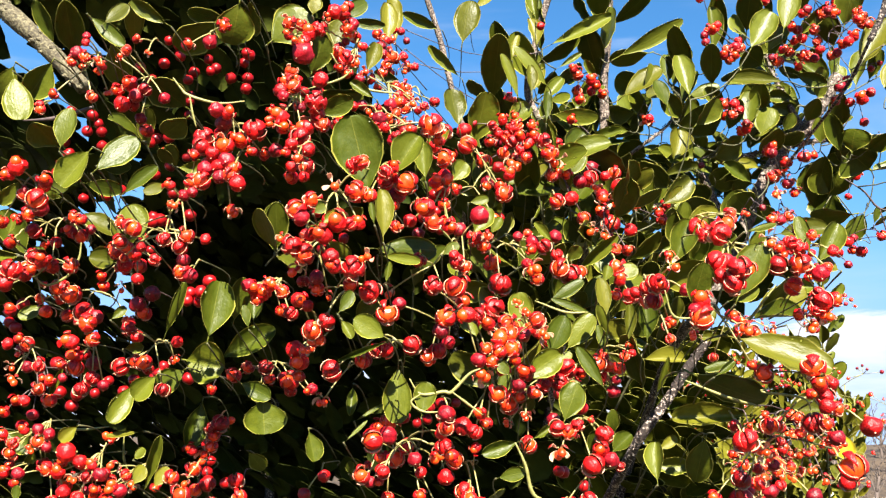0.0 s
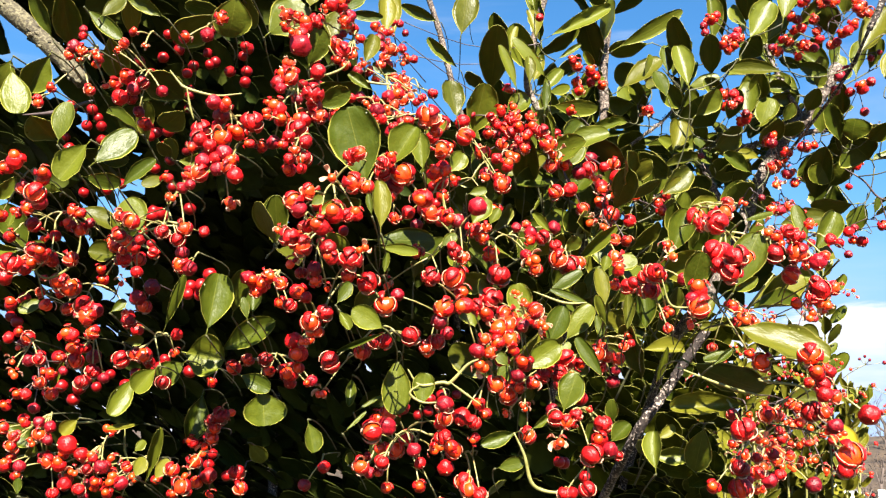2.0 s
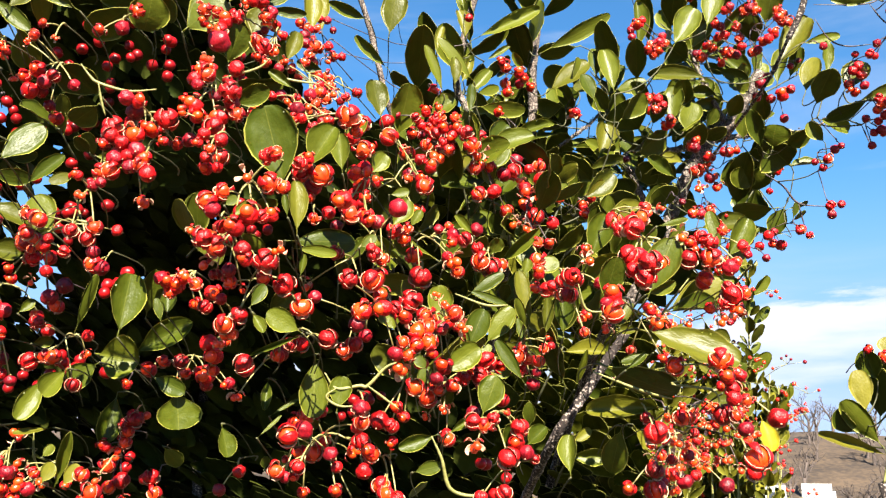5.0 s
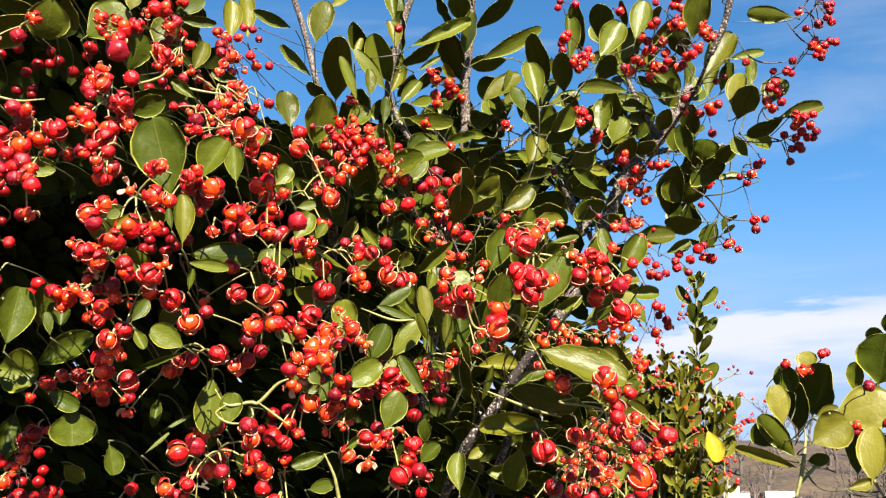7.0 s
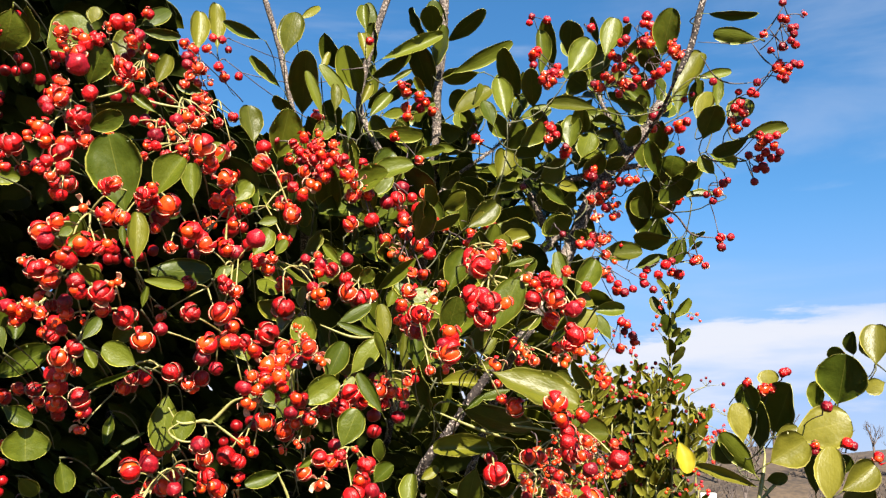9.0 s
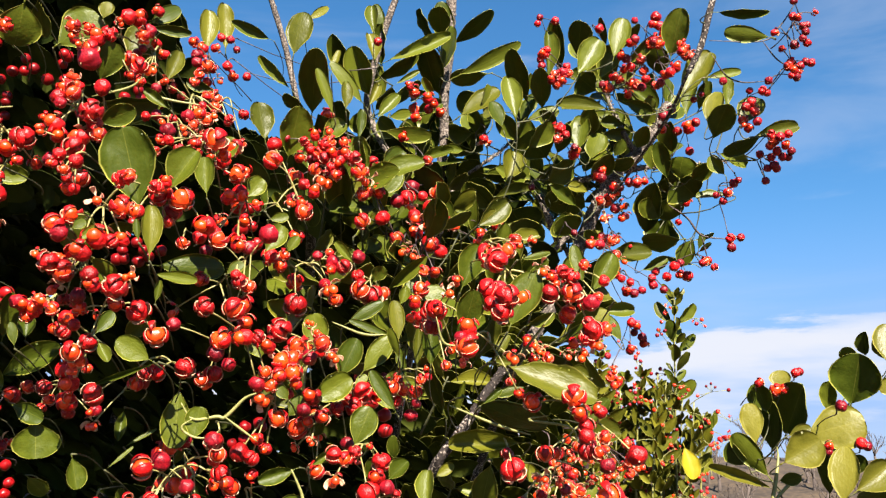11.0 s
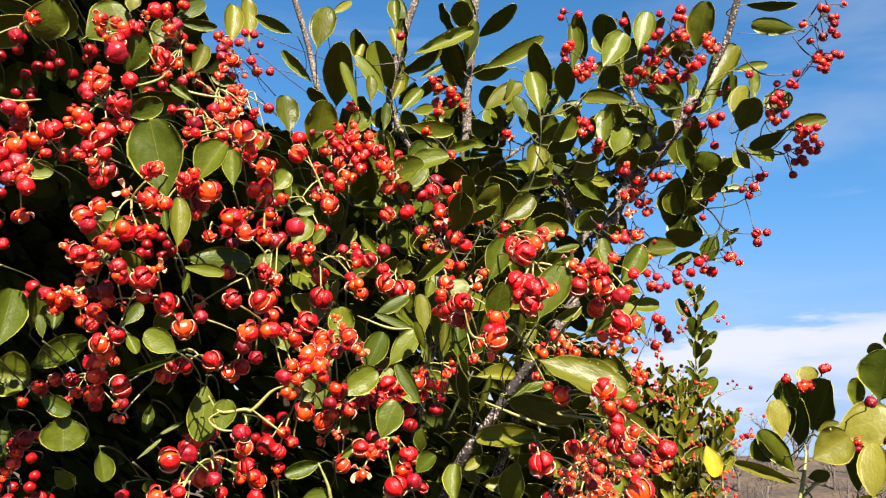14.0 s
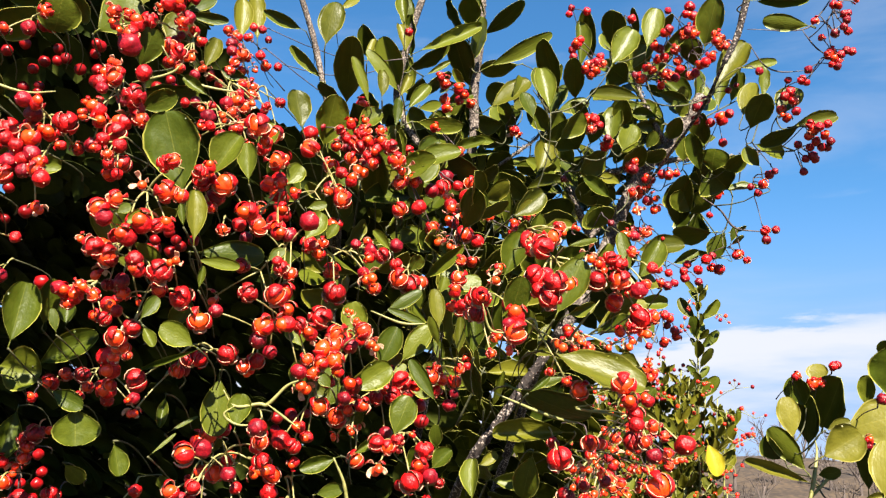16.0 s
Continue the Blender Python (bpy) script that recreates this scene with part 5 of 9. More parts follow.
spray(shrub, (0.4367, 1.2372, 1.9568), [
    (0.4207, 1.1568, 1.9791, 0.0228, -0.0243, 0.0035, 0.0186, -42, "g"),
    (0.4487, 1.1340, 1.9995, 0.0050, -0.0312, 0.0140, 0.0198, 17, "g"),
    (0.3983, 1.1880, 1.9993, -0.0070, -0.0141, 0.0277, 0.0300, 21, "g"),
    (0.3984, 1.1936, 1.9435, -0.0206, -0.0019, 0.0057, 0.0413, -58, "g"),
    (0.4423, 1.2142, 1.9878, -0.0173, 0.0081, 0.0153, 0.0435, -51, "g"),
    (0.4181, 1.1803, 2.0375, -0.0142, -0.0020, 0.0167, 0.0326, -54, "g"),
    (0.4789, 1.1801, 1.9912, -0.0049, -0.0149, 0.0267, 0.0235, -2, "g"),
    (0.4368, 1.2022, 2.0216, -0.0131, 0.0038, -0.0284, 0.0321, -49, "g"),
    (0.4879, 1.1459, 1.9664, -0.0194, -0.0242, 0.0366, 0.0209, -20, "g"),
])
spray(shrub, (0.5247, 1.1522, 1.9079), [
    (0.5226, 1.0564, 1.9392, -0.0153, -0.0021, 0.0208, 0.0169, -41, "g"),
    (0.5454, 1.1063, 1.9336, -0.0376, 0.0030, -0.0039, 0.0163, 54, "g"),
    (0.5060, 1.1138, 1.9559, 0.0145, -0.0325, 0.0072, 0.0197, -16, "g"),
])
spray(shrub, (0.3168, 1.3333, 1.9892), [
    (0.3168, 1.2733, 2.0242, 0.0289, 0.0119, -0.0228, 0.0370, -51, "g"),
])
spray(shrub, (0.5178, 1.2439, 1.9400), [
    (0.4990, 1.1593, 2.0057, -0.0113, -0.0326, 0.0258, 0.0258, -54, "g"),
    (0.5068, 1.1616, 1.9726, 0.0021, -0.0111, 0.0247, 0.0455, -57, "g"),
    (0.5209, 1.1632, 1.9738, 0.0196, -0.0024, 0.0140, 0.0323, -48, "g"),
    (0.5448, 1.1809, 1.9948, -0.0450, 0.0090, -0.0143, 0.0567, -55, "g"),
    (0.4884, 1.1933, 1.9618, -0.0123, 0.0129, -0.0253, 0.0325, 4, "g"),
    (0.5210, 1.2069, 1.9753, -0.0206, 0.0096, 0.0163, 0.0469, -50, "g"),
    (0.5307, 1.1752, 1.9558, -0.0247, -0.0106, 0.0184, 0.0517, -50, "g"),
    (0.5083, 1.2128, 1.9681, -0.0109, -0.0005, 0.0189, 0.0376, -53, "g"),
    (0.5399, 1.2015, 1.9669, -0.0280, -0.0028, 0.0053, 0.0363, -52, "g"),
])
spray(shrub, (0.4973, 1.3220, 1.9326), [
    (0.4568, 1.2452, 1.9787, -0.0253, -0.0012, 0.0061, 0.0424, -57, "g"),
    (0.4850, 1.2399, 1.9268, -0.0038, -0.0648, 0.0438, 0.0351, -44, "g"),
    (0.5180, 1.2671, 1.9891, 0.0153, 0.0010, -0.0295, 0.0462, -54, "g"),
    (0.5295, 1.2959, 1.9756, -0.0294, -0.0055, 0.0305, 0.0596, -57, "g"),
])
spray(shrub, (0.5363, 1.2704, 1.8717), [
    (0.5343, 1.1860, 1.8925, 0.0025, -0.0071, 0.0183, 0.0137, 32, "g"),
    (0.5372, 1.1948, 1.8917, 0.0142, -0.0069, 0.0098, 0.0101, -50, "g"),
    (0.5357, 1.1980, 1.9081, 0.0212, -0.0049, 0.0086, 0.0084, -52, "g"),
    (0.5213, 1.2142, 1.9127, -0.0373, 0.0369, 0.0066, 0.0302, -53, "g"),
    (0.5531, 1.2588, 1.9285, -0.0128, 0.0133, -0.0326, 0.0262, 34, "g"),
])
spray(shrub, (0.4910, 1.3389, 1.8548), [
    (0.4910, 1.2789, 1.8898, 0.0309, -0.0073, 0.0157, 0.0172, -14, "g"),
])
spray(shrub, (0.5595, 1.3889, 1.9117), [
    (0.5411, 1.3213, 1.9770, -0.0057, 0.0187, -0.0345, 0.0638, -55, "g"),
    (0.5780, 1.3365, 1.9164, -0.0371, 0.0008, 0.0113, 0.0116, -57, "g"),
])
# fruit clusters: where the stalk leaves the twig, then each capsule's place, radius and state
cluster(shrub, (-0.1752, 0.6725, 1.8451), (-0.1537, 0.6645, 1.8475), [
    (-0.1743, 0.6471, 1.8467, 0.0028, 'c'),
    (-0.1749, 0.6478, 1.8426, 0.0028, 'c'),
    (-0.1802, 0.6490, 1.8356, 0.0048, 'c'),
    (-0.1752, 0.6497, 1.8331, 0.0036, 's'),
    (-0.1837, 0.6501, 1.8301, 0.0032, 's'),
    (-0.1669, 0.6504, 1.8302, 0.0036, 'o'),
    (-0.1631, 0.6510, 1.8273, 0.0032, 's'),
    (-0.1691, 0.6551, 1.8073, 0.0036, 's'),
    (-0.1950, 0.6545, 1.8090, 0.0036, 's'),
])
cluster(shrub, (-0.2023, 0.6782, 1.8169), (-0.2093, 0.6725, 1.8003), [
    (-0.2033, 0.6566, 1.7993, 0.0032, 's'),
    (-0.2034, 0.6559, 1.8025, 0.0028, 'c'),
])
cluster(shrub, (-0.1366, 0.6714, 1.8566), (-0.1388, 0.6977, 1.8501), [
    (-0.1417, 0.6486, 1.8453, 0.0032, 's'),
    (-0.1338, 0.6501, 1.8360, 0.0024, 'o'),
])
cluster(shrub, (-0.1574, 0.7252, 1.8529), (-0.1999, 0.7208, 1.8375), [
    (-0.1699, 0.6984, 1.8632, 0.0039, 's'),
    (-0.1656, 0.7027, 1.8391, 0.0060, 's'),
    (-0.1756, 0.7035, 1.8352, 0.0047, 's'),
    (-0.1612, 0.7043, 1.8312, 0.0052, 'c'),
    (-0.1552, 0.7034, 1.8351, 0.0047, 'p'),
    (-0.1712, 0.7057, 1.8253, 0.0060, 'c'),
    (-0.1407, 0.7043, 1.8290, 0.0043, 'c'),
])
cluster(shrub, (-0.2271, 0.7043, 1.7698), (-0.2386, 0.6992, 1.7564), [
    (-0.2247, 0.6781, 1.7682, 0.0065, 's'),
    (-0.2313, 0.6809, 1.7633, 0.0049, 's'),
    (-0.2133, 0.6882, 1.7480, 0.0069, 'p'),
    (-0.1984, 0.6672, 1.7545, 0.0055, 's'),
    (-0.2400, 0.6969, 1.7347, 0.0049, 's'),
])
cluster(shrub, (-0.1187, 0.7266, 1.8926), (-0.0908, 0.7112, 1.8660), [
    (-0.1124, 0.7045, 1.8728, 0.0052, 'c'),
    (-0.1272, 0.7008, 1.8686, 0.0048, 's'),
    (-0.1046, 0.7084, 1.8883, 0.0048, 'p'),
])
cluster(shrub, (-0.0360, 0.7299, 1.8947), (-0.0533, 0.7565, 1.8689), [
    (-0.0524, 0.6889, 1.8793, 0.0047, 's'),
    (-0.0491, 0.6946, 1.8715, 0.0034, 'o'),
    (-0.0456, 0.7065, 1.8721, 0.0061, 's'),
    (-0.0451, 0.7064, 1.8646, 0.0082, 'c'),
    (-0.0426, 0.7089, 1.8823, 0.0061, 's'),
    (-0.0489, 0.7080, 1.8877, 0.0044, 's'),
    (-0.0363, 0.7131, 1.8873, 0.0053, 'p'),
    (-0.0320, 0.7191, 1.9006, 0.0036, 'o'),
    (-0.0218, 0.7254, 1.8629, 0.0040, 's'),
])
cluster(shrub, (-0.0149, 0.7615, 1.9054), (-0.0201, 0.7669, 1.8693), [
    (-0.0281, 0.7234, 1.9076, 0.0058, 'c'),
    (-0.0229, 0.7295, 1.9101, 0.0064, 's'),
    (-0.0203, 0.7351, 1.9001, 0.0046, 's'),
    (-0.0193, 0.7379, 1.8970, 0.0041, 'o'),
    (-0.0196, 0.7339, 1.8740, 0.0063, 'p'),
    (-0.0156, 0.7480, 1.8789, 0.0055, 'o'),
    (-0.0177, 0.7614, 1.9073, 0.0047, 's'),
    (-0.0118, 0.7547, 1.8681, 0.0042, 'c'),
    (-0.0177, 0.7313, 1.8614, 0.0045, 's'),
])
cluster(shrub, (-0.0345, 0.8459, 1.9865), (-0.0526, 0.8372, 1.9598), [
    (-0.0362, 0.8239, 1.9705, 0.0052, 's'),
])
cluster(shrub, (0.0053, 0.7990, 1.8842), (0.0169, 0.7706, 1.8639), [
    (-0.0143, 0.7754, 1.9064, 0.0043, 's'),
    (-0.0108, 0.7742, 1.8824, 0.0043, 'o'),
    (-0.0074, 0.7829, 1.8818, 0.0043, 's'),
    (0.0146, 0.7903, 1.8716, 0.0039, 'c'),
    (0.0200, 0.7855, 1.8587, 0.0048, 's'),
    (0.0171, 0.7704, 1.8567, 0.0047, 's'),
    (0.0121, 0.7591, 1.8492, 0.0051, 'c'),
    (0.0344, 0.7988, 1.8657, 0.0034, 'p'),
    (0.0170, 0.7563, 1.8411, 0.0041, 's'),
])
cluster(shrub, (-0.0071, 1.0300, 2.0593), (-0.0347, 1.0055, 2.0409), [
    (-0.0175, 0.9907, 2.0391, 0.0045, 'c'),
    (-0.0122, 1.0113, 2.0483, 0.0046, 'c'),
    (-0.0069, 1.0220, 2.0426, 0.0040, 'c'),
])
cluster(shrub, (-0.0067, 0.8972, 1.9680), (-0.0209, 0.8727, 1.9303), [
    (-0.0127, 0.8937, 1.9755, 0.0051, 's'),
    (-0.0193, 0.8827, 1.9754, 0.0050, 's'),
    (-0.0144, 0.8776, 1.9600, 0.0050, 'c'),
    (-0.0004, 0.8849, 1.9508, 0.0045, 's'),
    (-0.0046, 0.8768, 1.9495, 0.0061, 's'),
    (-0.0116, 0.8707, 1.9492, 0.0049, 'c'),
    (-0.0061, 0.8599, 1.9326, 0.0043, 's'),
    (-0.0087, 0.8553, 1.9232, 0.0043, 's'),
])
cluster(shrub, (-0.0014, 0.9854, 2.0123), (-0.0347, 1.0055, 2.0409), [
    (-0.0159, 0.9591, 2.0104, 0.0049, 's'),
    (-0.0027, 0.9592, 1.9917, 0.0049, 'c'),
    (0.0008, 0.9720, 1.9868, 0.0056, 's'),
])
cluster(shrub, (-0.0039, 1.0807, 2.0461), (-0.0247, 1.1156, 2.0560), [
    (-0.0004, 1.0587, 2.0301, 0.0048, 'c'),
])
cluster(shrub, (0.0218, 0.8539, 1.9091), (-0.0209, 0.8727, 1.9303), [
    (0.0129, 0.8445, 1.9035, 0.0052, 's'),
    (0.0061, 0.8395, 1.9027, 0.0042, 'p'),
    (0.0185, 0.8171, 1.8840, 0.0045, 's'),
    (0.0403, 0.8264, 1.8821, 0.0041, 'p'),
])
cluster(shrub, (0.0018, 0.7574, 1.8470), (0.0169, 0.7706, 1.8639), [
    (0.0105, 0.7128, 1.8177, 0.0055, 'c'),
    (0.0293, 0.7238, 1.8181, 0.0043, 'o'),
    (0.0147, 0.7424, 1.8305, 0.0045, 'o'),
    (-0.0009, 0.7476, 1.8373, 0.0045, 'o'),
    (-0.0121, 0.7374, 1.8382, 0.0036, 'c'),
    (-0.0077, 0.7487, 1.8446, 0.0041, 'c'),
])
cluster(shrub, (0.0433, 0.7139, 1.8142), (-0.0115, 0.7216, 1.8161), [
    (0.0176, 0.6905, 1.8018, 0.0037, 'c'),
    (0.0118, 0.6911, 1.8021, 0.0037, 's'),
    (0.0262, 0.6845, 1.7933, 0.0036, 'p'),
    (0.0363, 0.6865, 1.7990, 0.0037, 's'),
    (0.0496, 0.6798, 1.7986, 0.0076, 'p'),
    (0.0539, 0.6906, 1.7926, 0.0041, 's'),
    (0.0504, 0.7042, 1.7932, 0.0046, 'p'),
    (0.0565, 0.7079, 1.8051, 0.0055, 's'),
])
cluster(shrub, (0.0207, 0.6727, 1.7693), (0.0154, 0.6674, 1.7715), [
    (0.0301, 0.6461, 1.7574, 0.0041, 's'),
    (0.0258, 0.6426, 1.7521, 0.0044, 'p'),
    (0.0274, 0.6585, 1.7553, 0.0046, 's'),
    (0.0237, 0.6559, 1.7506, 0.0049, 'p'),
    (0.0364, 0.6621, 1.7525, 0.0073, 's'),
    (0.0292, 0.6718, 1.7476, 0.0062, 'c'),
    (0.0170, 0.6387, 1.7362, 0.0044, 's'),
    (0.0077, 0.6336, 1.7534, 0.0048, 'p'),
])
cluster(shrub, (-0.0470, 0.7082, 1.8394), (-0.0439, 0.7175, 1.8423), [
    (-0.0501, 0.6972, 1.8469, 0.0051, 'o'),
    (-0.0448, 0.6936, 1.8387, 0.0038, 's'),
    (-0.0516, 0.6897, 1.8348, 0.0054, 's'),
    (-0.0471, 0.6883, 1.8311, 0.0058, 's'),
    (-0.0538, 0.6850, 1.8262, 0.0050, 'c'),
    (-0.0512, 0.6835, 1.8214, 0.0041, 'c'),
    (-0.0565, 0.6771, 1.8083, 0.0036, 's'),
    (-0.0512, 0.6798, 1.8054, 0.0065, 's'),
    (-0.0491, 0.6811, 1.7979, 0.0053, 's'),
])
cluster(shrub, (-0.0338, 0.6944, 1.8091), (-0.0115, 0.7216, 1.8161), [
    (-0.0254, 0.6666, 1.8095, 0.0068, 'p'),
    (-0.0258, 0.6759, 1.8057, 0.0056, 'c'),
    (-0.0274, 0.6799, 1.8014, 0.0040, 's'),
    (-0.0207, 0.6715, 1.7958, 0.0048, 's'),
    (-0.0324, 0.6745, 1.7951, 0.0060, 's'),
    (-0.0355, 0.6738, 1.7868, 0.0068, 'p'),
    (-0.0554, 0.6683, 1.7964, 0.0040, 'o'),
    (-0.0334, 0.6867, 1.7721, 0.0057, 's'),
    (-0.0362, 0.6546, 1.7752, 0.0042, 'c'),
])
cluster(shrub, (-0.0822, 0.6826, 1.7995), (-0.0870, 0.6586, 1.8048), [
    (-0.0872, 0.6572, 1.7994, 0.0051, 'c'),
    (-0.0803, 0.6593, 1.7984, 0.0051, 's'),
    (-0.0755, 0.6641, 1.7828, 0.0047, 's'),
    (-0.0720, 0.6652, 1.7813, 0.0055, 's'),
    (-0.0810, 0.6595, 1.7759, 0.0058, 's'),
    (-0.0634, 0.6655, 1.7885, 0.0071, 'p'),
    (-0.0941, 0.6588, 1.7806, 0.0062, 'p'),
    (-0.0875, 0.6584, 1.7701, 0.0047, 'c'),
    (-0.0949, 0.6574, 1.7743, 0.0054, 'p'),
])
cluster(shrub, (-0.0787, 0.6821, 1.7755), (-0.0472, 0.6778, 1.7734), [
    (-0.0633, 0.6624, 1.7732, 0.0035, 's'),
    (-0.0739, 0.6605, 1.7610, 0.0046, 's'),
    (-0.0785, 0.6601, 1.7658, 0.0058, 'c'),
    (-0.0761, 0.6607, 1.7565, 0.0046, 's'),
    (-0.0837, 0.6602, 1.7620, 0.0046, 'c'),
    (-0.0823, 0.6612, 1.7555, 0.0046, 'c'),
    (-0.0916, 0.6603, 1.7601, 0.0054, 'c'),
    (-0.0942, 0.6615, 1.7529, 0.0058, 's'),
    (-0.0681, 0.6539, 1.7484, 0.0053, 'c'),
])
cluster(shrub, (-0.0269, 0.6724, 1.7832), (-0.0472, 0.6778, 1.7734), [
    (-0.0238, 0.6482, 1.7688, 0.0045, 'c'),
    (-0.0308, 0.6496, 1.7638, 0.0034, 's'),
    (-0.0392, 0.6536, 1.7691, 0.0034, 's'),
])
cluster(shrub, (-0.0429, 0.7206, 1.7925), (-0.0115, 0.7216, 1.8161), [
    (-0.0457, 0.6986, 1.7765, 0.0041, 'c'),
])
cluster(shrub, (-0.1132, 0.6860, 1.7516), (-0.1200, 0.6773, 1.7448), [
    (-0.0983, 0.6578, 1.7698, 0.0043, 's'),
    (-0.0995, 0.6613, 1.7521, 0.0046, 'p'),
    (-0.0992, 0.6622, 1.7455, 0.0035, 'c'),
    (-0.1137, 0.6608, 1.7495, 0.0039, 's'),
    (-0.1111, 0.6626, 1.7362, 0.0039, 'o'),
    (-0.1012, 0.6656, 1.7174, 0.0046, 's'),
    (-0.1157, 0.6664, 1.7150, 0.0046, 'p'),
    (-0.1060, 0.6689, 1.7109, 0.0046, 'p'),
    (-0.1384, 0.6707, 1.7236, 0.0055, 's'),
])
cluster(shrub, (-0.0063, 0.6527, 1.7426), (0.0071, 0.6562, 1.7321), [
    (0.0134, 0.6295, 1.7543, 0.0040, 's'),
    (0.0096, 0.6355, 1.7376, 0.0062, 'p'),
    (-0.0038, 0.6297, 1.7401, 0.0047, 'o'),
    (0.0120, 0.6365, 1.7185, 0.0047, 's'),
    (0.0074, 0.6302, 1.7152, 0.0039, 'p'),
    (0.0001, 0.6281, 1.7162, 0.0068, 's'),
    (-0.0157, 0.6280, 1.7296, 0.0047, 's'),
    (-0.0079, 0.6285, 1.7083, 0.0064, 's'),
    (-0.0216, 0.6303, 1.7195, 0.0054, 'c'),
])
cluster(shrub, (0.0563, 0.7655, 1.7892), (0.0644, 0.7957, 1.7801), [
    (0.0553, 0.7343, 1.7966, 0.0061, 's'),
    (0.0590, 0.7392, 1.8007, 0.0048, 's'),
    (0.0491, 0.7421, 1.7823, 0.0057, 's'),
    (0.0551, 0.7556, 1.7902, 0.0067, 's'),
    (0.0512, 0.7747, 1.7886, 0.0069, 'p'),
    (0.0579, 0.7420, 1.7506, 0.0060, 's'),
    (0.0313, 0.7473, 1.7542, 0.0052, 'c'),
    (0.0452, 0.7242, 1.7512, 0.0051, 'c'),
    (0.0605, 0.7324, 1.7448, 0.0055, 's'),
])
cluster(shrub, (0.0838, 0.8216, 1.8203), (0.0825, 0.8333, 1.7899), [
    (0.0684, 0.8093, 1.8376, 0.0073, 's'),
    (0.0934, 0.8136, 1.8200, 0.0049, 'c'),
    (0.1023, 0.8046, 1.8110, 0.0058, 's'),
    (0.0948, 0.7874, 1.7951, 0.0047, 's'),
    (0.0606, 0.7996, 1.7960, 0.0048, 's'),
    (0.0979, 0.7799, 1.7861, 0.0064, 's'),
    (0.0519, 0.8026, 1.7844, 0.0057, 's'),
])
cluster(shrub, (0.1001, 0.8667, 1.8793), (0.1052, 0.8642, 1.8733), [
    (0.0861, 0.8399, 1.8524, 0.0051, 's'),
    (0.0931, 0.8472, 1.8631, 0.0046, 'p'),
    (0.0883, 0.8431, 1.8680, 0.0041, 'p'),
    (0.1002, 0.8476, 1.8597, 0.0046, 's'),
    (0.0968, 0.8421, 1.8737, 0.0051, 's'),
    (0.1049, 0.8456, 1.8675, 0.0051, 'p'),
    (0.1050, 0.8470, 1.8553, 0.0056, 'p'),
    (0.1097, 0.8459, 1.8702, 0.0046, 's'),
    (0.1120, 0.8444, 1.8594, 0.0051, 's'),
])
cluster(shrub, (0.1124, 0.8640, 1.8637), (0.1052, 0.8642, 1.8733), [
    (0.0813, 0.8577, 1.8416, 0.0062, 's'),
    (0.0980, 0.8503, 1.8464, 0.0051, 's'),
    (0.1074, 0.8446, 1.8342, 0.0081, 'o'),
    (0.1120, 0.8414, 1.8455, 0.0046, 'p'),
    (0.1165, 0.8359, 1.8369, 0.0045, 'p'),
    (0.1189, 0.8372, 1.8499, 0.0051, 's'),
    (0.1236, 0.8372, 1.8564, 0.0056, 's'),
    (0.1303, 0.8310, 1.8499, 0.0060, 'p'),
    (0.1214, 0.8426, 1.8688, 0.0041, 's'),
])
cluster(shrub, (0.0973, 0.9003, 1.9244), (0.1005, 0.9294, 1.9191), [
    (0.1028, 0.8783, 1.9084, 0.0060, 's'),
])
cluster(shrub, (0.1413, 0.8732, 1.8460), (0.1321, 0.8734, 1.8252), [
    (0.1358, 0.8324, 1.8395, 0.0065, 'p'),
    (0.1423, 0.8402, 1.8366, 0.0061, 'o'),
    (0.1380, 0.8476, 1.8254, 0.0051, 's'),
    (0.1428, 0.8503, 1.8289, 0.0046, 's'),
    (0.1508, 0.8625, 1.8360, 0.0047, 's'),
    (0.1509, 0.8644, 1.8331, 0.0052, 's'),
    (0.1551, 0.8610, 1.8102, 0.0067, 'c'),
])
cluster(shrub, (0.1699, 0.9209, 1.8655), (0.1673, 0.9078, 1.8243), [
    (0.1447, 0.8761, 1.8646, 0.0058, 'p'),
    (0.1564, 0.9016, 1.8667, 0.0077, 'p'),
    (0.1666, 0.9072, 1.8419, 0.0066, 'c'),
    (0.1758, 0.9126, 1.8466, 0.0072, 'p'),
    (0.1895, 0.9083, 1.8478, 0.0049, 'c'),
    (0.1795, 0.8878, 1.8298, 0.0048, 'o'),
])
cluster(shrub, (0.1985, 0.9823, 1.8885), (0.1541, 0.9790, 1.8917), [
    (0.1807, 0.9441, 1.8692, 0.0069, 'c'),
    (0.2031, 0.9556, 1.8679, 0.0064, 's'),
    (0.2092, 0.9812, 1.8803, 0.0060, 's'),
])
cluster(shrub, (0.1923, 1.1291, 2.0467), (0.1682, 1.1307, 2.0618), [
    (0.1772, 1.0865, 2.0419, 0.0055, 's'),
    (0.1822, 1.0939, 2.0385, 0.0063, 's'),
    (0.1987, 1.1002, 2.0345, 0.0070, 's'),
    (0.1836, 1.1127, 2.0263, 0.0057, 's'),
    (0.2005, 1.1196, 2.0295, 0.0057, 'c'),
    (0.2067, 1.1154, 2.0347, 0.0057, 's'),
    (0.1851, 1.0959, 2.0080, 0.0062, 's'),
    (0.2150, 1.1324, 2.0319, 0.0065, 's'),
])
cluster(shrub, (0.1795, 1.0739, 1.9676), (0.1713, 1.0914, 1.9936), [
    (0.1713, 1.0475, 1.9628, 0.0059, 's'),
    (0.1989, 1.0562, 1.9404, 0.0052, 'p'),
])
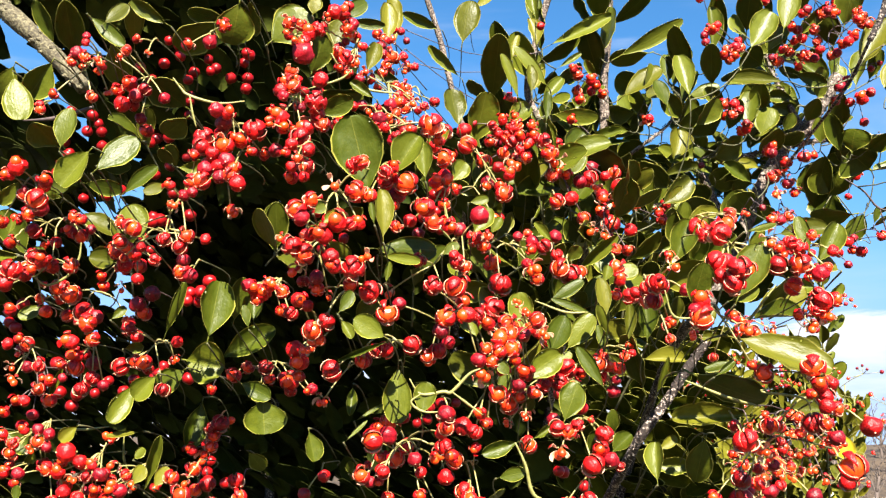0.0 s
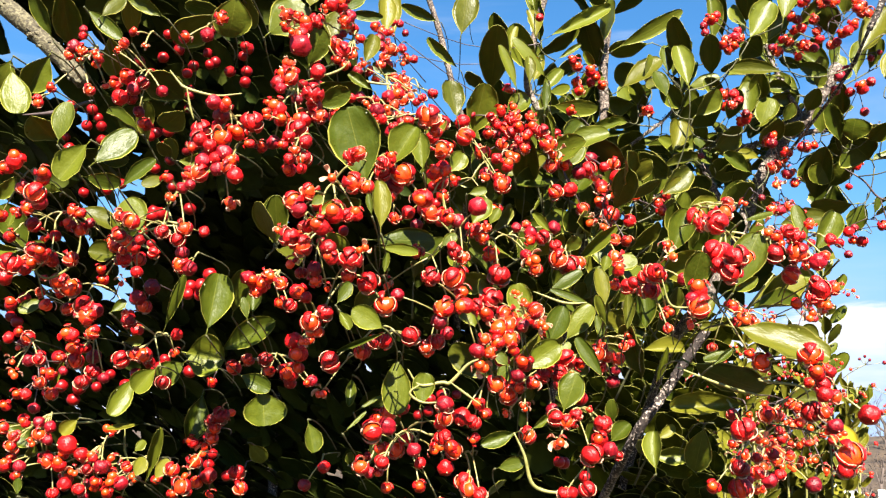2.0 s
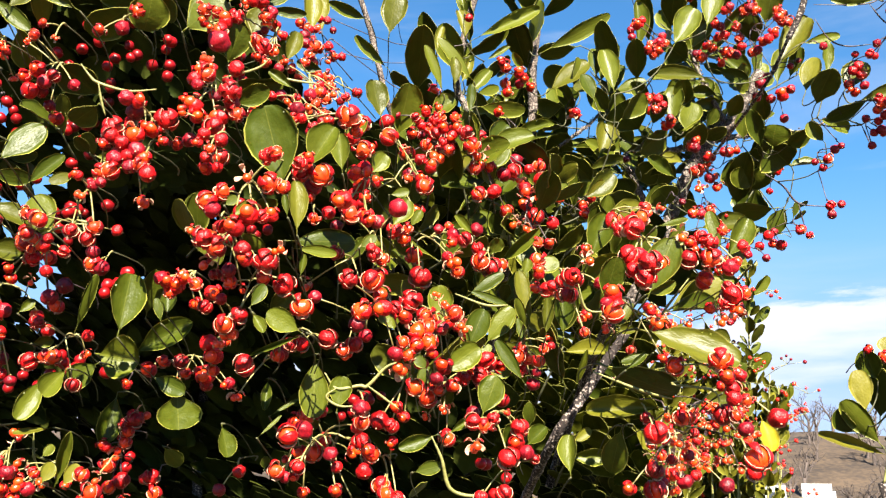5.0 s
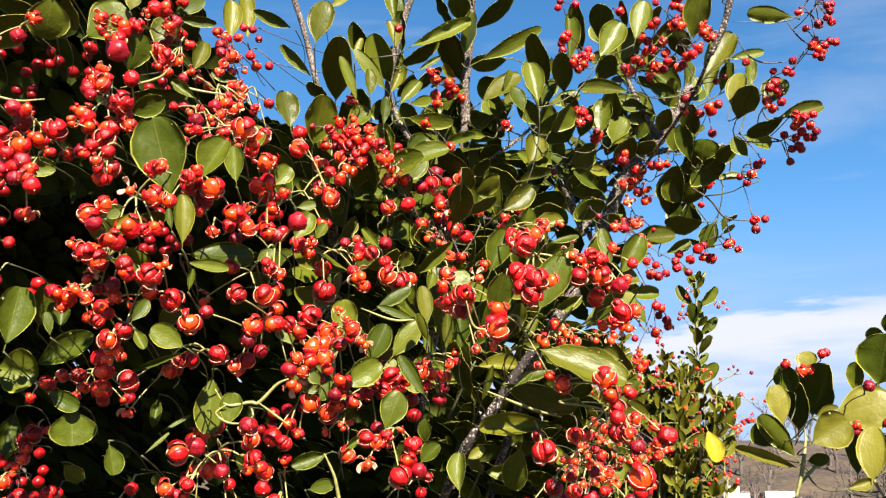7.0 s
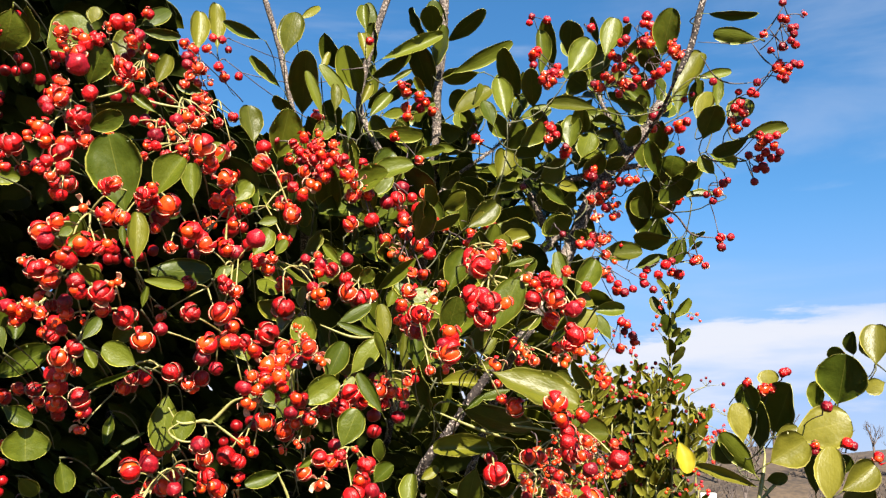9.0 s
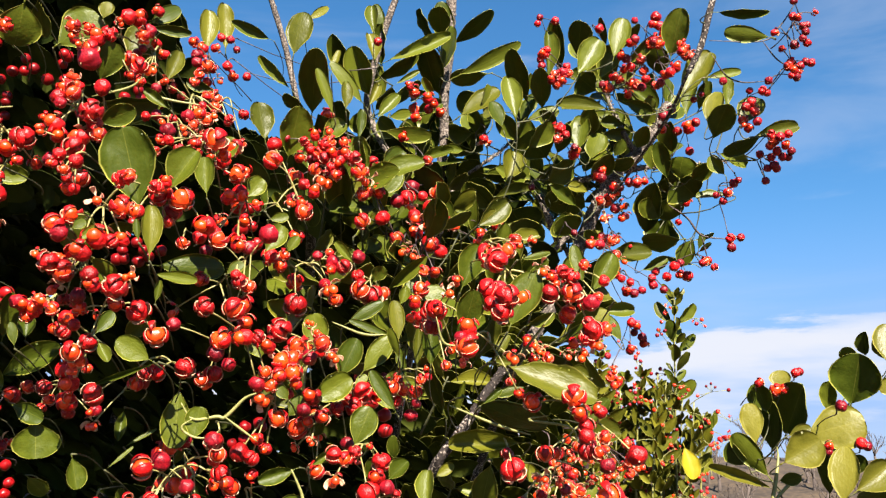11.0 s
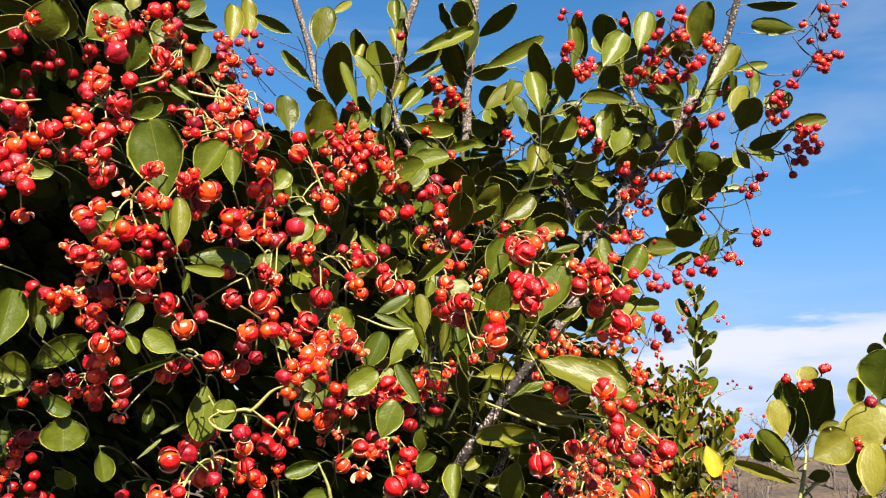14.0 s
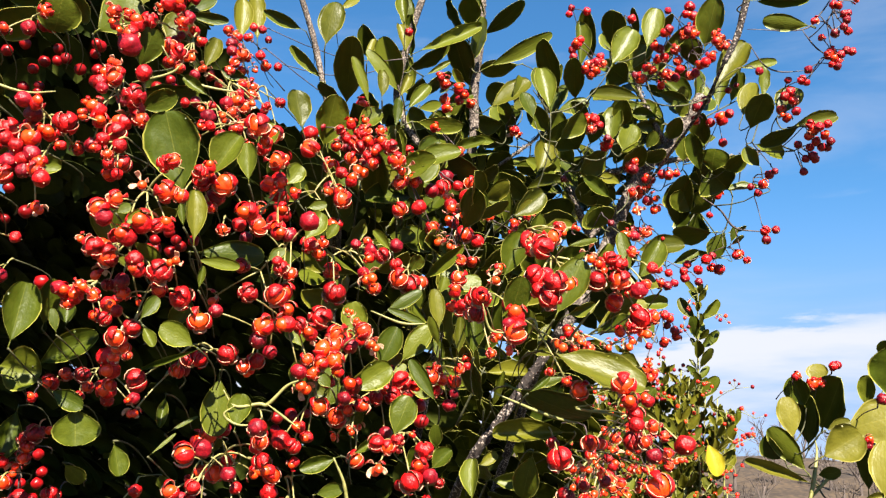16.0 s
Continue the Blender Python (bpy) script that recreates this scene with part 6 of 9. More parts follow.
cluster(shrub, (0.1350, 1.0925, 2.1028), (0.1452, 1.1154, 2.0871), [
    (0.1396, 1.0705, 2.0868, 0.0048, 'c'),
])
cluster(shrub, (0.2656, 1.1834, 2.0263), (0.2648, 1.1874, 2.0287), [
    (0.2674, 1.1570, 2.0102, 0.0066, 'o'),
    (0.2754, 1.1658, 2.0104, 0.0044, 's'),
])
cluster(shrub, (0.3335, 1.0151, 2.0377), (0.3238, 1.0164, 2.0240), [
    (0.3127, 0.9932, 2.0397, 0.0057, 's'),
    (0.3179, 0.9947, 2.0456, 0.0044, 'c'),
    (0.3397, 1.0005, 2.0306, 0.0044, 'c'),
    (0.3336, 0.9898, 2.0185, 0.0050, 'c'),
    (0.3248, 0.9893, 2.0151, 0.0050, 's'),
    (0.3412, 0.9970, 2.0210, 0.0044, 's'),
    (0.3335, 0.9915, 2.0099, 0.0050, 's'),
    (0.3283, 0.9941, 2.0068, 0.0050, 's'),
    (0.3211, 0.9873, 2.0078, 0.0050, 's'),
])
cluster(shrub, (0.4246, 1.0592, 2.0767), (0.4117, 1.0774, 2.0684), [
    (0.4163, 1.0243, 2.0761, 0.0059, 's'),
    (0.4195, 1.0209, 2.0782, 0.0052, 'c'),
    (0.4076, 1.0372, 2.0666, 0.0053, 's'),
    (0.4142, 1.0395, 2.0645, 0.0053, 'c'),
    (0.4262, 1.0233, 2.0555, 0.0052, 's'),
    (0.4207, 1.0468, 2.0582, 0.0053, 'c'),
    (0.4290, 1.0259, 2.0436, 0.0052, 's'),
    (0.4178, 1.0619, 2.0629, 0.0054, 's'),
    (0.4292, 1.0553, 2.0403, 0.0053, 's'),
])
cluster(shrub, (0.4085, 1.0870, 2.0610), (0.3993, 1.0851, 2.0593), [
    (0.4056, 1.0642, 2.0539, 0.0054, 's'),
    (0.4129, 1.0685, 2.0527, 0.0054, 's'),
    (0.4003, 1.0695, 2.0430, 0.0061, 's'),
    (0.3934, 1.0662, 2.0447, 0.0047, 'c'),
    (0.4256, 1.0618, 2.0457, 0.0060, 's'),
    (0.4252, 1.0776, 2.0401, 0.0054, 's'),
    (0.4323, 1.0475, 2.0350, 0.0053, 'c'),
])
cluster(shrub, (0.4427, 1.0255, 2.0542), (0.4704, 1.0180, 2.0604), [
    (0.4309, 1.0254, 2.0335, 0.0051, 'c'),
    (0.4376, 1.0138, 2.0209, 0.0051, 's'),
    (0.4410, 1.0070, 2.0206, 0.0050, 'c'),
    (0.4429, 0.9951, 2.0240, 0.0056, 's'),
    (0.4463, 0.9889, 2.0238, 0.0056, 'c'),
    (0.4548, 0.9947, 2.0332, 0.0062, 's'),
    (0.4394, 1.0001, 2.0634, 0.0051, 's'),
    (0.4345, 1.0017, 2.0664, 0.0057, 'c'),
    (0.4662, 1.0043, 2.0578, 0.0057, 's'),
])
cluster(shrub, (0.4776, 1.0369, 2.0793), (0.4673, 1.0525, 2.0643), [
    (0.4800, 1.0182, 2.0589, 0.0064, 's'),
    (0.4746, 1.0185, 2.0610, 0.0060, 's'),
    (0.4683, 1.0179, 2.0644, 0.0046, 'c'),
    (0.4692, 1.0158, 2.0715, 0.0053, 's'),
    (0.4692, 1.0040, 2.0608, 0.0051, 's'),
])
cluster(shrub, (0.4752, 1.0614, 2.0279), (0.4678, 1.0655, 2.0268), [
    (0.4509, 1.0336, 1.9952, 0.0064, 'c'),
    (0.4639, 1.0457, 2.0088, 0.0052, 'c'),
    (0.4879, 1.0411, 2.0196, 0.0039, 'c'),
    (0.4956, 1.0372, 2.0242, 0.0032, 'c'),
])
cluster(shrub, (0.4616, 1.1104, 2.0201), (0.4731, 1.1298, 1.9936), [
    (0.4663, 1.0884, 2.0041, 0.0061, 's'),
])
cluster(shrub, (0.5086, 1.1327, 2.0266), (0.4972, 1.1524, 2.0086), [
    (0.4946, 1.1218, 2.0173, 0.0056, 'c'),
    (0.5054, 1.1130, 2.0188, 0.0083, 's'),
    (0.5071, 1.0930, 2.0164, 0.0054, 'c'),
    (0.5055, 1.1152, 1.9900, 0.0055, 'c'),
])
cluster(shrub, (0.3328, 1.0270, 1.9720), (0.3124, 1.0196, 1.9829), [
    (0.3347, 1.0117, 1.9648, 0.0056, 'c'),
    (0.3391, 1.0085, 1.9570, 0.0044, 'c'),
    (0.3279, 0.9949, 1.9461, 0.0049, 's'),
])
cluster(shrub, (0.3634, 1.0820, 1.9776), (0.3421, 1.0984, 1.9754), [
    (0.3601, 1.0637, 1.9599, 0.0066, 's'),
    (0.3584, 1.0562, 1.9633, 0.0046, 'c'),
])
cluster(shrub, (0.4128, 1.1383, 1.9500), (0.4004, 1.1638, 1.9430), [
    (0.3994, 1.1085, 1.9585, 0.0055, 's'),
    (0.3957, 1.1122, 1.9534, 0.0063, 's'),
    (0.3991, 1.1096, 1.9501, 0.0061, 'c'),
    (0.4143, 1.1146, 1.9413, 0.0056, 's'),
    (0.3987, 1.1200, 1.9253, 0.0063, 's'),
    (0.4322, 1.1120, 1.9467, 0.0056, 'c'),
    (0.4172, 1.1211, 1.9176, 0.0063, 'c'),
    (0.4060, 1.1249, 1.9061, 0.0056, 's'),
    (0.4254, 1.1235, 1.9072, 0.0056, 's'),
])
cluster(shrub, (0.4426, 1.2035, 1.9731), (0.4593, 1.2153, 1.9781), [
    (0.4392, 1.1787, 1.9651, 0.0051, 'c'),
    (0.4349, 1.1880, 1.9593, 0.0059, 'o'),
    (0.4254, 1.1864, 1.9536, 0.0066, 's'),
    (0.4251, 1.1908, 1.9502, 0.0059, 's'),
    (0.4599, 1.1797, 1.9728, 0.0066, 's'),
    (0.4692, 1.1775, 1.9741, 0.0051, 's'),
    (0.4400, 1.1691, 1.9248, 0.0064, 'o'),
])
cluster(shrub, (-0.2357, 0.7744, 1.7615), (-0.2326, 0.7663, 1.7192), [
    (-0.2140, 0.7446, 1.7539, 0.0044, 's'),
    (-0.2079, 0.7455, 1.7521, 0.0044, 's'),
    (-0.2212, 0.7578, 1.7470, 0.0054, 's'),
    (-0.2134, 0.7606, 1.7435, 0.0050, 's'),
    (-0.2335, 0.7634, 1.7398, 0.0045, 'c'),
    (-0.2278, 0.7501, 1.7182, 0.0062, 's'),
    (-0.2492, 0.7581, 1.7469, 0.0054, 'p'),
    (-0.2482, 0.7447, 1.7558, 0.0053, 's'),
    (-0.2573, 0.7470, 1.7522, 0.0045, 's'),
])
cluster(shrub, (-0.1431, 0.7224, 1.7384), (-0.1620, 0.7413, 1.7225), [
    (-0.1492, 0.6779, 1.7295, 0.0040, 's'),
    (-0.1450, 0.7044, 1.7206, 0.0037, 'c'),
    (-0.1626, 0.7109, 1.7262, 0.0050, 'p'),
    (-0.1166, 0.7083, 1.7132, 0.0049, 'c'),
])
cluster(shrub, (-0.1753, 0.7717, 1.7368), (-0.1906, 0.7678, 1.7162), [
    (-0.1695, 0.7397, 1.7294, 0.0044, 's'),
    (-0.1656, 0.7436, 1.7263, 0.0057, 's'),
    (-0.1787, 0.7429, 1.7273, 0.0052, 's'),
    (-0.1753, 0.7525, 1.7193, 0.0057, 'p'),
    (-0.1511, 0.7477, 1.7233, 0.0044, 'p'),
    (-0.1935, 0.7578, 1.7129, 0.0040, 's'),
    (-0.1932, 0.7640, 1.7067, 0.0045, 's'),
])
cluster(shrub, (-0.1251, 0.7701, 1.7292), (-0.0901, 0.7866, 1.7081), [
    (-0.1310, 0.7481, 1.7144, 0.0061, 's'),
    (-0.1241, 0.7480, 1.7120, 0.0057, 'c'),
])
cluster(shrub, (-0.1938, 0.8739, 1.7288), (-0.1601, 0.8513, 1.6662), [
    (-0.1888, 0.8475, 1.7206, 0.0070, 'c'),
    (-0.2015, 0.8523, 1.7120, 0.0071, 'c'),
    (-0.1975, 0.8560, 1.7057, 0.0061, 's'),
])
cluster(shrub, (-0.2315, 0.7633, 1.7249), (-0.2326, 0.7663, 1.7192), [
    (-0.2422, 0.7220, 1.7076, 0.0072, 'p'),
    (-0.2251, 0.7175, 1.7167, 0.0051, 'p'),
    (-0.2197, 0.7191, 1.7151, 0.0063, 's'),
    (-0.2480, 0.7527, 1.7119, 0.0053, 'c'),
    (-0.2252, 0.7602, 1.7047, 0.0062, 's'),
    (-0.2181, 0.7644, 1.7006, 0.0072, 's'),
    (-0.2629, 0.7530, 1.7059, 0.0066, 'c'),
])
cluster(shrub, (-0.2220, 0.8154, 1.7146), (-0.2598, 0.8100, 1.7036), [
    (-0.2347, 0.7845, 1.7015, 0.0046, 's'),
    (-0.2493, 0.7824, 1.7008, 0.0037, 's'),
    (-0.2348, 0.7993, 1.6914, 0.0047, 's'),
    (-0.2219, 0.7996, 1.6938, 0.0075, 'p'),
    (-0.2126, 0.8015, 1.6913, 0.0056, 'c'),
    (-0.1926, 0.7931, 1.7127, 0.0037, 'o'),
])
cluster(shrub, (-0.2061, 0.7864, 1.6681), (-0.1850, 0.7908, 1.6572), [
    (-0.1938, 0.7448, 1.6760, 0.0065, 's'),
    (-0.1905, 0.7495, 1.6656, 0.0052, 's'),
    (-0.2060, 0.7484, 1.6632, 0.0065, 's'),
    (-0.2102, 0.7691, 1.6564, 0.0062, 's'),
    (-0.2102, 0.7715, 1.6477, 0.0058, 'p'),
    (-0.2204, 0.7702, 1.6502, 0.0044, 's'),
    (-0.1978, 0.7741, 1.6409, 0.0053, 'p'),
    (-0.2059, 0.7758, 1.6328, 0.0053, 'p'),
    (-0.1896, 0.7759, 1.6363, 0.0044, 'c'),
])
cluster(shrub, (-0.1539, 0.7892, 1.6708), (-0.1694, 0.7997, 1.6553), [
    (-0.1649, 0.7498, 1.6733, 0.0052, 'p'),
    (-0.1649, 0.7667, 1.6526, 0.0044, 's'),
    (-0.1590, 0.7677, 1.6520, 0.0057, 's'),
    (-0.1775, 0.7732, 1.6493, 0.0062, 'p'),
    (-0.1353, 0.7665, 1.6674, 0.0044, 'c'),
    (-0.1468, 0.7795, 1.6342, 0.0053, 'p'),
])
cluster(shrub, (-0.2702, 0.7844, 1.7553), (-0.2598, 0.8100, 1.7036), [
    (-0.2676, 0.7624, 1.7393, 0.0055, 's'),
])
cluster(shrub, (-0.2943, 0.8585, 1.7188), (-0.2519, 0.8755, 1.6674), [
    (-0.3002, 0.8365, 1.7028, 0.0060, 's'),
])
cluster(shrub, (-0.3000, 0.9066, 1.6664), (-0.2519, 0.8755, 1.6674), [
    (-0.3025, 0.8760, 1.6817, 0.0057, 'p'),
    (-0.3192, 0.8750, 1.6813, 0.0052, 'c'),
    (-0.3023, 0.8810, 1.6632, 0.0057, 'c'),
    (-0.2831, 0.8852, 1.6520, 0.0052, 's'),
    (-0.2926, 0.8865, 1.6449, 0.0052, 's'),
    (-0.3045, 0.8884, 1.6353, 0.0052, 'c'),
    (-0.3117, 0.8880, 1.6352, 0.0052, 's'),
    (-0.2830, 0.8896, 1.6359, 0.0057, 's'),
    (-0.2972, 0.8919, 1.6240, 0.0052, 'c'),
])
cluster(shrub, (-0.0145, 0.6658, 1.7157), (-0.0319, 0.6497, 1.7139), [
    (-0.0250, 0.6291, 1.7240, 0.0054, 's'),
    (-0.0329, 0.6362, 1.7087, 0.0036, 'o'),
    (-0.0277, 0.6370, 1.7037, 0.0058, 'p'),
    (-0.0211, 0.6422, 1.7000, 0.0062, 'p'),
    (-0.0277, 0.6568, 1.6932, 0.0048, 'o'),
    (-0.0154, 0.6569, 1.6898, 0.0048, 'c'),
    (-0.0033, 0.6345, 1.6970, 0.0050, 'c'),
    (-0.0019, 0.6375, 1.6920, 0.0050, 's'),
    (-0.0248, 0.6643, 1.6890, 0.0038, 'p'),
])
cluster(shrub, (-0.0323, 0.7091, 1.7414), (-0.0574, 0.7427, 1.7395), [
    (-0.0306, 0.6871, 1.7254, 0.0040, 'c'),
])
cluster(shrub, (-0.0018, 0.6877, 1.6899), (0.0012, 0.6782, 1.6872), [
    (0.0148, 0.6470, 1.6999, 0.0047, 'o'),
    (0.0075, 0.6460, 1.6926, 0.0069, 'p'),
    (0.0157, 0.6719, 1.6848, 0.0068, 'p'),
    (-0.0154, 0.6626, 1.6838, 0.0041, 's'),
    (-0.0093, 0.6656, 1.6644, 0.0052, 'p'),
    (0.0262, 0.6764, 1.6716, 0.0064, 's'),
    (-0.0181, 0.6682, 1.6588, 0.0060, 's'),
    (-0.0149, 0.6748, 1.6548, 0.0041, 's'),
    (-0.0191, 0.6787, 1.6547, 0.0049, 's'),
])
cluster(shrub, (-0.0585, 0.7466, 1.7097), (-0.0882, 0.7524, 1.6899), [
    (-0.0715, 0.7252, 1.6981, 0.0058, 's'),
    (-0.0750, 0.7230, 1.6996, 0.0050, 'c'),
    (-0.0656, 0.7275, 1.6948, 0.0054, 's'),
    (-0.0702, 0.7301, 1.6913, 0.0042, 's'),
    (-0.0580, 0.7175, 1.6984, 0.0049, 's'),
    (-0.0594, 0.7147, 1.7005, 0.0033, 's'),
    (-0.0490, 0.7134, 1.6933, 0.0045, 's'),
    (-0.0547, 0.7411, 1.6859, 0.0047, 's'),
    (-0.0458, 0.7289, 1.6815, 0.0046, 'p'),
])
cluster(shrub, (-0.0291, 0.7382, 1.6767), (-0.0591, 0.7481, 1.6734), [
    (-0.0344, 0.7006, 1.6852, 0.0060, 's'),
    (-0.0266, 0.6908, 1.6794, 0.0039, 'c'),
    (-0.0301, 0.7079, 1.6531, 0.0040, 'o'),
    (-0.0415, 0.7310, 1.6575, 0.0066, 'c'),
    (-0.0371, 0.7289, 1.6488, 0.0066, 's'),
    (-0.0392, 0.7379, 1.6405, 0.0041, 's'),
])
cluster(shrub, (0.0651, 0.7378, 1.7367), (0.0755, 0.7915, 1.7245), [
    (0.0498, 0.7160, 1.7438, 0.0062, 's'),
    (0.0671, 0.7360, 1.7447, 0.0055, 'c'),
    (0.0814, 0.7259, 1.7519, 0.0067, 'c'),
    (0.0722, 0.7163, 1.7131, 0.0045, 's'),
    (0.0655, 0.7034, 1.7174, 0.0036, 'c'),
    (0.0673, 0.7074, 1.7139, 0.0048, 'p'),
    (0.0411, 0.7151, 1.7164, 0.0053, 's'),
    (0.0660, 0.7017, 1.6949, 0.0067, 'p'),
    (0.0717, 0.7198, 1.6899, 0.0057, 's'),
])
cluster(shrub, (0.0708, 0.7216, 1.6844), (0.0851, 0.7133, 1.6828), [
    (0.0545, 0.6671, 1.6877, 0.0056, 'p'),
    (0.0612, 0.6905, 1.6731, 0.0062, 's'),
    (0.0587, 0.6943, 1.6658, 0.0058, 'c'),
    (0.0745, 0.6977, 1.6766, 0.0062, 's'),
    (0.0819, 0.7068, 1.6778, 0.0048, 'p'),
    (0.0882, 0.7077, 1.6732, 0.0055, 's'),
    (0.0564, 0.7080, 1.6543, 0.0055, 'p'),
    (0.0873, 0.7109, 1.6571, 0.0039, 's'),
    (0.0826, 0.7134, 1.6501, 0.0055, 'c'),
])
cluster(shrub, (0.0197, 0.7561, 1.7619), (-0.0083, 0.7861, 1.7820), [
    (0.0228, 0.7341, 1.7459, 0.0043, 's'),
])
cluster(shrub, (0.1026, 0.8060, 1.7541), (0.1184, 0.8238, 1.7674), [
    (0.0773, 0.7699, 1.7485, 0.0058, 'p'),
    (0.0864, 0.7753, 1.7514, 0.0041, 's'),
    (0.0835, 0.7791, 1.7446, 0.0045, 's'),
    (0.0963, 0.7826, 1.7163, 0.0081, 'p'),
    (0.1159, 0.7871, 1.7340, 0.0045, 'c'),
    (0.1211, 0.7803, 1.7280, 0.0063, 'o'),
    (0.1195, 0.7942, 1.7470, 0.0046, 's'),
    (0.1238, 0.7961, 1.7246, 0.0050, 's'),
    (0.1288, 0.7919, 1.7486, 0.0055, 'p'),
])
cluster(shrub, (0.0880, 0.8558, 1.7621), (0.0785, 0.8674, 1.7464), [
    (0.0895, 0.8338, 1.7461, 0.0063, 'p'),
])
cluster(shrub, (0.1141, 0.7702, 1.6852), (0.1141, 0.7727, 1.6751), [
    (0.0904, 0.7426, 1.6907, 0.0076, 'p'),
    (0.1118, 0.7408, 1.6722, 0.0054, 'c'),
    (0.1174, 0.7592, 1.6796, 0.0043, 's'),
    (0.1145, 0.7668, 1.6933, 0.0044, 'o'),
    (0.1238, 0.7803, 1.6808, 0.0053, 's'),
    (0.1141, 0.7531, 1.6477, 0.0067, 's'),
    (0.1094, 0.7504, 1.6388, 0.0050, 'c'),
    (0.1026, 0.7194, 1.6681, 0.0056, 's'),
    (0.1065, 0.7213, 1.6516, 0.0040, 's'),
])
cluster(shrub, (0.0920, 0.7441, 1.6507), (0.0961, 0.7503, 1.6383), [
    (0.0963, 0.7164, 1.6656, 0.0060, 's'),
    (0.0953, 0.7147, 1.6560, 0.0048, 'p'),
    (0.1038, 0.7178, 1.6585, 0.0056, 's'),
    (0.0910, 0.7160, 1.6498, 0.0044, 's'),
    (0.0844, 0.7199, 1.6400, 0.0064, 'o'),
    (0.0839, 0.7232, 1.6166, 0.0044, 's'),
    (0.0883, 0.7355, 1.6116, 0.0044, 's'),
    (0.0729, 0.7274, 1.6088, 0.0064, 'c'),
    (0.0803, 0.7279, 1.6053, 0.0048, 'p'),
])
cluster(shrub, (0.1372, 0.8330, 1.8069), (0.1469, 0.8293, 1.7673), [
    (0.1401, 0.8110, 1.7909, 0.0057, 'p'),
])
cluster(shrub, (0.1845, 0.8834, 1.8059), (0.1673, 0.9078, 1.8243), [
    (0.1817, 0.8665, 1.8147, 0.0067, 's'),
    (0.1927, 0.8612, 1.8080, 0.0061, 'o'),
    (0.1953, 0.8605, 1.8203, 0.0067, 'p'),
    (0.2045, 0.8663, 1.7849, 0.0056, 'c'),
    (0.1801, 0.8580, 1.7798, 0.0045, 'o'),
    (0.1754, 0.8791, 1.7861, 0.0057, 'o'),
    (0.1904, 0.8510, 1.7634, 0.0045, 's'),
    (0.1992, 0.8488, 1.7619, 0.0050, 's'),
])
cluster(shrub, (0.2121, 0.9547, 1.8371), (0.2309, 0.9810, 1.8480), [
    (0.2087, 0.9072, 1.8235, 0.0065, 'p'),
    (0.2209, 0.9389, 1.8303, 0.0056, 'o'),
    (0.2435, 0.9330, 1.8144, 0.0056, 's'),
    (0.1988, 0.9518, 1.8162, 0.0080, 'p'),
])
cluster(shrub, (0.1496, 0.8328, 1.7532), (0.1456, 0.8379, 1.7535), [
    (0.1392, 0.8038, 1.7453, 0.0047, 'p'),
    (0.1414, 0.8048, 1.7345, 0.0070, 's'),
    (0.1505, 0.8132, 1.7322, 0.0075, 'p'),
    (0.1582, 0.8215, 1.7367, 0.0052, 's'),
])
cluster(shrub, (0.1857, 0.8521, 1.7597), (0.2291, 0.8553, 1.7663), [
    (0.1874, 0.8301, 1.7437, 0.0062, 's'),
])
cluster(shrub, (0.1822, 0.7856, 1.7253), (0.1955, 0.8113, 1.7282), [
    (0.1814, 0.7643, 1.7174, 0.0052, 's'),
    (0.1805, 0.7807, 1.7096, 0.0044, 's'),
    (0.1856, 0.7457, 1.7009, 0.0055, 'p'),
])
cluster(shrub, (0.1872, 0.6981, 1.7032), (0.2049, 0.6969, 1.7004), [
    (0.1874, 0.6843, 1.6925, 0.0049, 'p'),
    (0.1905, 0.6835, 1.6840, 0.0053, 'p'),
    (0.1907, 0.6683, 1.6912, 0.0063, 'p'),
    (0.1925, 0.6633, 1.6900, 0.0044, 's'),
    (0.1969, 0.6483, 1.6984, 0.0043, 'o'),
    (0.1984, 0.6752, 1.6589, 0.0029, 's'),
    (0.1841, 0.7096, 1.6953, 0.0044, 'c'),
])
cluster(shrub, (0.2461, 1.0096, 1.8550), (0.2402, 0.9871, 1.8529), [
    (0.2499, 0.9876, 1.8390, 0.0059, 's'),
])
cluster(shrub, (0.1773, 0.9430, 1.8225), (0.1868, 0.9687, 1.8094), [
    (0.1749, 0.9210, 1.8065, 0.0049, 'o'),
])
cluster(shrub, (0.2247, 0.7178, 1.7490), (0.2235, 0.7183, 1.7138), [
    (0.2270, 0.7189, 1.7415, 0.0070, 's'),
    (0.2061, 0.7153, 1.7219, 0.0044, 'o'),
    (0.2239, 0.6829, 1.7272, 0.0054, 'p'),
    (0.2428, 0.6935, 1.7445, 0.0039, 's'),
    (0.2343, 0.6685, 1.7299, 0.0049, 's'),
])
cluster(shrub, (0.2320, 0.6622, 1.7150), (0.2270, 0.6588, 1.7041), [
    (0.2253, 0.6535, 1.7192, 0.0069, 'p'),
    (0.2196, 0.6391, 1.6972, 0.0063, 'p'),
    (0.2408, 0.6510, 1.6961, 0.0050, 's'),
    (0.2208, 0.6337, 1.6878, 0.0045, 'p'),
    (0.2283, 0.6240, 1.6900, 0.0065, 'p'),
    (0.2258, 0.6274, 1.6817, 0.0058, 'p'),
    (0.2516, 0.6424, 1.7126, 0.0043, 'o'),
    (0.2566, 0.6465, 1.6985, 0.0057, 'p'),
    (0.2575, 0.6440, 1.7080, 0.0036, 's'),
])
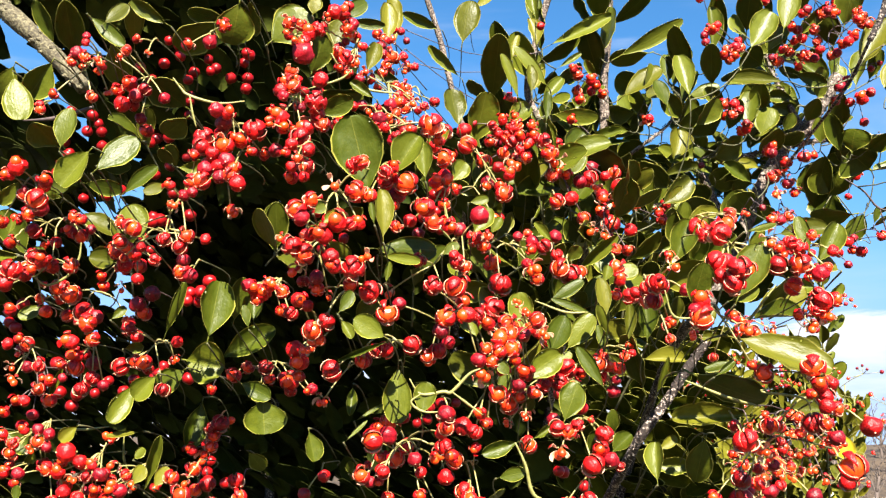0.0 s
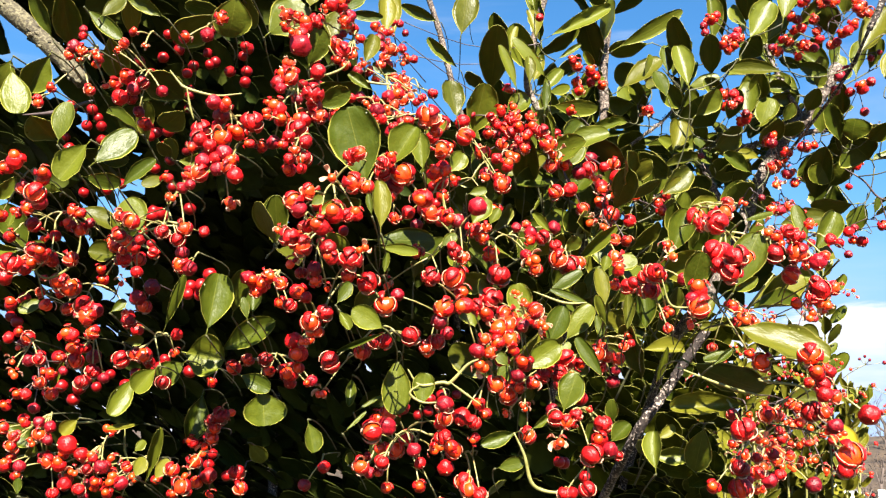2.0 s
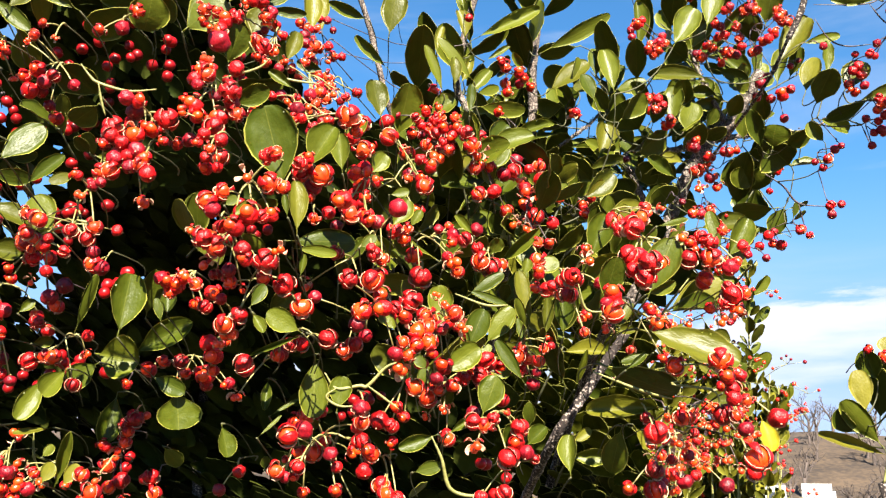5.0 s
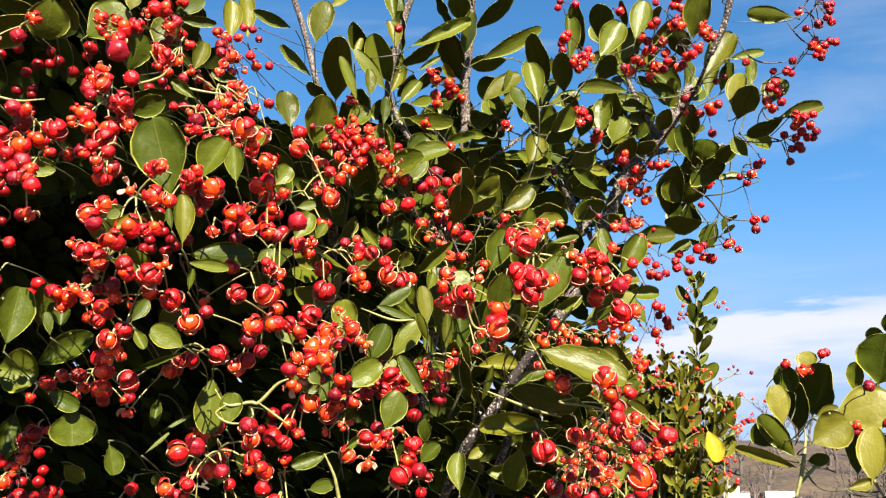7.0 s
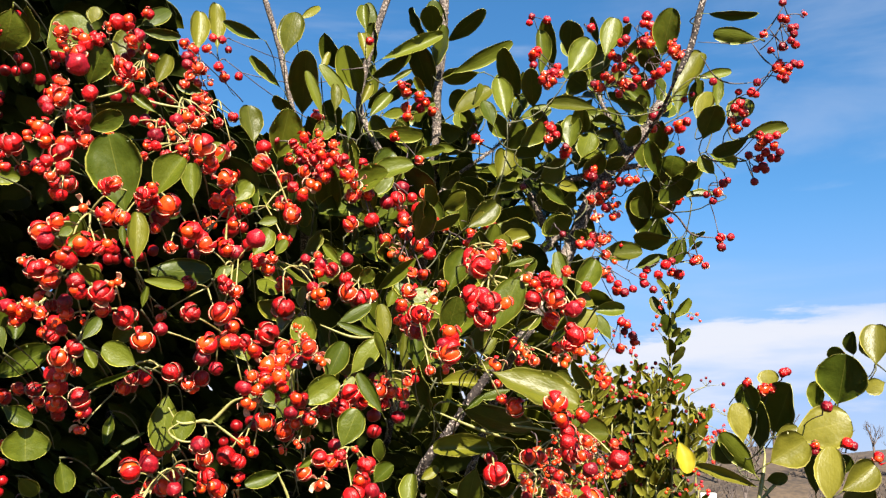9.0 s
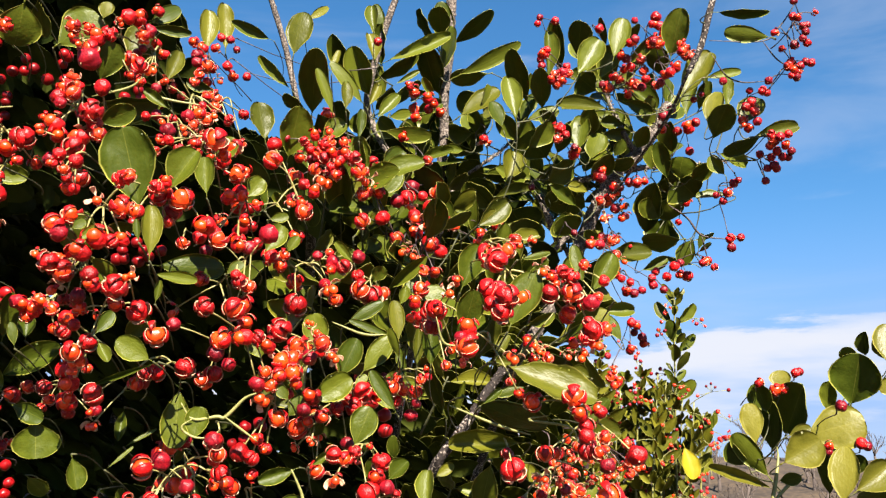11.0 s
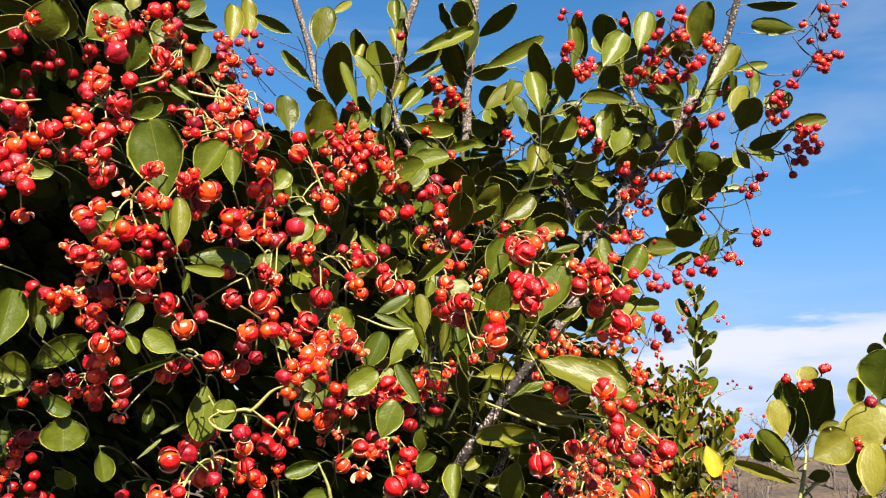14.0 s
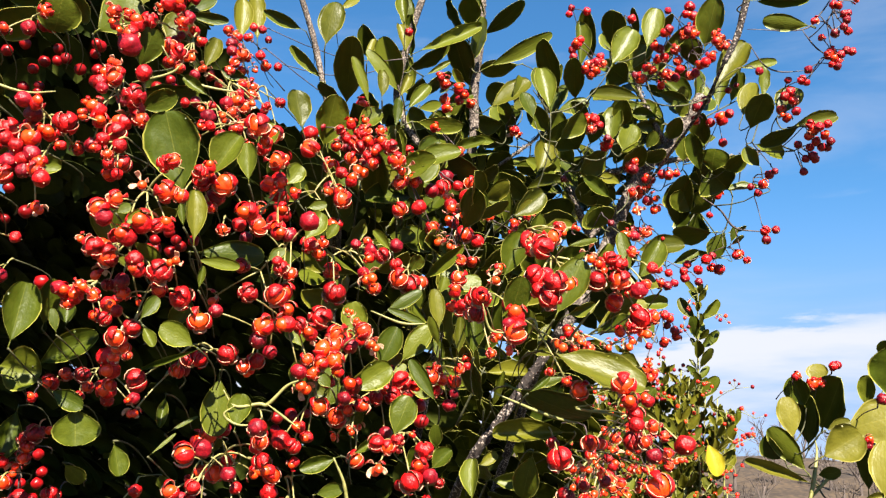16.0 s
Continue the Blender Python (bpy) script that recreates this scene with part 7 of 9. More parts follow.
cluster(shrub, (0.2206, 0.6527, 1.6754), (0.2210, 0.6547, 1.6539), [
    (0.2071, 0.6251, 1.6719, 0.0061, 's'),
    (0.2029, 0.6239, 1.6662, 0.0040, 'c'),
    (0.2064, 0.6240, 1.6618, 0.0061, 's'),
    (0.2334, 0.6348, 1.6576, 0.0044, 'o'),
    (0.2382, 0.6457, 1.6396, 0.0031, 's'),
])
cluster(shrub, (0.2715, 1.1003, 1.8938), (0.2518, 1.1140, 1.8877), [
    (0.2741, 1.0783, 1.8778, 0.0059, 's'),
])
cluster(shrub, (0.5390, 1.2618, 1.9737), (0.5324, 1.2664, 1.9725), [
    (0.5311, 1.2478, 1.9465, 0.0046, 'c'),
    (0.5377, 1.2318, 1.9689, 0.0063, 's'),
])
cluster(shrub, (0.4568, 1.2497, 1.9738), (0.4374, 1.2320, 1.9693), [
    (0.4531, 1.2277, 1.9578, 0.0076, 'o'),
])
cluster(shrub, (0.4141, 1.1448, 1.9020), (0.4004, 1.1638, 1.9430), [
    (0.4018, 1.1087, 1.9017, 0.0061, 'o'),
    (0.4179, 1.1310, 1.8820, 0.0063, 'o'),
    (0.4365, 1.1286, 1.8742, 0.0054, 's'),
])
cluster(shrub, (0.3759, 1.0332, 1.8498), (0.3667, 1.0633, 1.8765), [
    (0.3596, 0.9951, 1.8363, 0.0053, 's'),
    (0.3706, 1.0048, 1.8383, 0.0054, 'c'),
    (0.3895, 1.0148, 1.8310, 0.0048, 's'),
    (0.3996, 1.0302, 1.8298, 0.0049, 'o'),
])
cluster(shrub, (0.4016, 1.0786, 1.8750), (0.3647, 1.0851, 1.8792), [
    (0.3956, 1.0566, 1.8590, 0.0051, 's'),
])
cluster(shrub, (0.2724, 0.6686, 1.7182), (0.2641, 0.6774, 1.6941), [
    (0.2762, 0.6431, 1.7158, 0.0032, 's'),
    (0.2687, 0.6446, 1.7083, 0.0046, 'p'),
    (0.2631, 0.6435, 1.7113, 0.0039, 'p'),
    (0.2615, 0.6455, 1.7034, 0.0036, 'o'),
    (0.2697, 0.6473, 1.6988, 0.0060, 'p'),
    (0.2813, 0.6492, 1.6943, 0.0053, 'c'),
    (0.2852, 0.6485, 1.6976, 0.0032, 's'),
    (0.2884, 0.6461, 1.7072, 0.0036, 'c'),
    (0.2797, 0.6521, 1.6832, 0.0036, 'p'),
])
cluster(shrub, (0.3651, 0.8996, 1.7834), (0.3398, 0.8954, 1.7606), [
    (0.3662, 0.8776, 1.7674, 0.0036, 'c'),
])
cluster(shrub, (0.2876, 0.6769, 1.6894), (0.2641, 0.6774, 1.6941), [
    (0.2831, 0.6536, 1.6785, 0.0064, 'p'),
    (0.2782, 0.6546, 1.6736, 0.0039, 'p'),
    (0.2848, 0.6560, 1.6699, 0.0046, 'o'),
    (0.2906, 0.6535, 1.6802, 0.0039, 's'),
    (0.2766, 0.6568, 1.6650, 0.0043, 'o'),
])
cluster(shrub, (0.3712, 0.9490, 1.7995), (0.3457, 0.9124, 1.7477), [
    (0.3716, 0.9270, 1.7835, 0.0038, 'c'),
])
cluster(shrub, (0.5235, 1.2417, 1.8915), (0.5375, 1.2279, 1.8624), [
    (0.5079, 1.2002, 1.8737, 0.0065, 'c'),
    (0.5186, 1.2097, 1.8814, 0.0051, 'c'),
    (0.5313, 1.2242, 1.8687, 0.0066, 'p'),
    (0.5099, 1.2388, 1.8709, 0.0062, 'c'),
    (0.5281, 1.2415, 1.8750, 0.0060, 's'),
    (0.5497, 1.2038, 1.8831, 0.0060, 's'),
])
cluster(shrub, (0.4369, 1.0516, 1.8167), (0.3858, 1.0449, 1.7770), [
    (0.4412, 1.0296, 1.8007, 0.0042, 'c'),
])
cluster(shrub, (0.5231, 1.1631, 1.8794), (0.5358, 1.1655, 1.8907), [
    (0.5232, 1.1411, 1.8634, 0.0055, 's'),
])
cluster(shrub, (0.3195, 0.9225, 1.8327), (0.2819, 0.9356, 1.7767), [
    (0.3238, 0.9005, 1.8167, 0.0032, 'c'),
])
cluster(shrub, (0.3216, 1.1131, 1.9440), (0.3288, 1.1113, 1.9364), [
    (0.3162, 1.0911, 1.9280, 0.0040, 'c'),
])
cluster(shrub, (-0.2506, 0.7855, 1.6652), (-0.2436, 0.8027, 1.6220), [
    (-0.2410, 0.7443, 1.6640, 0.0039, 's'),
    (-0.2367, 0.7698, 1.6479, 0.0044, 'p'),
    (-0.2572, 0.7686, 1.6474, 0.0035, 'o'),
    (-0.2550, 0.7714, 1.6375, 0.0044, 'o'),
])
cluster(shrub, (-0.3174, 0.9119, 1.6417), (-0.2519, 0.8755, 1.6674), [
    (-0.3211, 0.8899, 1.6257, 0.0052, 's'),
])
cluster(shrub, (-0.2392, 0.8052, 1.6125), (-0.2436, 0.8027, 1.6220), [
    (-0.2466, 0.7810, 1.6041, 0.0044, 's'),
    (-0.2363, 0.7815, 1.6043, 0.0044, 'c'),
    (-0.2362, 0.7839, 1.5956, 0.0049, 's'),
    (-0.2281, 0.7828, 1.6014, 0.0044, 'c'),
    (-0.2301, 0.7853, 1.5918, 0.0040, 'c'),
    (-0.2423, 0.7849, 1.5904, 0.0040, 'o'),
    (-0.2546, 0.7832, 1.5940, 0.0044, 's'),
    (-0.2566, 0.7849, 1.5872, 0.0040, 's'),
    (-0.2629, 0.7811, 1.5998, 0.0044, 's'),
])
cluster(shrub, (-0.1982, 0.8055, 1.5895), (-0.2090, 0.8121, 1.5981), [
    (-0.2120, 0.7788, 1.5886, 0.0074, 'c'),
    (-0.2019, 0.7812, 1.5822, 0.0052, 'c'),
    (-0.1938, 0.7823, 1.5804, 0.0044, 's'),
    (-0.1977, 0.7843, 1.5714, 0.0039, 'p'),
    (-0.2077, 0.7840, 1.5699, 0.0044, 'o'),
    (-0.2179, 0.7820, 1.5748, 0.0057, 's'),
    (-0.1877, 0.7845, 1.5735, 0.0057, 'c'),
    (-0.1915, 0.7869, 1.5629, 0.0044, 's'),
    (-0.2035, 0.7875, 1.5575, 0.0048, 'p'),
])
cluster(shrub, (-0.2356, 0.8046, 1.5835), (-0.2508, 0.8129, 1.5856), [
    (-0.2259, 0.7809, 1.5765, 0.0052, 's'),
    (-0.2137, 0.7858, 1.5612, 0.0052, 'c'),
    (-0.2216, 0.7870, 1.5544, 0.0044, 'p'),
    (-0.2460, 0.7804, 1.5729, 0.0048, 'c'),
    (-0.2487, 0.7820, 1.5662, 0.0039, 's'),
    (-0.2560, 0.7794, 1.5739, 0.0044, 's'),
])
cluster(shrub, (-0.1573, 0.8102, 1.5821), (-0.1693, 0.8157, 1.5648), [
    (-0.1777, 0.7837, 1.5797, 0.0044, 'o'),
    (-0.1696, 0.7857, 1.5740, 0.0039, 'p'),
    (-0.1795, 0.7870, 1.5659, 0.0052, 'o'),
    (-0.1734, 0.7882, 1.5629, 0.0052, 'c'),
    (-0.1654, 0.7879, 1.5663, 0.0044, 'o'),
    (-0.1834, 0.7893, 1.5561, 0.0048, 's'),
    (-0.1373, 0.7883, 1.5728, 0.0053, 'p'),
    (-0.1358, 0.7924, 1.5564, 0.0048, 's'),
    (-0.1302, 0.7916, 1.5612, 0.0061, 's'),
])
cluster(shrub, (-0.1375, 0.8683, 1.6090), (-0.1185, 0.8644, 1.5960), [
    (-0.1430, 0.8447, 1.5960, 0.0053, 's'),
    (-0.1341, 0.8466, 1.5911, 0.0057, 'o'),
    (-0.1277, 0.8455, 1.5985, 0.0048, 's'),
    (-0.1257, 0.8438, 1.6063, 0.0048, 'p'),
    (-0.1279, 0.8419, 1.6126, 0.0048, 'p'),
    (-0.1214, 0.8419, 1.6158, 0.0067, 'p'),
    (-0.1405, 0.8485, 1.5811, 0.0057, 's'),
    (-0.1293, 0.8517, 1.5707, 0.0067, 'c'),
    (-0.1389, 0.8524, 1.5653, 0.0048, 's'),
])
cluster(shrub, (-0.1500, 0.9117, 1.6637), (-0.1374, 0.8931, 1.6226), [
    (-0.1452, 0.8897, 1.6477, 0.0046, 's'),
])
cluster(shrub, (-0.1231, 0.8114, 1.5871), (-0.1552, 0.8178, 1.5607), [
    (-0.1272, 0.7894, 1.5711, 0.0039, 'o'),
])
cluster(shrub, (-0.0762, 0.8300, 1.6638), (-0.0852, 0.8344, 1.6638), [
    (-0.1098, 0.8295, 1.6520, 0.0067, 's'),
    (-0.0974, 0.8228, 1.6578, 0.0047, 'p'),
    (-0.0866, 0.8248, 1.6430, 0.0038, 's'),
    (-0.0782, 0.8141, 1.6482, 0.0042, 's'),
    (-0.0784, 0.8001, 1.6548, 0.0055, 'p'),
    (-0.0627, 0.7951, 1.6467, 0.0041, 'p'),
    (-0.0562, 0.7915, 1.6372, 0.0049, 'c'),
    (-0.0555, 0.7865, 1.6428, 0.0071, 's'),
])
cluster(shrub, (0.0189, 0.7176, 1.6655), (0.0281, 0.7195, 1.6488), [
    (-0.0075, 0.6805, 1.6366, 0.0064, 'p'),
    (0.0177, 0.6955, 1.6517, 0.0046, 'p'),
    (0.0233, 0.6990, 1.6531, 0.0054, 'p'),
    (0.0407, 0.6981, 1.6561, 0.0062, 'p'),
    (0.0494, 0.7049, 1.6501, 0.0039, 's'),
])
cluster(shrub, (-0.0064, 0.7584, 1.6541), (-0.0290, 0.7430, 1.6225), [
    (-0.0217, 0.7323, 1.6230, 0.0049, 'o'),
    (0.0043, 0.7405, 1.6531, 0.0058, 'c'),
])
cluster(shrub, (0.0343, 0.7534, 1.6009), (0.0418, 0.7437, 1.5895), [
    (0.0144, 0.7251, 1.5980, 0.0071, 'p'),
    (0.0215, 0.7279, 1.5786, 0.0047, 'p'),
    (0.0073, 0.7302, 1.5759, 0.0052, 's'),
    (0.0185, 0.7368, 1.5727, 0.0036, 's'),
    (0.0420, 0.7298, 1.5873, 0.0048, 'c'),
    (0.0459, 0.7360, 1.5644, 0.0048, 's'),
    (0.0604, 0.7401, 1.5956, 0.0057, 'p'),
    (0.0676, 0.7411, 1.5877, 0.0056, 's'),
    (0.0600, 0.7157, 1.6039, 0.0051, 's'),
])
cluster(shrub, (0.0195, 0.7994, 1.6147), (0.0001, 0.7818, 1.6049), [
    (0.0197, 0.7727, 1.6144, 0.0064, 's'),
    (0.0299, 0.7686, 1.6181, 0.0051, 'c'),
    (0.0316, 0.7790, 1.5975, 0.0047, 'p'),
    (0.0236, 0.7820, 1.5897, 0.0065, 's'),
    (0.0039, 0.7847, 1.5738, 0.0034, 's'),
])
cluster(shrub, (0.0592, 0.7142, 1.6260), (0.0609, 0.7075, 1.6160), [
    (0.0628, 0.7096, 1.6060, 0.0050, 's'),
    (0.0640, 0.6844, 1.6117, 0.0056, 'p'),
    (0.0641, 0.6827, 1.6122, 0.0052, 'c'),
])
cluster(shrub, (-0.0289, 0.7953, 1.5863), (-0.0174, 0.7726, 1.5880), [
    (-0.0228, 0.7643, 1.5764, 0.0046, 'c'),
    (-0.0393, 0.7822, 1.5643, 0.0047, 'c'),
])
cluster(shrub, (-0.1054, 0.8759, 1.5834), (-0.1126, 0.8648, 1.5923), [
    (-0.1074, 0.8526, 1.5733, 0.0062, 'p'),
    (-0.1049, 0.8553, 1.5615, 0.0057, 's'),
])
cluster(shrub, (0.1271, 0.8091, 1.6506), (0.1128, 0.8191, 1.6540), [
    (0.1204, 0.7674, 1.6364, 0.0055, 's'),
    (0.1107, 0.7737, 1.6339, 0.0039, 's'),
    (0.1029, 0.7795, 1.6292, 0.0065, 's'),
    (0.1144, 0.7643, 1.6192, 0.0038, 'o'),
    (0.1171, 0.7869, 1.6016, 0.0060, 's'),
    (0.1286, 0.7971, 1.6451, 0.0053, 'p'),
    (0.1417, 0.8033, 1.6478, 0.0063, 'p'),
    (0.1492, 0.7986, 1.6448, 0.0053, 's'),
    (0.1357, 0.8131, 1.6536, 0.0046, 'p'),
])
cluster(shrub, (0.1719, 0.8235, 1.6763), (0.1800, 0.8208, 1.6668), [
    (0.1458, 0.8065, 1.6592, 0.0077, 'p'),
    (0.1713, 0.8008, 1.6521, 0.0045, 'p'),
    (0.1673, 0.7890, 1.6602, 0.0057, 's'),
    (0.1711, 0.7924, 1.6666, 0.0040, 's'),
    (0.1757, 0.7948, 1.6600, 0.0053, 's'),
    (0.1880, 0.8004, 1.6681, 0.0036, 's'),
    (0.1936, 0.8014, 1.6709, 0.0032, 'c'),
    (0.1824, 0.8268, 1.6455, 0.0055, 'c'),
])
cluster(shrub, (0.0739, 0.7582, 1.5875), (0.1053, 0.7586, 1.5921), [
    (0.0811, 0.7343, 1.5956, 0.0040, 's'),
    (0.0742, 0.7446, 1.5677, 0.0060, 'p'),
    (0.0779, 0.7339, 1.5626, 0.0051, 's'),
    (0.0853, 0.7322, 1.5599, 0.0047, 'p'),
])
cluster(shrub, (0.0536, 0.8182, 1.5945), (0.0394, 0.8083, 1.5560), [
    (0.0591, 0.7962, 1.5785, 0.0061, 'c'),
])
cluster(shrub, (0.1501, 0.7337, 1.6161), (0.1372, 0.7305, 1.5888), [
    (0.1325, 0.7133, 1.6076, 0.0054, 'p'),
    (0.1395, 0.7122, 1.6052, 0.0046, 'p'),
    (0.1456, 0.7130, 1.6096, 0.0042, 'p'),
    (0.1547, 0.7182, 1.6138, 0.0023, 's'),
    (0.1624, 0.7122, 1.6039, 0.0058, 'p'),
    (0.1601, 0.7090, 1.5949, 0.0053, 's'),
    (0.1549, 0.7106, 1.5852, 0.0068, 'p'),
    (0.1337, 0.7065, 1.5915, 0.0057, 'o'),
    (0.1661, 0.7107, 1.5889, 0.0053, 'c'),
])
cluster(shrub, (0.1513, 0.7416, 1.5863), (0.1405, 0.7324, 1.5665), [
    (0.1719, 0.7154, 1.5851, 0.0031, 'p'),
    (0.1526, 0.7198, 1.5642, 0.0054, 'p'),
    (0.1381, 0.7236, 1.5618, 0.0042, 'p'),
])
cluster(shrub, (0.1928, 0.8649, 1.6723), (0.1765, 0.8620, 1.6503), [
    (0.1868, 0.8429, 1.6563, 0.0043, 'c'),
])
cluster(shrub, (0.2666, 0.6530, 1.6412), (0.2697, 0.6602, 1.6233), [
    (0.2659, 0.6283, 1.6364, 0.0063, 'p'),
    (0.2695, 0.6295, 1.6274, 0.0050, 's'),
    (0.2736, 0.6343, 1.6210, 0.0047, 'p'),
    (0.2730, 0.6318, 1.6158, 0.0046, 'c'),
])
cluster(shrub, (0.2901, 0.7172, 1.6307), (0.2583, 0.7300, 1.6266), [
    (0.2899, 0.6722, 1.6344, 0.0047, 's'),
    (0.2921, 0.6703, 1.6190, 0.0039, 's'),
    (0.3120, 0.6753, 1.6094, 0.0064, 'c'),
    (0.2994, 0.6959, 1.6042, 0.0052, 'c'),
    (0.2956, 0.7008, 1.6124, 0.0041, 's'),
    (0.2922, 0.7128, 1.6141, 0.0069, 'p'),
    (0.2634, 0.7095, 1.6115, 0.0053, 'p'),
    (0.2730, 0.7247, 1.6130, 0.0039, 's'),
])
cluster(shrub, (0.2890, 0.6773, 1.5968), (0.2746, 0.6630, 1.6141), [
    (0.2866, 0.6401, 1.5841, 0.0073, 's'),
    (0.2947, 0.6706, 1.5775, 0.0052, 'p'),
])
cluster(shrub, (0.2353, 0.7006, 1.6198), (0.2503, 0.7102, 1.6164), [
    (0.2377, 0.6682, 1.5984, 0.0070, 'p'),
    (0.2369, 0.6890, 1.6092, 0.0037, 'p'),
])
cluster(shrub, (0.2788, 0.7934, 1.6056), (0.3025, 0.8002, 1.6075), [
    (0.2658, 0.7345, 1.5975, 0.0047, 'o'),
    (0.2569, 0.7603, 1.5805, 0.0061, 'p'),
    (0.2705, 0.7681, 1.5884, 0.0037, 'p'),
    (0.2610, 0.7771, 1.5680, 0.0075, 'p'),
    (0.2681, 0.7839, 1.5739, 0.0038, 'c'),
    (0.2884, 0.7739, 1.6068, 0.0033, 'p'),
    (0.2863, 0.7887, 1.5993, 0.0038, 'o'),
    (0.2783, 0.7998, 1.5795, 0.0056, 's'),
    (0.2892, 0.7559, 1.6123, 0.0033, 'o'),
])
cluster(shrub, (0.2973, 0.8454, 1.5997), (0.3047, 0.8334, 1.5767), [
    (0.3026, 0.8402, 1.5964, 0.0059, 's'),
    (0.2981, 0.8412, 1.5757, 0.0064, 'c'),
    (0.2889, 0.8206, 1.5839, 0.0049, 'o'),
    (0.3010, 0.8113, 1.6049, 0.0044, 's'),
    (0.2829, 0.8121, 1.5689, 0.0044, 'o'),
    (0.3217, 0.8152, 1.5726, 0.0061, 'c'),
])
cluster(shrub, (0.3167, 0.9084, 1.6164), (0.3092, 0.9264, 1.5876), [
    (0.3153, 0.8787, 1.5920, 0.0043, 's'),
    (0.3184, 0.8829, 1.5968, 0.0049, 'o'),
    (0.3265, 0.8780, 1.5873, 0.0044, 'o'),
    (0.3169, 0.8793, 1.5812, 0.0043, 'p'),
    (0.3190, 0.8975, 1.6075, 0.0045, 's'),
    (0.3137, 0.9049, 1.5989, 0.0050, 'o'),
    (0.2948, 0.8984, 1.5966, 0.0045, 's'),
    (0.3258, 0.8718, 1.6177, 0.0044, 'o'),
    (0.3073, 0.8859, 1.6261, 0.0040, 'o'),
])
cluster(shrub, (0.5284, 0.8755, 2.0207), (0.5287, 0.8821, 2.0070), [
    (0.5249, 0.8636, 2.0374, 0.0039, 'c'),
    (0.5190, 0.8561, 2.0165, 0.0039, 'c'),
    (0.5222, 0.8530, 2.0138, 0.0039, 's'),
    (0.5277, 0.8481, 2.0040, 0.0033, 'c'),
    (0.5230, 0.8473, 2.0022, 0.0038, 'c'),
    (0.5256, 0.8484, 1.9972, 0.0038, 'c'),
    (0.5240, 0.8514, 1.9920, 0.0038, 'c'),
    (0.5296, 0.8553, 1.9899, 0.0039, 'c'),
    (0.5188, 0.8582, 1.9891, 0.0044, 'c'),
])
cluster(shrub, (0.5256, 0.8935, 1.9842), (0.5259, 0.8890, 1.9830), [
    (0.5161, 0.8674, 1.9728, 0.0044, 's'),
    (0.5215, 0.8684, 1.9691, 0.0044, 's'),
    (0.5194, 0.8703, 1.9648, 0.0033, 'c'),
    (0.5245, 0.8704, 1.9629, 0.0039, 'c'),
    (0.5269, 0.8666, 1.9730, 0.0039, 'c'),
    (0.5309, 0.8645, 1.9761, 0.0039, 'c'),
    (0.5361, 0.8644, 1.9752, 0.0039, 'c'),
    (0.5011, 0.8778, 1.9624, 0.0039, 'c'),
    (0.5058, 0.8932, 1.9574, 0.0034, 'c'),
])
cluster(shrub, (0.4964, 0.9284, 1.9610), (0.4881, 0.9193, 1.9469), [
    (0.4968, 0.9116, 1.9684, 0.0035, 'c'),
    (0.5017, 0.8934, 1.9596, 0.0040, 'p'),
    (0.4930, 0.9003, 1.9509, 0.0046, 'c'),
    (0.4882, 0.9024, 1.9470, 0.0046, 'c'),
    (0.4959, 0.9022, 1.9433, 0.0046, 's'),
    (0.4997, 0.9065, 1.9345, 0.0046, 'c'),
    (0.4904, 0.9170, 1.9403, 0.0046, 's'),
    (0.4896, 0.9117, 1.9316, 0.0040, 'o'),
    (0.4936, 0.9126, 1.9299, 0.0046, 's'),
])
cluster(shrub, (0.5177, 0.9350, 1.9318), (0.5195, 0.9612, 1.9185), [
    (0.5165, 0.9107, 1.9188, 0.0046, 's'),
    (0.5144, 0.9113, 1.9246, 0.0040, 'p'),
    (0.5196, 0.9050, 1.9194, 0.0046, 'c'),
    (0.5161, 0.9197, 1.9167, 0.0046, 's'),
    (0.5261, 0.9090, 1.9129, 0.0046, 's'),
    (0.5219, 0.9189, 1.9109, 0.0046, 'c'),
    (0.5280, 0.9052, 1.9228, 0.0040, 'c'),
    (0.5338, 0.9148, 1.9099, 0.0040, 'c'),
    (0.5284, 0.9221, 1.9068, 0.0046, 'c'),
])
cluster(shrub, (0.5230, 0.9573, 1.9198), (0.5195, 0.9612, 1.9185), [
    (0.5206, 0.9296, 1.9093, 0.0041, 'c'),
    (0.5248, 0.9345, 1.9027, 0.0047, 'c'),
    (0.5278, 0.9356, 1.8998, 0.0041, 'c'),
    (0.5200, 0.9392, 1.9014, 0.0041, 'c'),
    (0.5138, 0.9393, 1.9156, 0.0041, 'c'),
    (0.5210, 0.9477, 1.8918, 0.0041, 'c'),
    (0.5333, 0.9210, 1.9060, 0.0040, 'c'),
])
cluster(shrub, (0.4943, 1.0016, 2.0279), (0.4851, 0.9974, 2.0237), [
    (0.4983, 0.9796, 2.0119, 0.0044, 'c'),
])
cluster(shrub, (0.5199, 1.0676, 1.9299), (0.5009, 1.0645, 1.9194), [
    (0.5185, 1.0223, 1.9165, 0.0051, 'c'),
    (0.5198, 1.0434, 1.9138, 0.0052, 's'),
    (0.5163, 1.0491, 1.9060, 0.0046, 'c'),
    (0.5159, 1.0675, 1.9193, 0.0040, 'c'),
])
cluster(shrub, (0.5178, 1.0158, 1.9251), (0.5009, 1.0645, 1.9194), [
    (0.5126, 0.9938, 1.9091, 0.0037, 'c'),
])
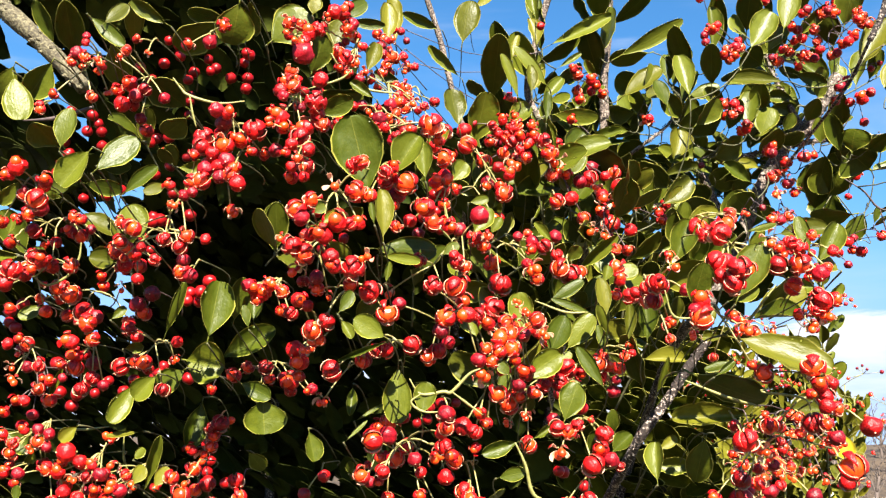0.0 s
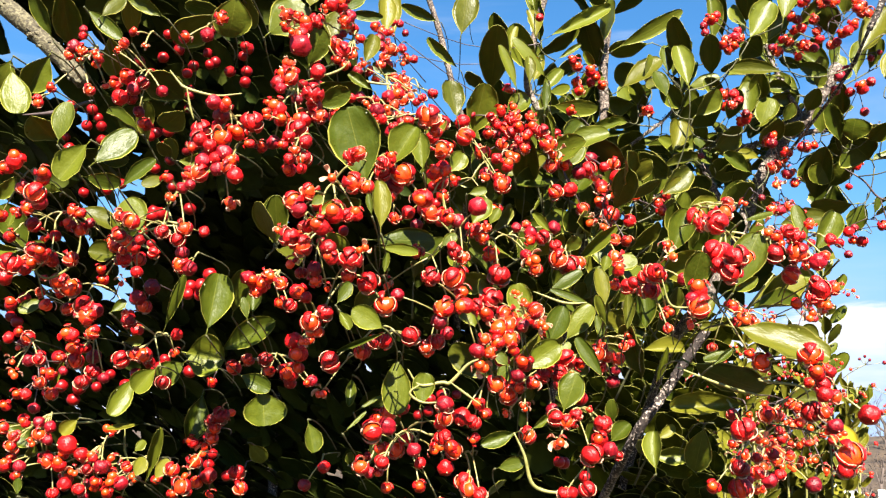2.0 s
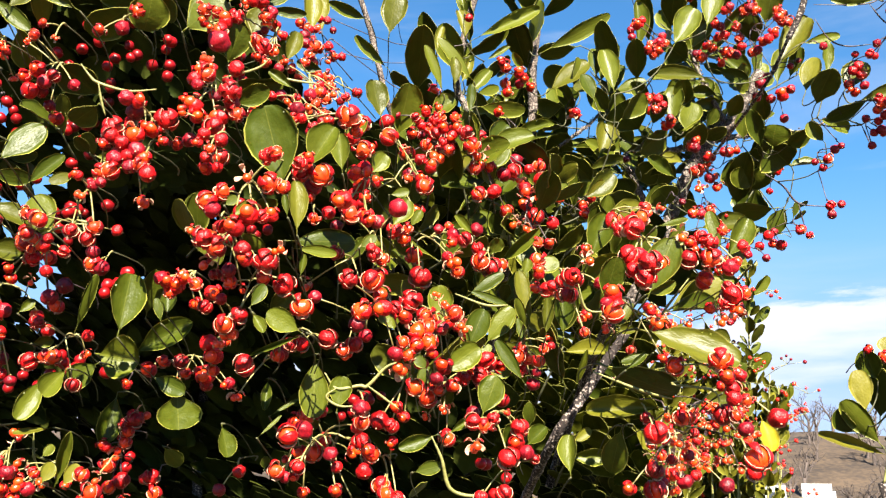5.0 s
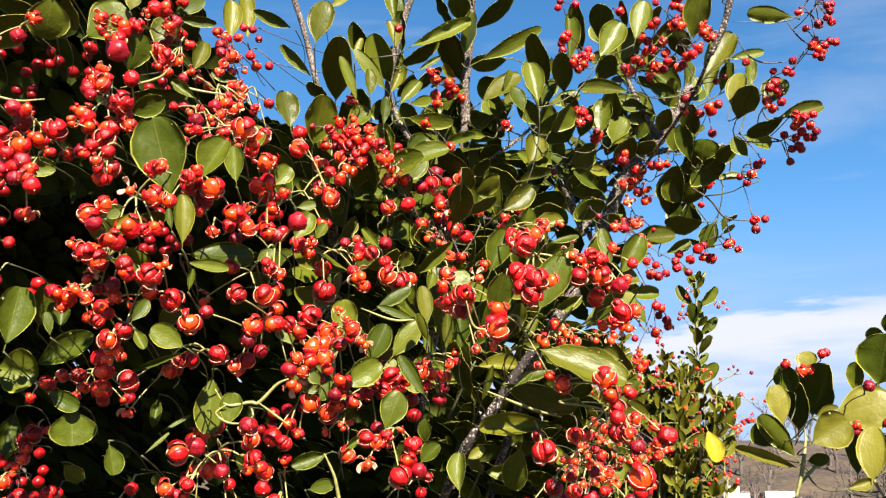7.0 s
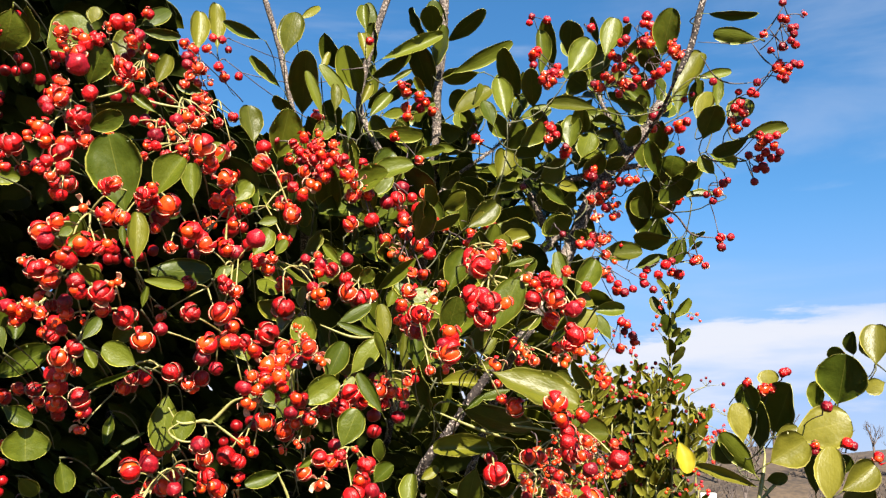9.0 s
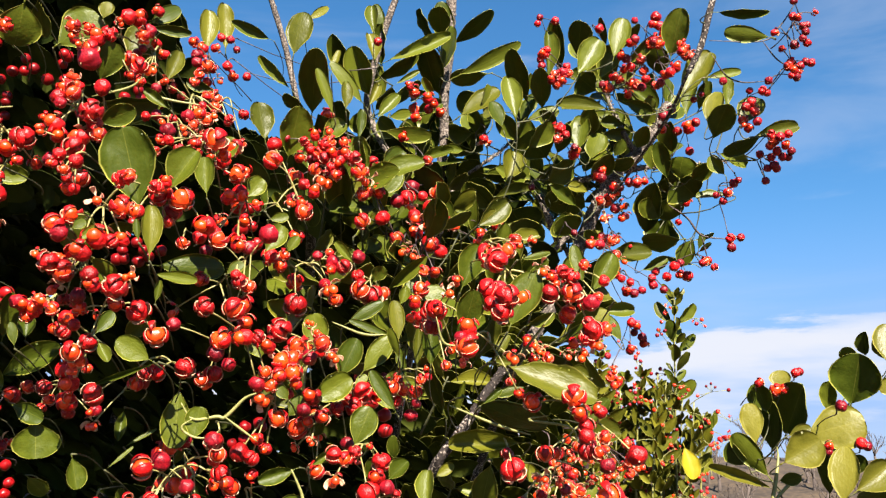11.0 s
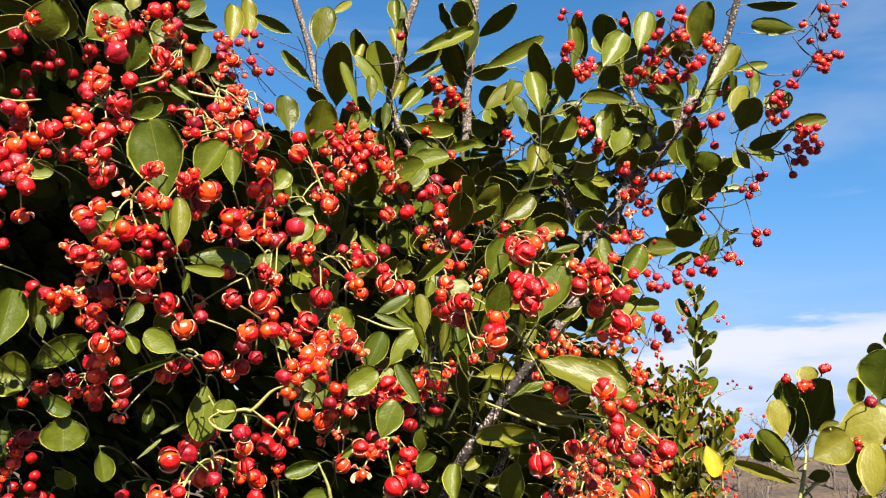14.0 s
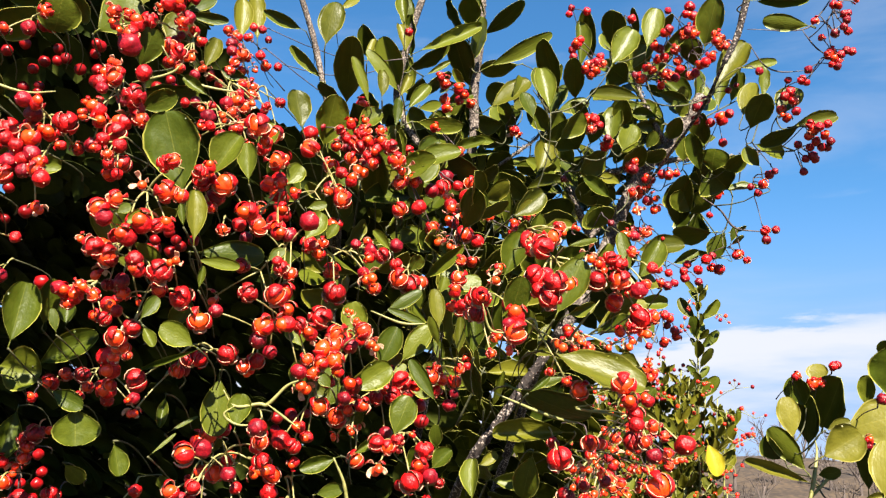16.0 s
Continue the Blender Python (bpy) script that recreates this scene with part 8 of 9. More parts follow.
cluster(shrub, (0.5355, 1.0919, 1.8839), (0.5496, 1.1286, 1.8886), [
    (0.5300, 1.0707, 1.8710, 0.0053, 'p'),
    (0.5315, 1.0731, 1.8615, 0.0053, 'c'),
    (0.5395, 1.0658, 1.8712, 0.0046, 'c'),
])
cluster(shrub, (0.5556, 1.2107, 1.8874), (0.5375, 1.2279, 1.8624), [
    (0.5531, 1.1887, 1.8714, 0.0044, 'p'),
])
cluster(shrub, (0.4223, 1.2187, 1.9198), (0.3886, 1.2268, 1.9148), [
    (0.4167, 1.1950, 1.9041, 0.0074, 'c'),
    (0.4245, 1.1930, 1.8988, 0.0074, 's'),
    (0.4374, 1.2021, 1.9085, 0.0060, 'o'),
])
cluster(shrub, (0.4155, 1.1131, 1.8350), (0.4622, 1.1228, 1.8547), [
    (0.4065, 1.0879, 1.8319, 0.0060, 's'),
    (0.4200, 1.0940, 1.8136, 0.0060, 's'),
    (0.4274, 1.0916, 1.8114, 0.0053, 'c'),
])
cluster(shrub, (0.4546, 1.1751, 1.8466), (0.4529, 1.1882, 1.8207), [
    (0.4536, 1.1531, 1.8306, 0.0049, 'c'),
])
cluster(shrub, (0.4849, 1.2187, 1.8732), (0.4879, 1.2497, 1.8882), [
    (0.4853, 1.2027, 1.8674, 0.0052, 'c'),
    (0.4772, 1.1925, 1.8560, 0.0052, 'c'),
    (0.4790, 1.1950, 1.8483, 0.0059, 'c'),
])
cluster(shrub, (0.4264, 1.1163, 1.7847), (0.3921, 1.1061, 1.7443), [
    (0.4202, 1.0793, 1.7763, 0.0052, 'c'),
    (0.4330, 1.1053, 1.7787, 0.0053, 's'),
    (0.4322, 1.1153, 1.7731, 0.0047, 'c'),
    (0.4175, 1.0772, 1.7467, 0.0058, 's'),
])
cluster(shrub, (0.4553, 1.1730, 1.7876), (0.4529, 1.1882, 1.8207), [
    (0.4506, 1.1492, 1.7748, 0.0056, 'c'),
    (0.4534, 1.1529, 1.7684, 0.0056, 's'),
])
cluster(shrub, (0.3228, 0.8134, 1.7047), (0.3205, 0.8338, 1.6867), [
    (0.3242, 0.7914, 1.6887, 0.0027, 'c'),
])
cluster(shrub, (0.2699, 0.8086, 1.7050), (0.2777, 0.8030, 1.7039), [
    (0.2702, 0.7813, 1.6915, 0.0044, 'o'),
    (0.2745, 0.7821, 1.6877, 0.0044, 'o'),
    (0.2787, 0.7830, 1.6838, 0.0040, 's'),
    (0.2640, 0.7808, 1.6946, 0.0044, 's'),
    (0.2717, 0.8060, 1.6872, 0.0041, 's'),
])
cluster(shrub, (0.3803, 1.0061, 1.7179), (0.3711, 0.9897, 1.6694), [
    (0.3748, 0.9820, 1.7095, 0.0046, 'o'),
    (0.3724, 0.9840, 1.7028, 0.0046, 's'),
    (0.3806, 0.9845, 1.6994, 0.0046, 's'),
    (0.3770, 0.9858, 1.6957, 0.0046, 's'),
])
cluster(shrub, (0.3341, 1.1205, 2.1565), (0.3800, 1.1271, 2.1125), [
    (0.3282, 1.0978, 2.1441, 0.0043, 'c'),
    (0.3258, 1.0999, 2.1369, 0.0043, 'c'),
    (0.3464, 1.0977, 2.1406, 0.0051, 'c'),
])
cluster(shrub, (0.3933, 1.1088, 2.1430), (0.4179, 1.1301, 2.1190), [
    (0.3965, 1.0868, 2.1270, 0.0057, 'c'),
])
cluster(shrub, (0.4478, 1.0680, 2.1221), (0.4460, 1.0709, 2.0902), [
    (0.4316, 1.0617, 2.1253, 0.0042, 'c'),
    (0.4466, 1.0415, 2.1105, 0.0055, 's'),
    (0.4495, 1.0392, 2.1179, 0.0062, 'c'),
    (0.4543, 1.0417, 2.1082, 0.0055, 'c'),
    (0.4597, 1.0437, 2.0998, 0.0062, 's'),
    (0.4511, 1.0463, 2.0923, 0.0062, 's'),
    (0.4449, 1.0478, 2.0885, 0.0055, 's'),
])
cluster(shrub, (0.3346, 1.1229, 2.1065), (0.3436, 1.1394, 2.0777), [
    (0.3342, 1.0989, 2.0970, 0.0057, 's'),
    (0.3292, 1.1009, 2.0911, 0.0050, 'c'),
    (0.3308, 1.1029, 2.0835, 0.0050, 'c'),
])
cluster(shrub, (0.3538, 1.1261, 2.0070), (0.3456, 1.1348, 2.0105), [
    (0.3470, 1.1004, 2.0054, 0.0063, 's'),
    (0.3488, 1.1040, 1.9923, 0.0063, 's'),
    (0.3663, 1.1078, 1.9752, 0.0063, 's'),
])
cluster(shrub, (0.2762, 1.1591, 1.9045), (0.2832, 1.1895, 1.9110), [
    (0.2866, 1.1351, 1.8948, 0.0063, 'c'),
    (0.2774, 1.1392, 1.8821, 0.0063, 's'),
])
cluster(shrub, (0.2660, 1.1312, 2.0071), (0.2736, 1.1486, 1.9827), [
    (0.2647, 1.1092, 1.9911, 0.0049, 'c'),
])
cluster(shrub, (0.3202, 0.9496, 1.6201), (0.3288, 0.9453, 1.6004), [
    (0.3112, 0.9169, 1.6112, 0.0046, 'o'),
    (0.2930, 0.9273, 1.6074, 0.0042, 's'),
    (0.2913, 0.9191, 1.5951, 0.0051, 'o'),
    (0.3108, 0.9369, 1.6196, 0.0053, 's'),
    (0.3202, 0.9307, 1.5894, 0.0047, 'o'),
    (0.3305, 0.9238, 1.5910, 0.0046, 'o'),
    (0.3336, 0.9302, 1.6136, 0.0047, 'o'),
    (0.3384, 0.9286, 1.6015, 0.0047, 'o'),
    (0.3432, 0.9347, 1.6084, 0.0042, 'o'),
])
cluster(shrub, (0.3377, 0.9189, 1.6433), (0.3288, 0.9453, 1.6004), [
    (0.3449, 0.9122, 1.6375, 0.0047, 's'),
    (0.3364, 0.9039, 1.6395, 0.0046, 's'),
    (0.3417, 0.8986, 1.6240, 0.0046, 's'),
    (0.3438, 0.8883, 1.6308, 0.0045, 'o'),
    (0.3213, 0.8908, 1.6308, 0.0045, 's'),
    (0.3137, 0.8999, 1.6376, 0.0046, 'o'),
    (0.3589, 0.8942, 1.6151, 0.0045, 'o'),
    (0.3633, 0.8902, 1.6200, 0.0045, 's'),
    (0.3649, 0.8940, 1.6102, 0.0040, 's'),
])
cluster(shrub, (0.3627, 0.9456, 1.6255), (0.3782, 0.9554, 1.6364), [
    (0.3770, 0.9093, 1.6162, 0.0051, 'o'),
    (0.3694, 0.9193, 1.6367, 0.0047, 's'),
    (0.3570, 0.9306, 1.6242, 0.0053, 'o'),
    (0.3622, 0.9376, 1.6108, 0.0042, 'o'),
    (0.3497, 0.9280, 1.6097, 0.0047, 'o'),
    (0.3498, 0.9344, 1.5953, 0.0047, 'o'),
    (0.3691, 0.9315, 1.5891, 0.0047, 'o'),
    (0.3490, 0.8984, 1.5938, 0.0045, 'o'),
])
cluster(shrub, (0.2992, 0.9140, 1.6431), (0.3071, 0.8759, 1.6480), [
    (0.2981, 0.8920, 1.6271, 0.0045, 'o'),
])
# main stems and twigs of the second shrub
BRANCHES = [w for w in WOOD[:WOODY] if w.y > 1.0 and w.z > 1.5]
WOOD.clear()
stem(side_shrub, 0.005, bark, [(0.75, 1.15, -0.02), (0.70, 1.10, 0.6), (0.60, 1.02, 1.2), (0.5019, 0.955, 1.5795)])
stem(side_shrub, 0.005, bark, [(0.76, 1.14, -0.02), (0.76, 1.05, 0.7), (0.70, 0.98, 1.3), (0.5863, 0.965, 1.581)])
stem(side_shrub, 0.0021, twig, [(0.5019, 0.9550, 1.5795), (0.5072, 0.9550, 1.5950), (0.5115, 0.9555, 1.6106), (0.5172, 0.9600, 1.6304), (0.5194, 0.9660, 1.6420)])
stem(side_shrub, 0.0019, twig, [(0.5072, 0.9600, 1.5900), (0.5273, 0.9650, 1.6080), (0.5426, 0.9680, 1.6180)])
stem(side_shrub, 0.0022, twig, [(0.5863, 0.9650, 1.5810), (0.5786, 0.9660, 1.5965), (0.5770, 0.9680, 1.6122), (0.5739, 0.9700, 1.6443), (0.5740, 0.9720, 1.6667), (0.5936, 0.9740, 1.6816), (0.6050, 0.9760, 1.7050)])
# leafy sprays: the node that they spring from, then each leaf's base, run, width and turn, and whether it is green,
# olive or pale; light is partly put into the colour, pale for lit leaves and green for shaded ones
spray(side_shrub, (0.5342, 1.0154, 1.5845), [
    (0.5081, 0.9271, 1.6249, 0.0304, -0.0073, 0.0192, 0.0340, 9, "p"),
    (0.5183, 0.9632, 1.6112, 0.0141, -0.0136, 0.0028, 0.0129, -10, "g"),
    (0.5273, 0.9574, 1.6507, 0.0194, -0.0050, 0.0074, 0.0125, 8, "p"),
    (0.5377, 0.9312, 1.5876, 0.0218, 0.0003, 0.0064, 0.0108, 0, "p"),
    (0.5461, 0.9624, 1.6518, 0.0450, -0.0221, 0.0130, 0.0436, 22, "p"),
    (0.5586, 0.9291, 1.5931, 0.0081, 0.0046, 0.0480, 0.0269, 35, "p"),
    (0.5202, 0.9859, 1.6055, -0.0494, 0.0257, 0.0197, 0.0116, 0, "p"),
    (0.5734, 0.9325, 1.6029, 0.0301, -0.0022, 0.0228, 0.0275, 5, "p"),
    (0.5178, 1.0094, 1.6476, -0.0047, -0.0013, 0.0383, 0.0229, -10, "p"),
])
spray(side_shrub, (0.5565, 1.0772, 1.6130), [
    (0.5294, 1.0147, 1.6176, -0.0328, -0.0019, 0.0384, 0.0235, -39, "g"),
    (0.5180, 1.0361, 1.6286, -0.0217, -0.0149, 0.0213, 0.0226, -59, "g"),
    (0.5485, 1.0484, 1.6448, -0.0149, -0.0395, 0.0423, 0.0281, -63, "g"),
    (0.5744, 0.9873, 1.6002, -0.0117, -0.0318, 0.0429, 0.0204, -68, "g"),
    (0.5347, 1.0178, 1.6792, -0.0130, -0.0082, 0.0265, 0.0250, -42, "g"),
    (0.5689, 1.0576, 1.6631, -0.0041, -0.0578, 0.0410, 0.0474, -68, "g"),
    (0.5898, 0.9608, 1.6180, -0.0014, -0.0087, 0.0173, 0.0166, -32, "g"),
    (0.5495, 1.0174, 1.7017, 0.0015, 0.0027, 0.0193, 0.0213, -30, "p"),
    (0.5947, 1.0147, 1.6791, -0.0044, -0.0130, 0.0295, 0.0167, -40, "g"),
])
spray(side_shrub, (0.6217, 1.0309, 1.6591), [
    (0.5941, 0.9687, 1.6823, 0.0009, -0.0246, 0.0433, 0.0467, -36, "g"),
    (0.6315, 0.9494, 1.7015, -0.0172, 0.0032, -0.0076, 0.0170, 3, "p"),
    (0.6233, 0.9474, 1.7172, 0.0087, 0.0080, 0.0398, 0.0287, 36, "p"),
    (0.6383, 0.9777, 1.7264, -0.0136, -0.0126, 0.0203, 0.0163, -61, "g"),
    (0.6126, 0.9529, 1.6095, -0.0053, 0.0371, -0.0194, 0.0279, 19, "g"),
    (0.6305, 1.0290, 1.7279, -0.0094, -0.0105, 0.0173, 0.0228, -69, "g"),
])
spray(side_shrub, (0.6465, 1.0931, 1.7053), [
    (0.6465, 1.0331, 1.7403, -0.0078, -0.0199, 0.0205, 0.0155, -65, "g"),
])
# fruit clusters: where the stalk leaves the twig, then each capsule's place, radius and state
cluster(side_shrub, (0.5201, 1.0207, 1.7199), (0.5590, 1.0360, 1.6875), [
    (0.5205, 0.9987, 1.7039, 0.0047, 's'),
])
cluster(side_shrub, (0.5471, 1.0321, 1.7160), (0.5590, 1.0360, 1.6875), [
    (0.5417, 1.0105, 1.6994, 0.0060, 's'),
    (0.5494, 1.0097, 1.7006, 0.0042, 'p'),
])
cluster(side_shrub, (0.5608, 1.0155, 1.7306), (0.5590, 1.0360, 1.6875), [
    (0.5550, 0.9938, 1.7141, 0.0047, 'c'),
    (0.5588, 0.9932, 1.7152, 0.0041, 'c'),
])
cluster(side_shrub, (0.5452, 0.9221, 1.6875), (0.5887, 0.9560, 1.6751), [
    (0.5503, 0.9001, 1.6715, 0.0052, 'c'),
])
cluster(side_shrub, (0.5523, 0.9662, 1.6548), (0.5399, 0.9660, 1.6467), [
    (0.5575, 0.9435, 1.6412, 0.0049, 's'),
    (0.5572, 0.9449, 1.6364, 0.0038, 'c'),
])
cluster(side_shrub, (0.5863, 0.9632, 1.6591), (0.5823, 0.9780, 1.6390), [
    (0.5861, 0.9410, 1.6443, 0.0055, 'c'),
    (0.5913, 0.9414, 1.6420, 0.0044, 'c'),
])
cluster(side_shrub, (0.6111, 0.9534, 1.6480), (0.5823, 0.9780, 1.6390), [
    (0.6084, 0.9314, 1.6320, 0.0054, 's'),
])


# ---- leafy twigs between the fruit and the dark inside ----
def back_twig(base, way, count, size, slim, olive_share):
    """A short twig with a few leaves fanned round its end."""
    verts, faces = [], []
    tip = base + way
    tube(verts, faces, bow(base, tip, (0, 0, 0), 4), [0.0011, 0.001, 0.0009, 0.0008, 0.0007], 5)
    made = []
    for k in range(count):
        run = (way.normalized() * 0.7 + Vector((dice.gauss(0, 0.6), dice.gauss(-0.1, 0.45), dice.gauss(0.1, 0.55)))).normalized() * size * dice.uniform(0.7, 1.15)
        p = base.lerp(tip, dice.uniform(0.45, 1.0))
        tube(verts, faces, [p, p + run * 0.1], [0.0008, 0.0007], 5)
        made.append((p + run * 0.1, run))
    ob = child("leafy_twig", mesh_of("leafy_twig", verts, faces, [shade_twig]), shrub)
    for p, run in made:
        put(new("leaf", dice.choice(OLIVE_LEAVES if dice.random() < olive_share else LEAVES)), ob, leaf_matrix(p, run, run.length * slim * dice.uniform(0.85, 1.15), dice.uniform(-75, 60)))


def back_twigs():
    made = 0
    while made < 56:
        x, z = dice.uniform(-0.34, 0.33), dice.uniform(1.56, 1.93)
        y = dice.uniform(0.86, 1.02)
        if not inside(x, y, z) or (x < 0.05 and dice.random() < 0.92) or (z < 1.70 and dice.random() < 0.88):
            continue
        back_twig(Vector((x, y + 0.03, z - 0.02)), Vector((dice.gauss(0, 0.02), -0.03, dice.uniform(0.0, 0.05))), dice.choice((2, 3, 4)), 0.042, 0.52, 0.35)
        made += 1
    high = [w for w in BRANCHES if 0.14 < w.x < 0.43 and 1.88 < w.z < 2.12]
    top = [w for w in BRANCHES if 0.30 < w.x < 0.52 and 1.98 < w.z < 2.2]
    for k in range(54):
        w = dice.choice(high if k < 36 else top)
        back_twig(w.copy(), Vector((dice.gauss(0, 0.03), dice.uniform(-0.02, 0.05), dice.uniform(0.0, 0.05))), dice.choice((2, 3)), 0.044, 0.44, 0.15)


back_twigs()


# ---- the inside of the large shrub: foliage and fruit that nobody could count ----
def plain_blade():
    """The same leaf with fewer faces."""
    verts, faces, uvs = [], [], []
    rows, cols = 5, 2
    for side in (1, -1):
        for i in range(rows + 1):
            t = i / rows
            w = 0.5 * math.sin(math.pi * t ** 0.82) ** 0.6 if 0 < t < 1 else 0.015
            for j in range(cols + 1):
                s = 2 * j / cols - 1
                verts.append((s * w, t, 0.1 * abs(s) * w - 0.25 * (t - 0.35) ** 2 + side * 0.005))
                uvs.append((j / cols, t))
    n = (rows + 1) * (cols + 1)
    for i in range(rows):
        for j in range(cols):
            q = i * (cols + 1) + j
            faces.append((q, q + 1, q + cols + 2, q + cols + 1))
            faces.append((q + n, q + n + cols + 1, q + n + cols + 2, q + n + 1))
        for j in (0, cols):
            q = i * (cols + 1) + j
            f = (q, q + n, q + n + cols + 1, q + cols + 1)
            faces.append(f[::-1] if j else f)
    return np.array(verts), np.array(faces), np.array(uvs)


def joined(name, shape, poses, mat, parent, label):
    """Many copies of one shape in a single mesh of kind stuff."""
    v, f, uv = shape
    n = len(v)
    all_v = np.concatenate([v @ np.array(m.to_3x3()).T + np.array(m.translation) for m in poses])
    all_f = np.concatenate([f + i * n for i in range(len(poses))])
    me = mesh_of(name, all_v.tolist(), all_f.tolist(), [mat])
    layer = me.uv_layers.new(name="blade")
    idx = np.zeros(len(me.loops), dtype=np.int32)
    me.loops.foreach_get("vertex_index", idx)
    layer.data.foreach_set("uv", np.tile(uv, (len(poses), 1)).astype(np.float32)[idx].ravel())
    return tagged(child(name, me, parent, label), kind="stuff")


# gaps through the crown at its thin end, cones from the camera's place to fit its view: across, up and radius where it
# is nearest
GAPS = [
    (-0.407, 2.009, 0.026),
    (-0.351, 1.955, 0.018),
    (-0.314, 1.999, 0.009),
    (-0.279, 1.990, 0.009),
    (-0.314, 1.897, 0.009),
    (-0.251, 1.879, 0.010),
    (-0.277, 1.826, 0.008),
    (-0.259, 1.745, 0.009),
]


def inner_poses(count, low, high, near, far, size):
    out = []
    while len(out) < count:
        x, y, z = dice.uniform(-1.4, 0.7), dice.uniform(near, far), dice.uniform(low, high)
        if not inside(x, y, z) or ((x + 0.3) / 1.1) ** 2 + ((y - 1.25) / 0.72) ** 2 + (max(0, z - 1.5) / 1.3) ** 2 > 1.05 + 0.25 * noise.noise((x * 4, y * 4, z * 4)):
            continue
        if y < 1.72 and z < 1.58 + 0.33 * (y - 0.11) and x < 0.32 + 0.3 * (y - 1.0) and z > 1.2:      # the hollow under the fruiting shoots, cut along the camera's line of sight to stay dark
            continue
        k = 0.85 / (y - 0.11)
        if any((0.1 + (x - 0.1) * k - gx) ** 2 + (1.56 + (z - 1.56) * k - gz) ** 2 < (gr + 0.021) ** 2 for gx, gz, gr in GAPS):
            continue
        if 0.1 + (x - 0.1) * k < -0.34 and z > 1.95 and dice.random() < 0.5:      # the crown is thin here
            continue
        run = Vector((dice.gauss(0, 0.7), dice.gauss(-0.25, 0.5), dice.gauss(0.35, 0.6))).normalized() * dice.uniform(0.7, 1.15) * size
        up = Vector((0.3 + dice.gauss(0, 0.2), 0.5 + dice.gauss(0, 0.2), 0.75)).normalized()      # tilted so that the camera sees dark undersides
        side = run.normalized().cross(up).normalized()
        wide, deep = run.length * dice.uniform(0.52, 0.68), run.length * 0.8
        m = Matrix((side * wide, up.cross(side) * run.length, up * deep)).transposed().to_4x4()
        m.translation = Vector((x, y, z))
        out.append(m)
    return out


SIMPLE = plain_blade()
CROWN = [m for m in inner_poses(420, 1.40, 2.0, 0.90, 1.15, 0.045) if m.translation.x > 0.02]
CROWN += inner_poses(12500, 1.35, 2.9, 1.22, 1.95, 0.072)
# unseen leaves above the view, added to shade the inside
CROWN += [m for m in inner_poses(1500, 2.08, 2.7, 0.80, 1.22, 0.065) if m.translation.z > 2.10 + 0.4 * (m.translation.y - 0.85) and m.translation.x < -0.16]
# extra leaves over the hollow, added to keep the sun out
CROWN += inner_poses(2500, 1.80, 2.3, 1.12, 1.75, 0.06)
CROWN += inner_poses(2800, 0.25, 1.40, 0.80, 1.95, 0.075)


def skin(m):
    """Whether a leaf lies near the top, the back or the far side of the crown, in full light; the rest take the colour
    darkened for shade.
    """
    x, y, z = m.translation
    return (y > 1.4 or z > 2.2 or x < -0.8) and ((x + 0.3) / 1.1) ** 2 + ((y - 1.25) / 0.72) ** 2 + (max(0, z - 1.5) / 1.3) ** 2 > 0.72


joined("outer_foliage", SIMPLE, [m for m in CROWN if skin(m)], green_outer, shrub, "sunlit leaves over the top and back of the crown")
joined("inner_foliage", SIMPLE, [m for m in CROWN if not skin(m)], shade_green, shrub, "dense leaves within the crown, coloured darker green for shade")


def inner_fruit():
    v, f, s = [], [], []
    globe(v, f, s, 0, 1.0, 0.1, us=10, vs=6)
    shape = np.array(v), np.array(f), np.zeros((len(v), 2))
    poses = []
    while len(poses) < 420:
        x, z, y = dice.uniform(-0.75, 0.35), dice.uniform(1.35, 2.1), dice.uniform(0.93, 1.08)
        if inside(x, y, z) and dice.random() < 0.55 - x:
            for _ in range(dice.choice((4, 5, 6, 7))):
                r = dice.uniform(0.0052, 0.0068)
                at = (x + dice.gauss(0, 0.013), y + dice.gauss(0, 0.01), z + dice.gauss(0, 0.014))
                poses.append(Matrix.Translation(at) @ Euler((dice.uniform(0, 6), dice.uniform(0, 6), 0)).to_matrix().to_4x4() @ Matrix.Diagonal((r, r, r, 1)))
    joined("inner_fruit", shape, poses, husk, shrub, "small crimson fruit deep within the crown")


inner_fruit()

# ---- the shrub farther back ----
far_shrub = thing("shrub", "evergreen shrub with upright leafy shoots and one yellow leaf", "shrub", (0.9, 2.5, 0))


dice.seed(23)
REST = [], [], []       # leaves, husks and seeds of the shoots behind the first ones, too many to count


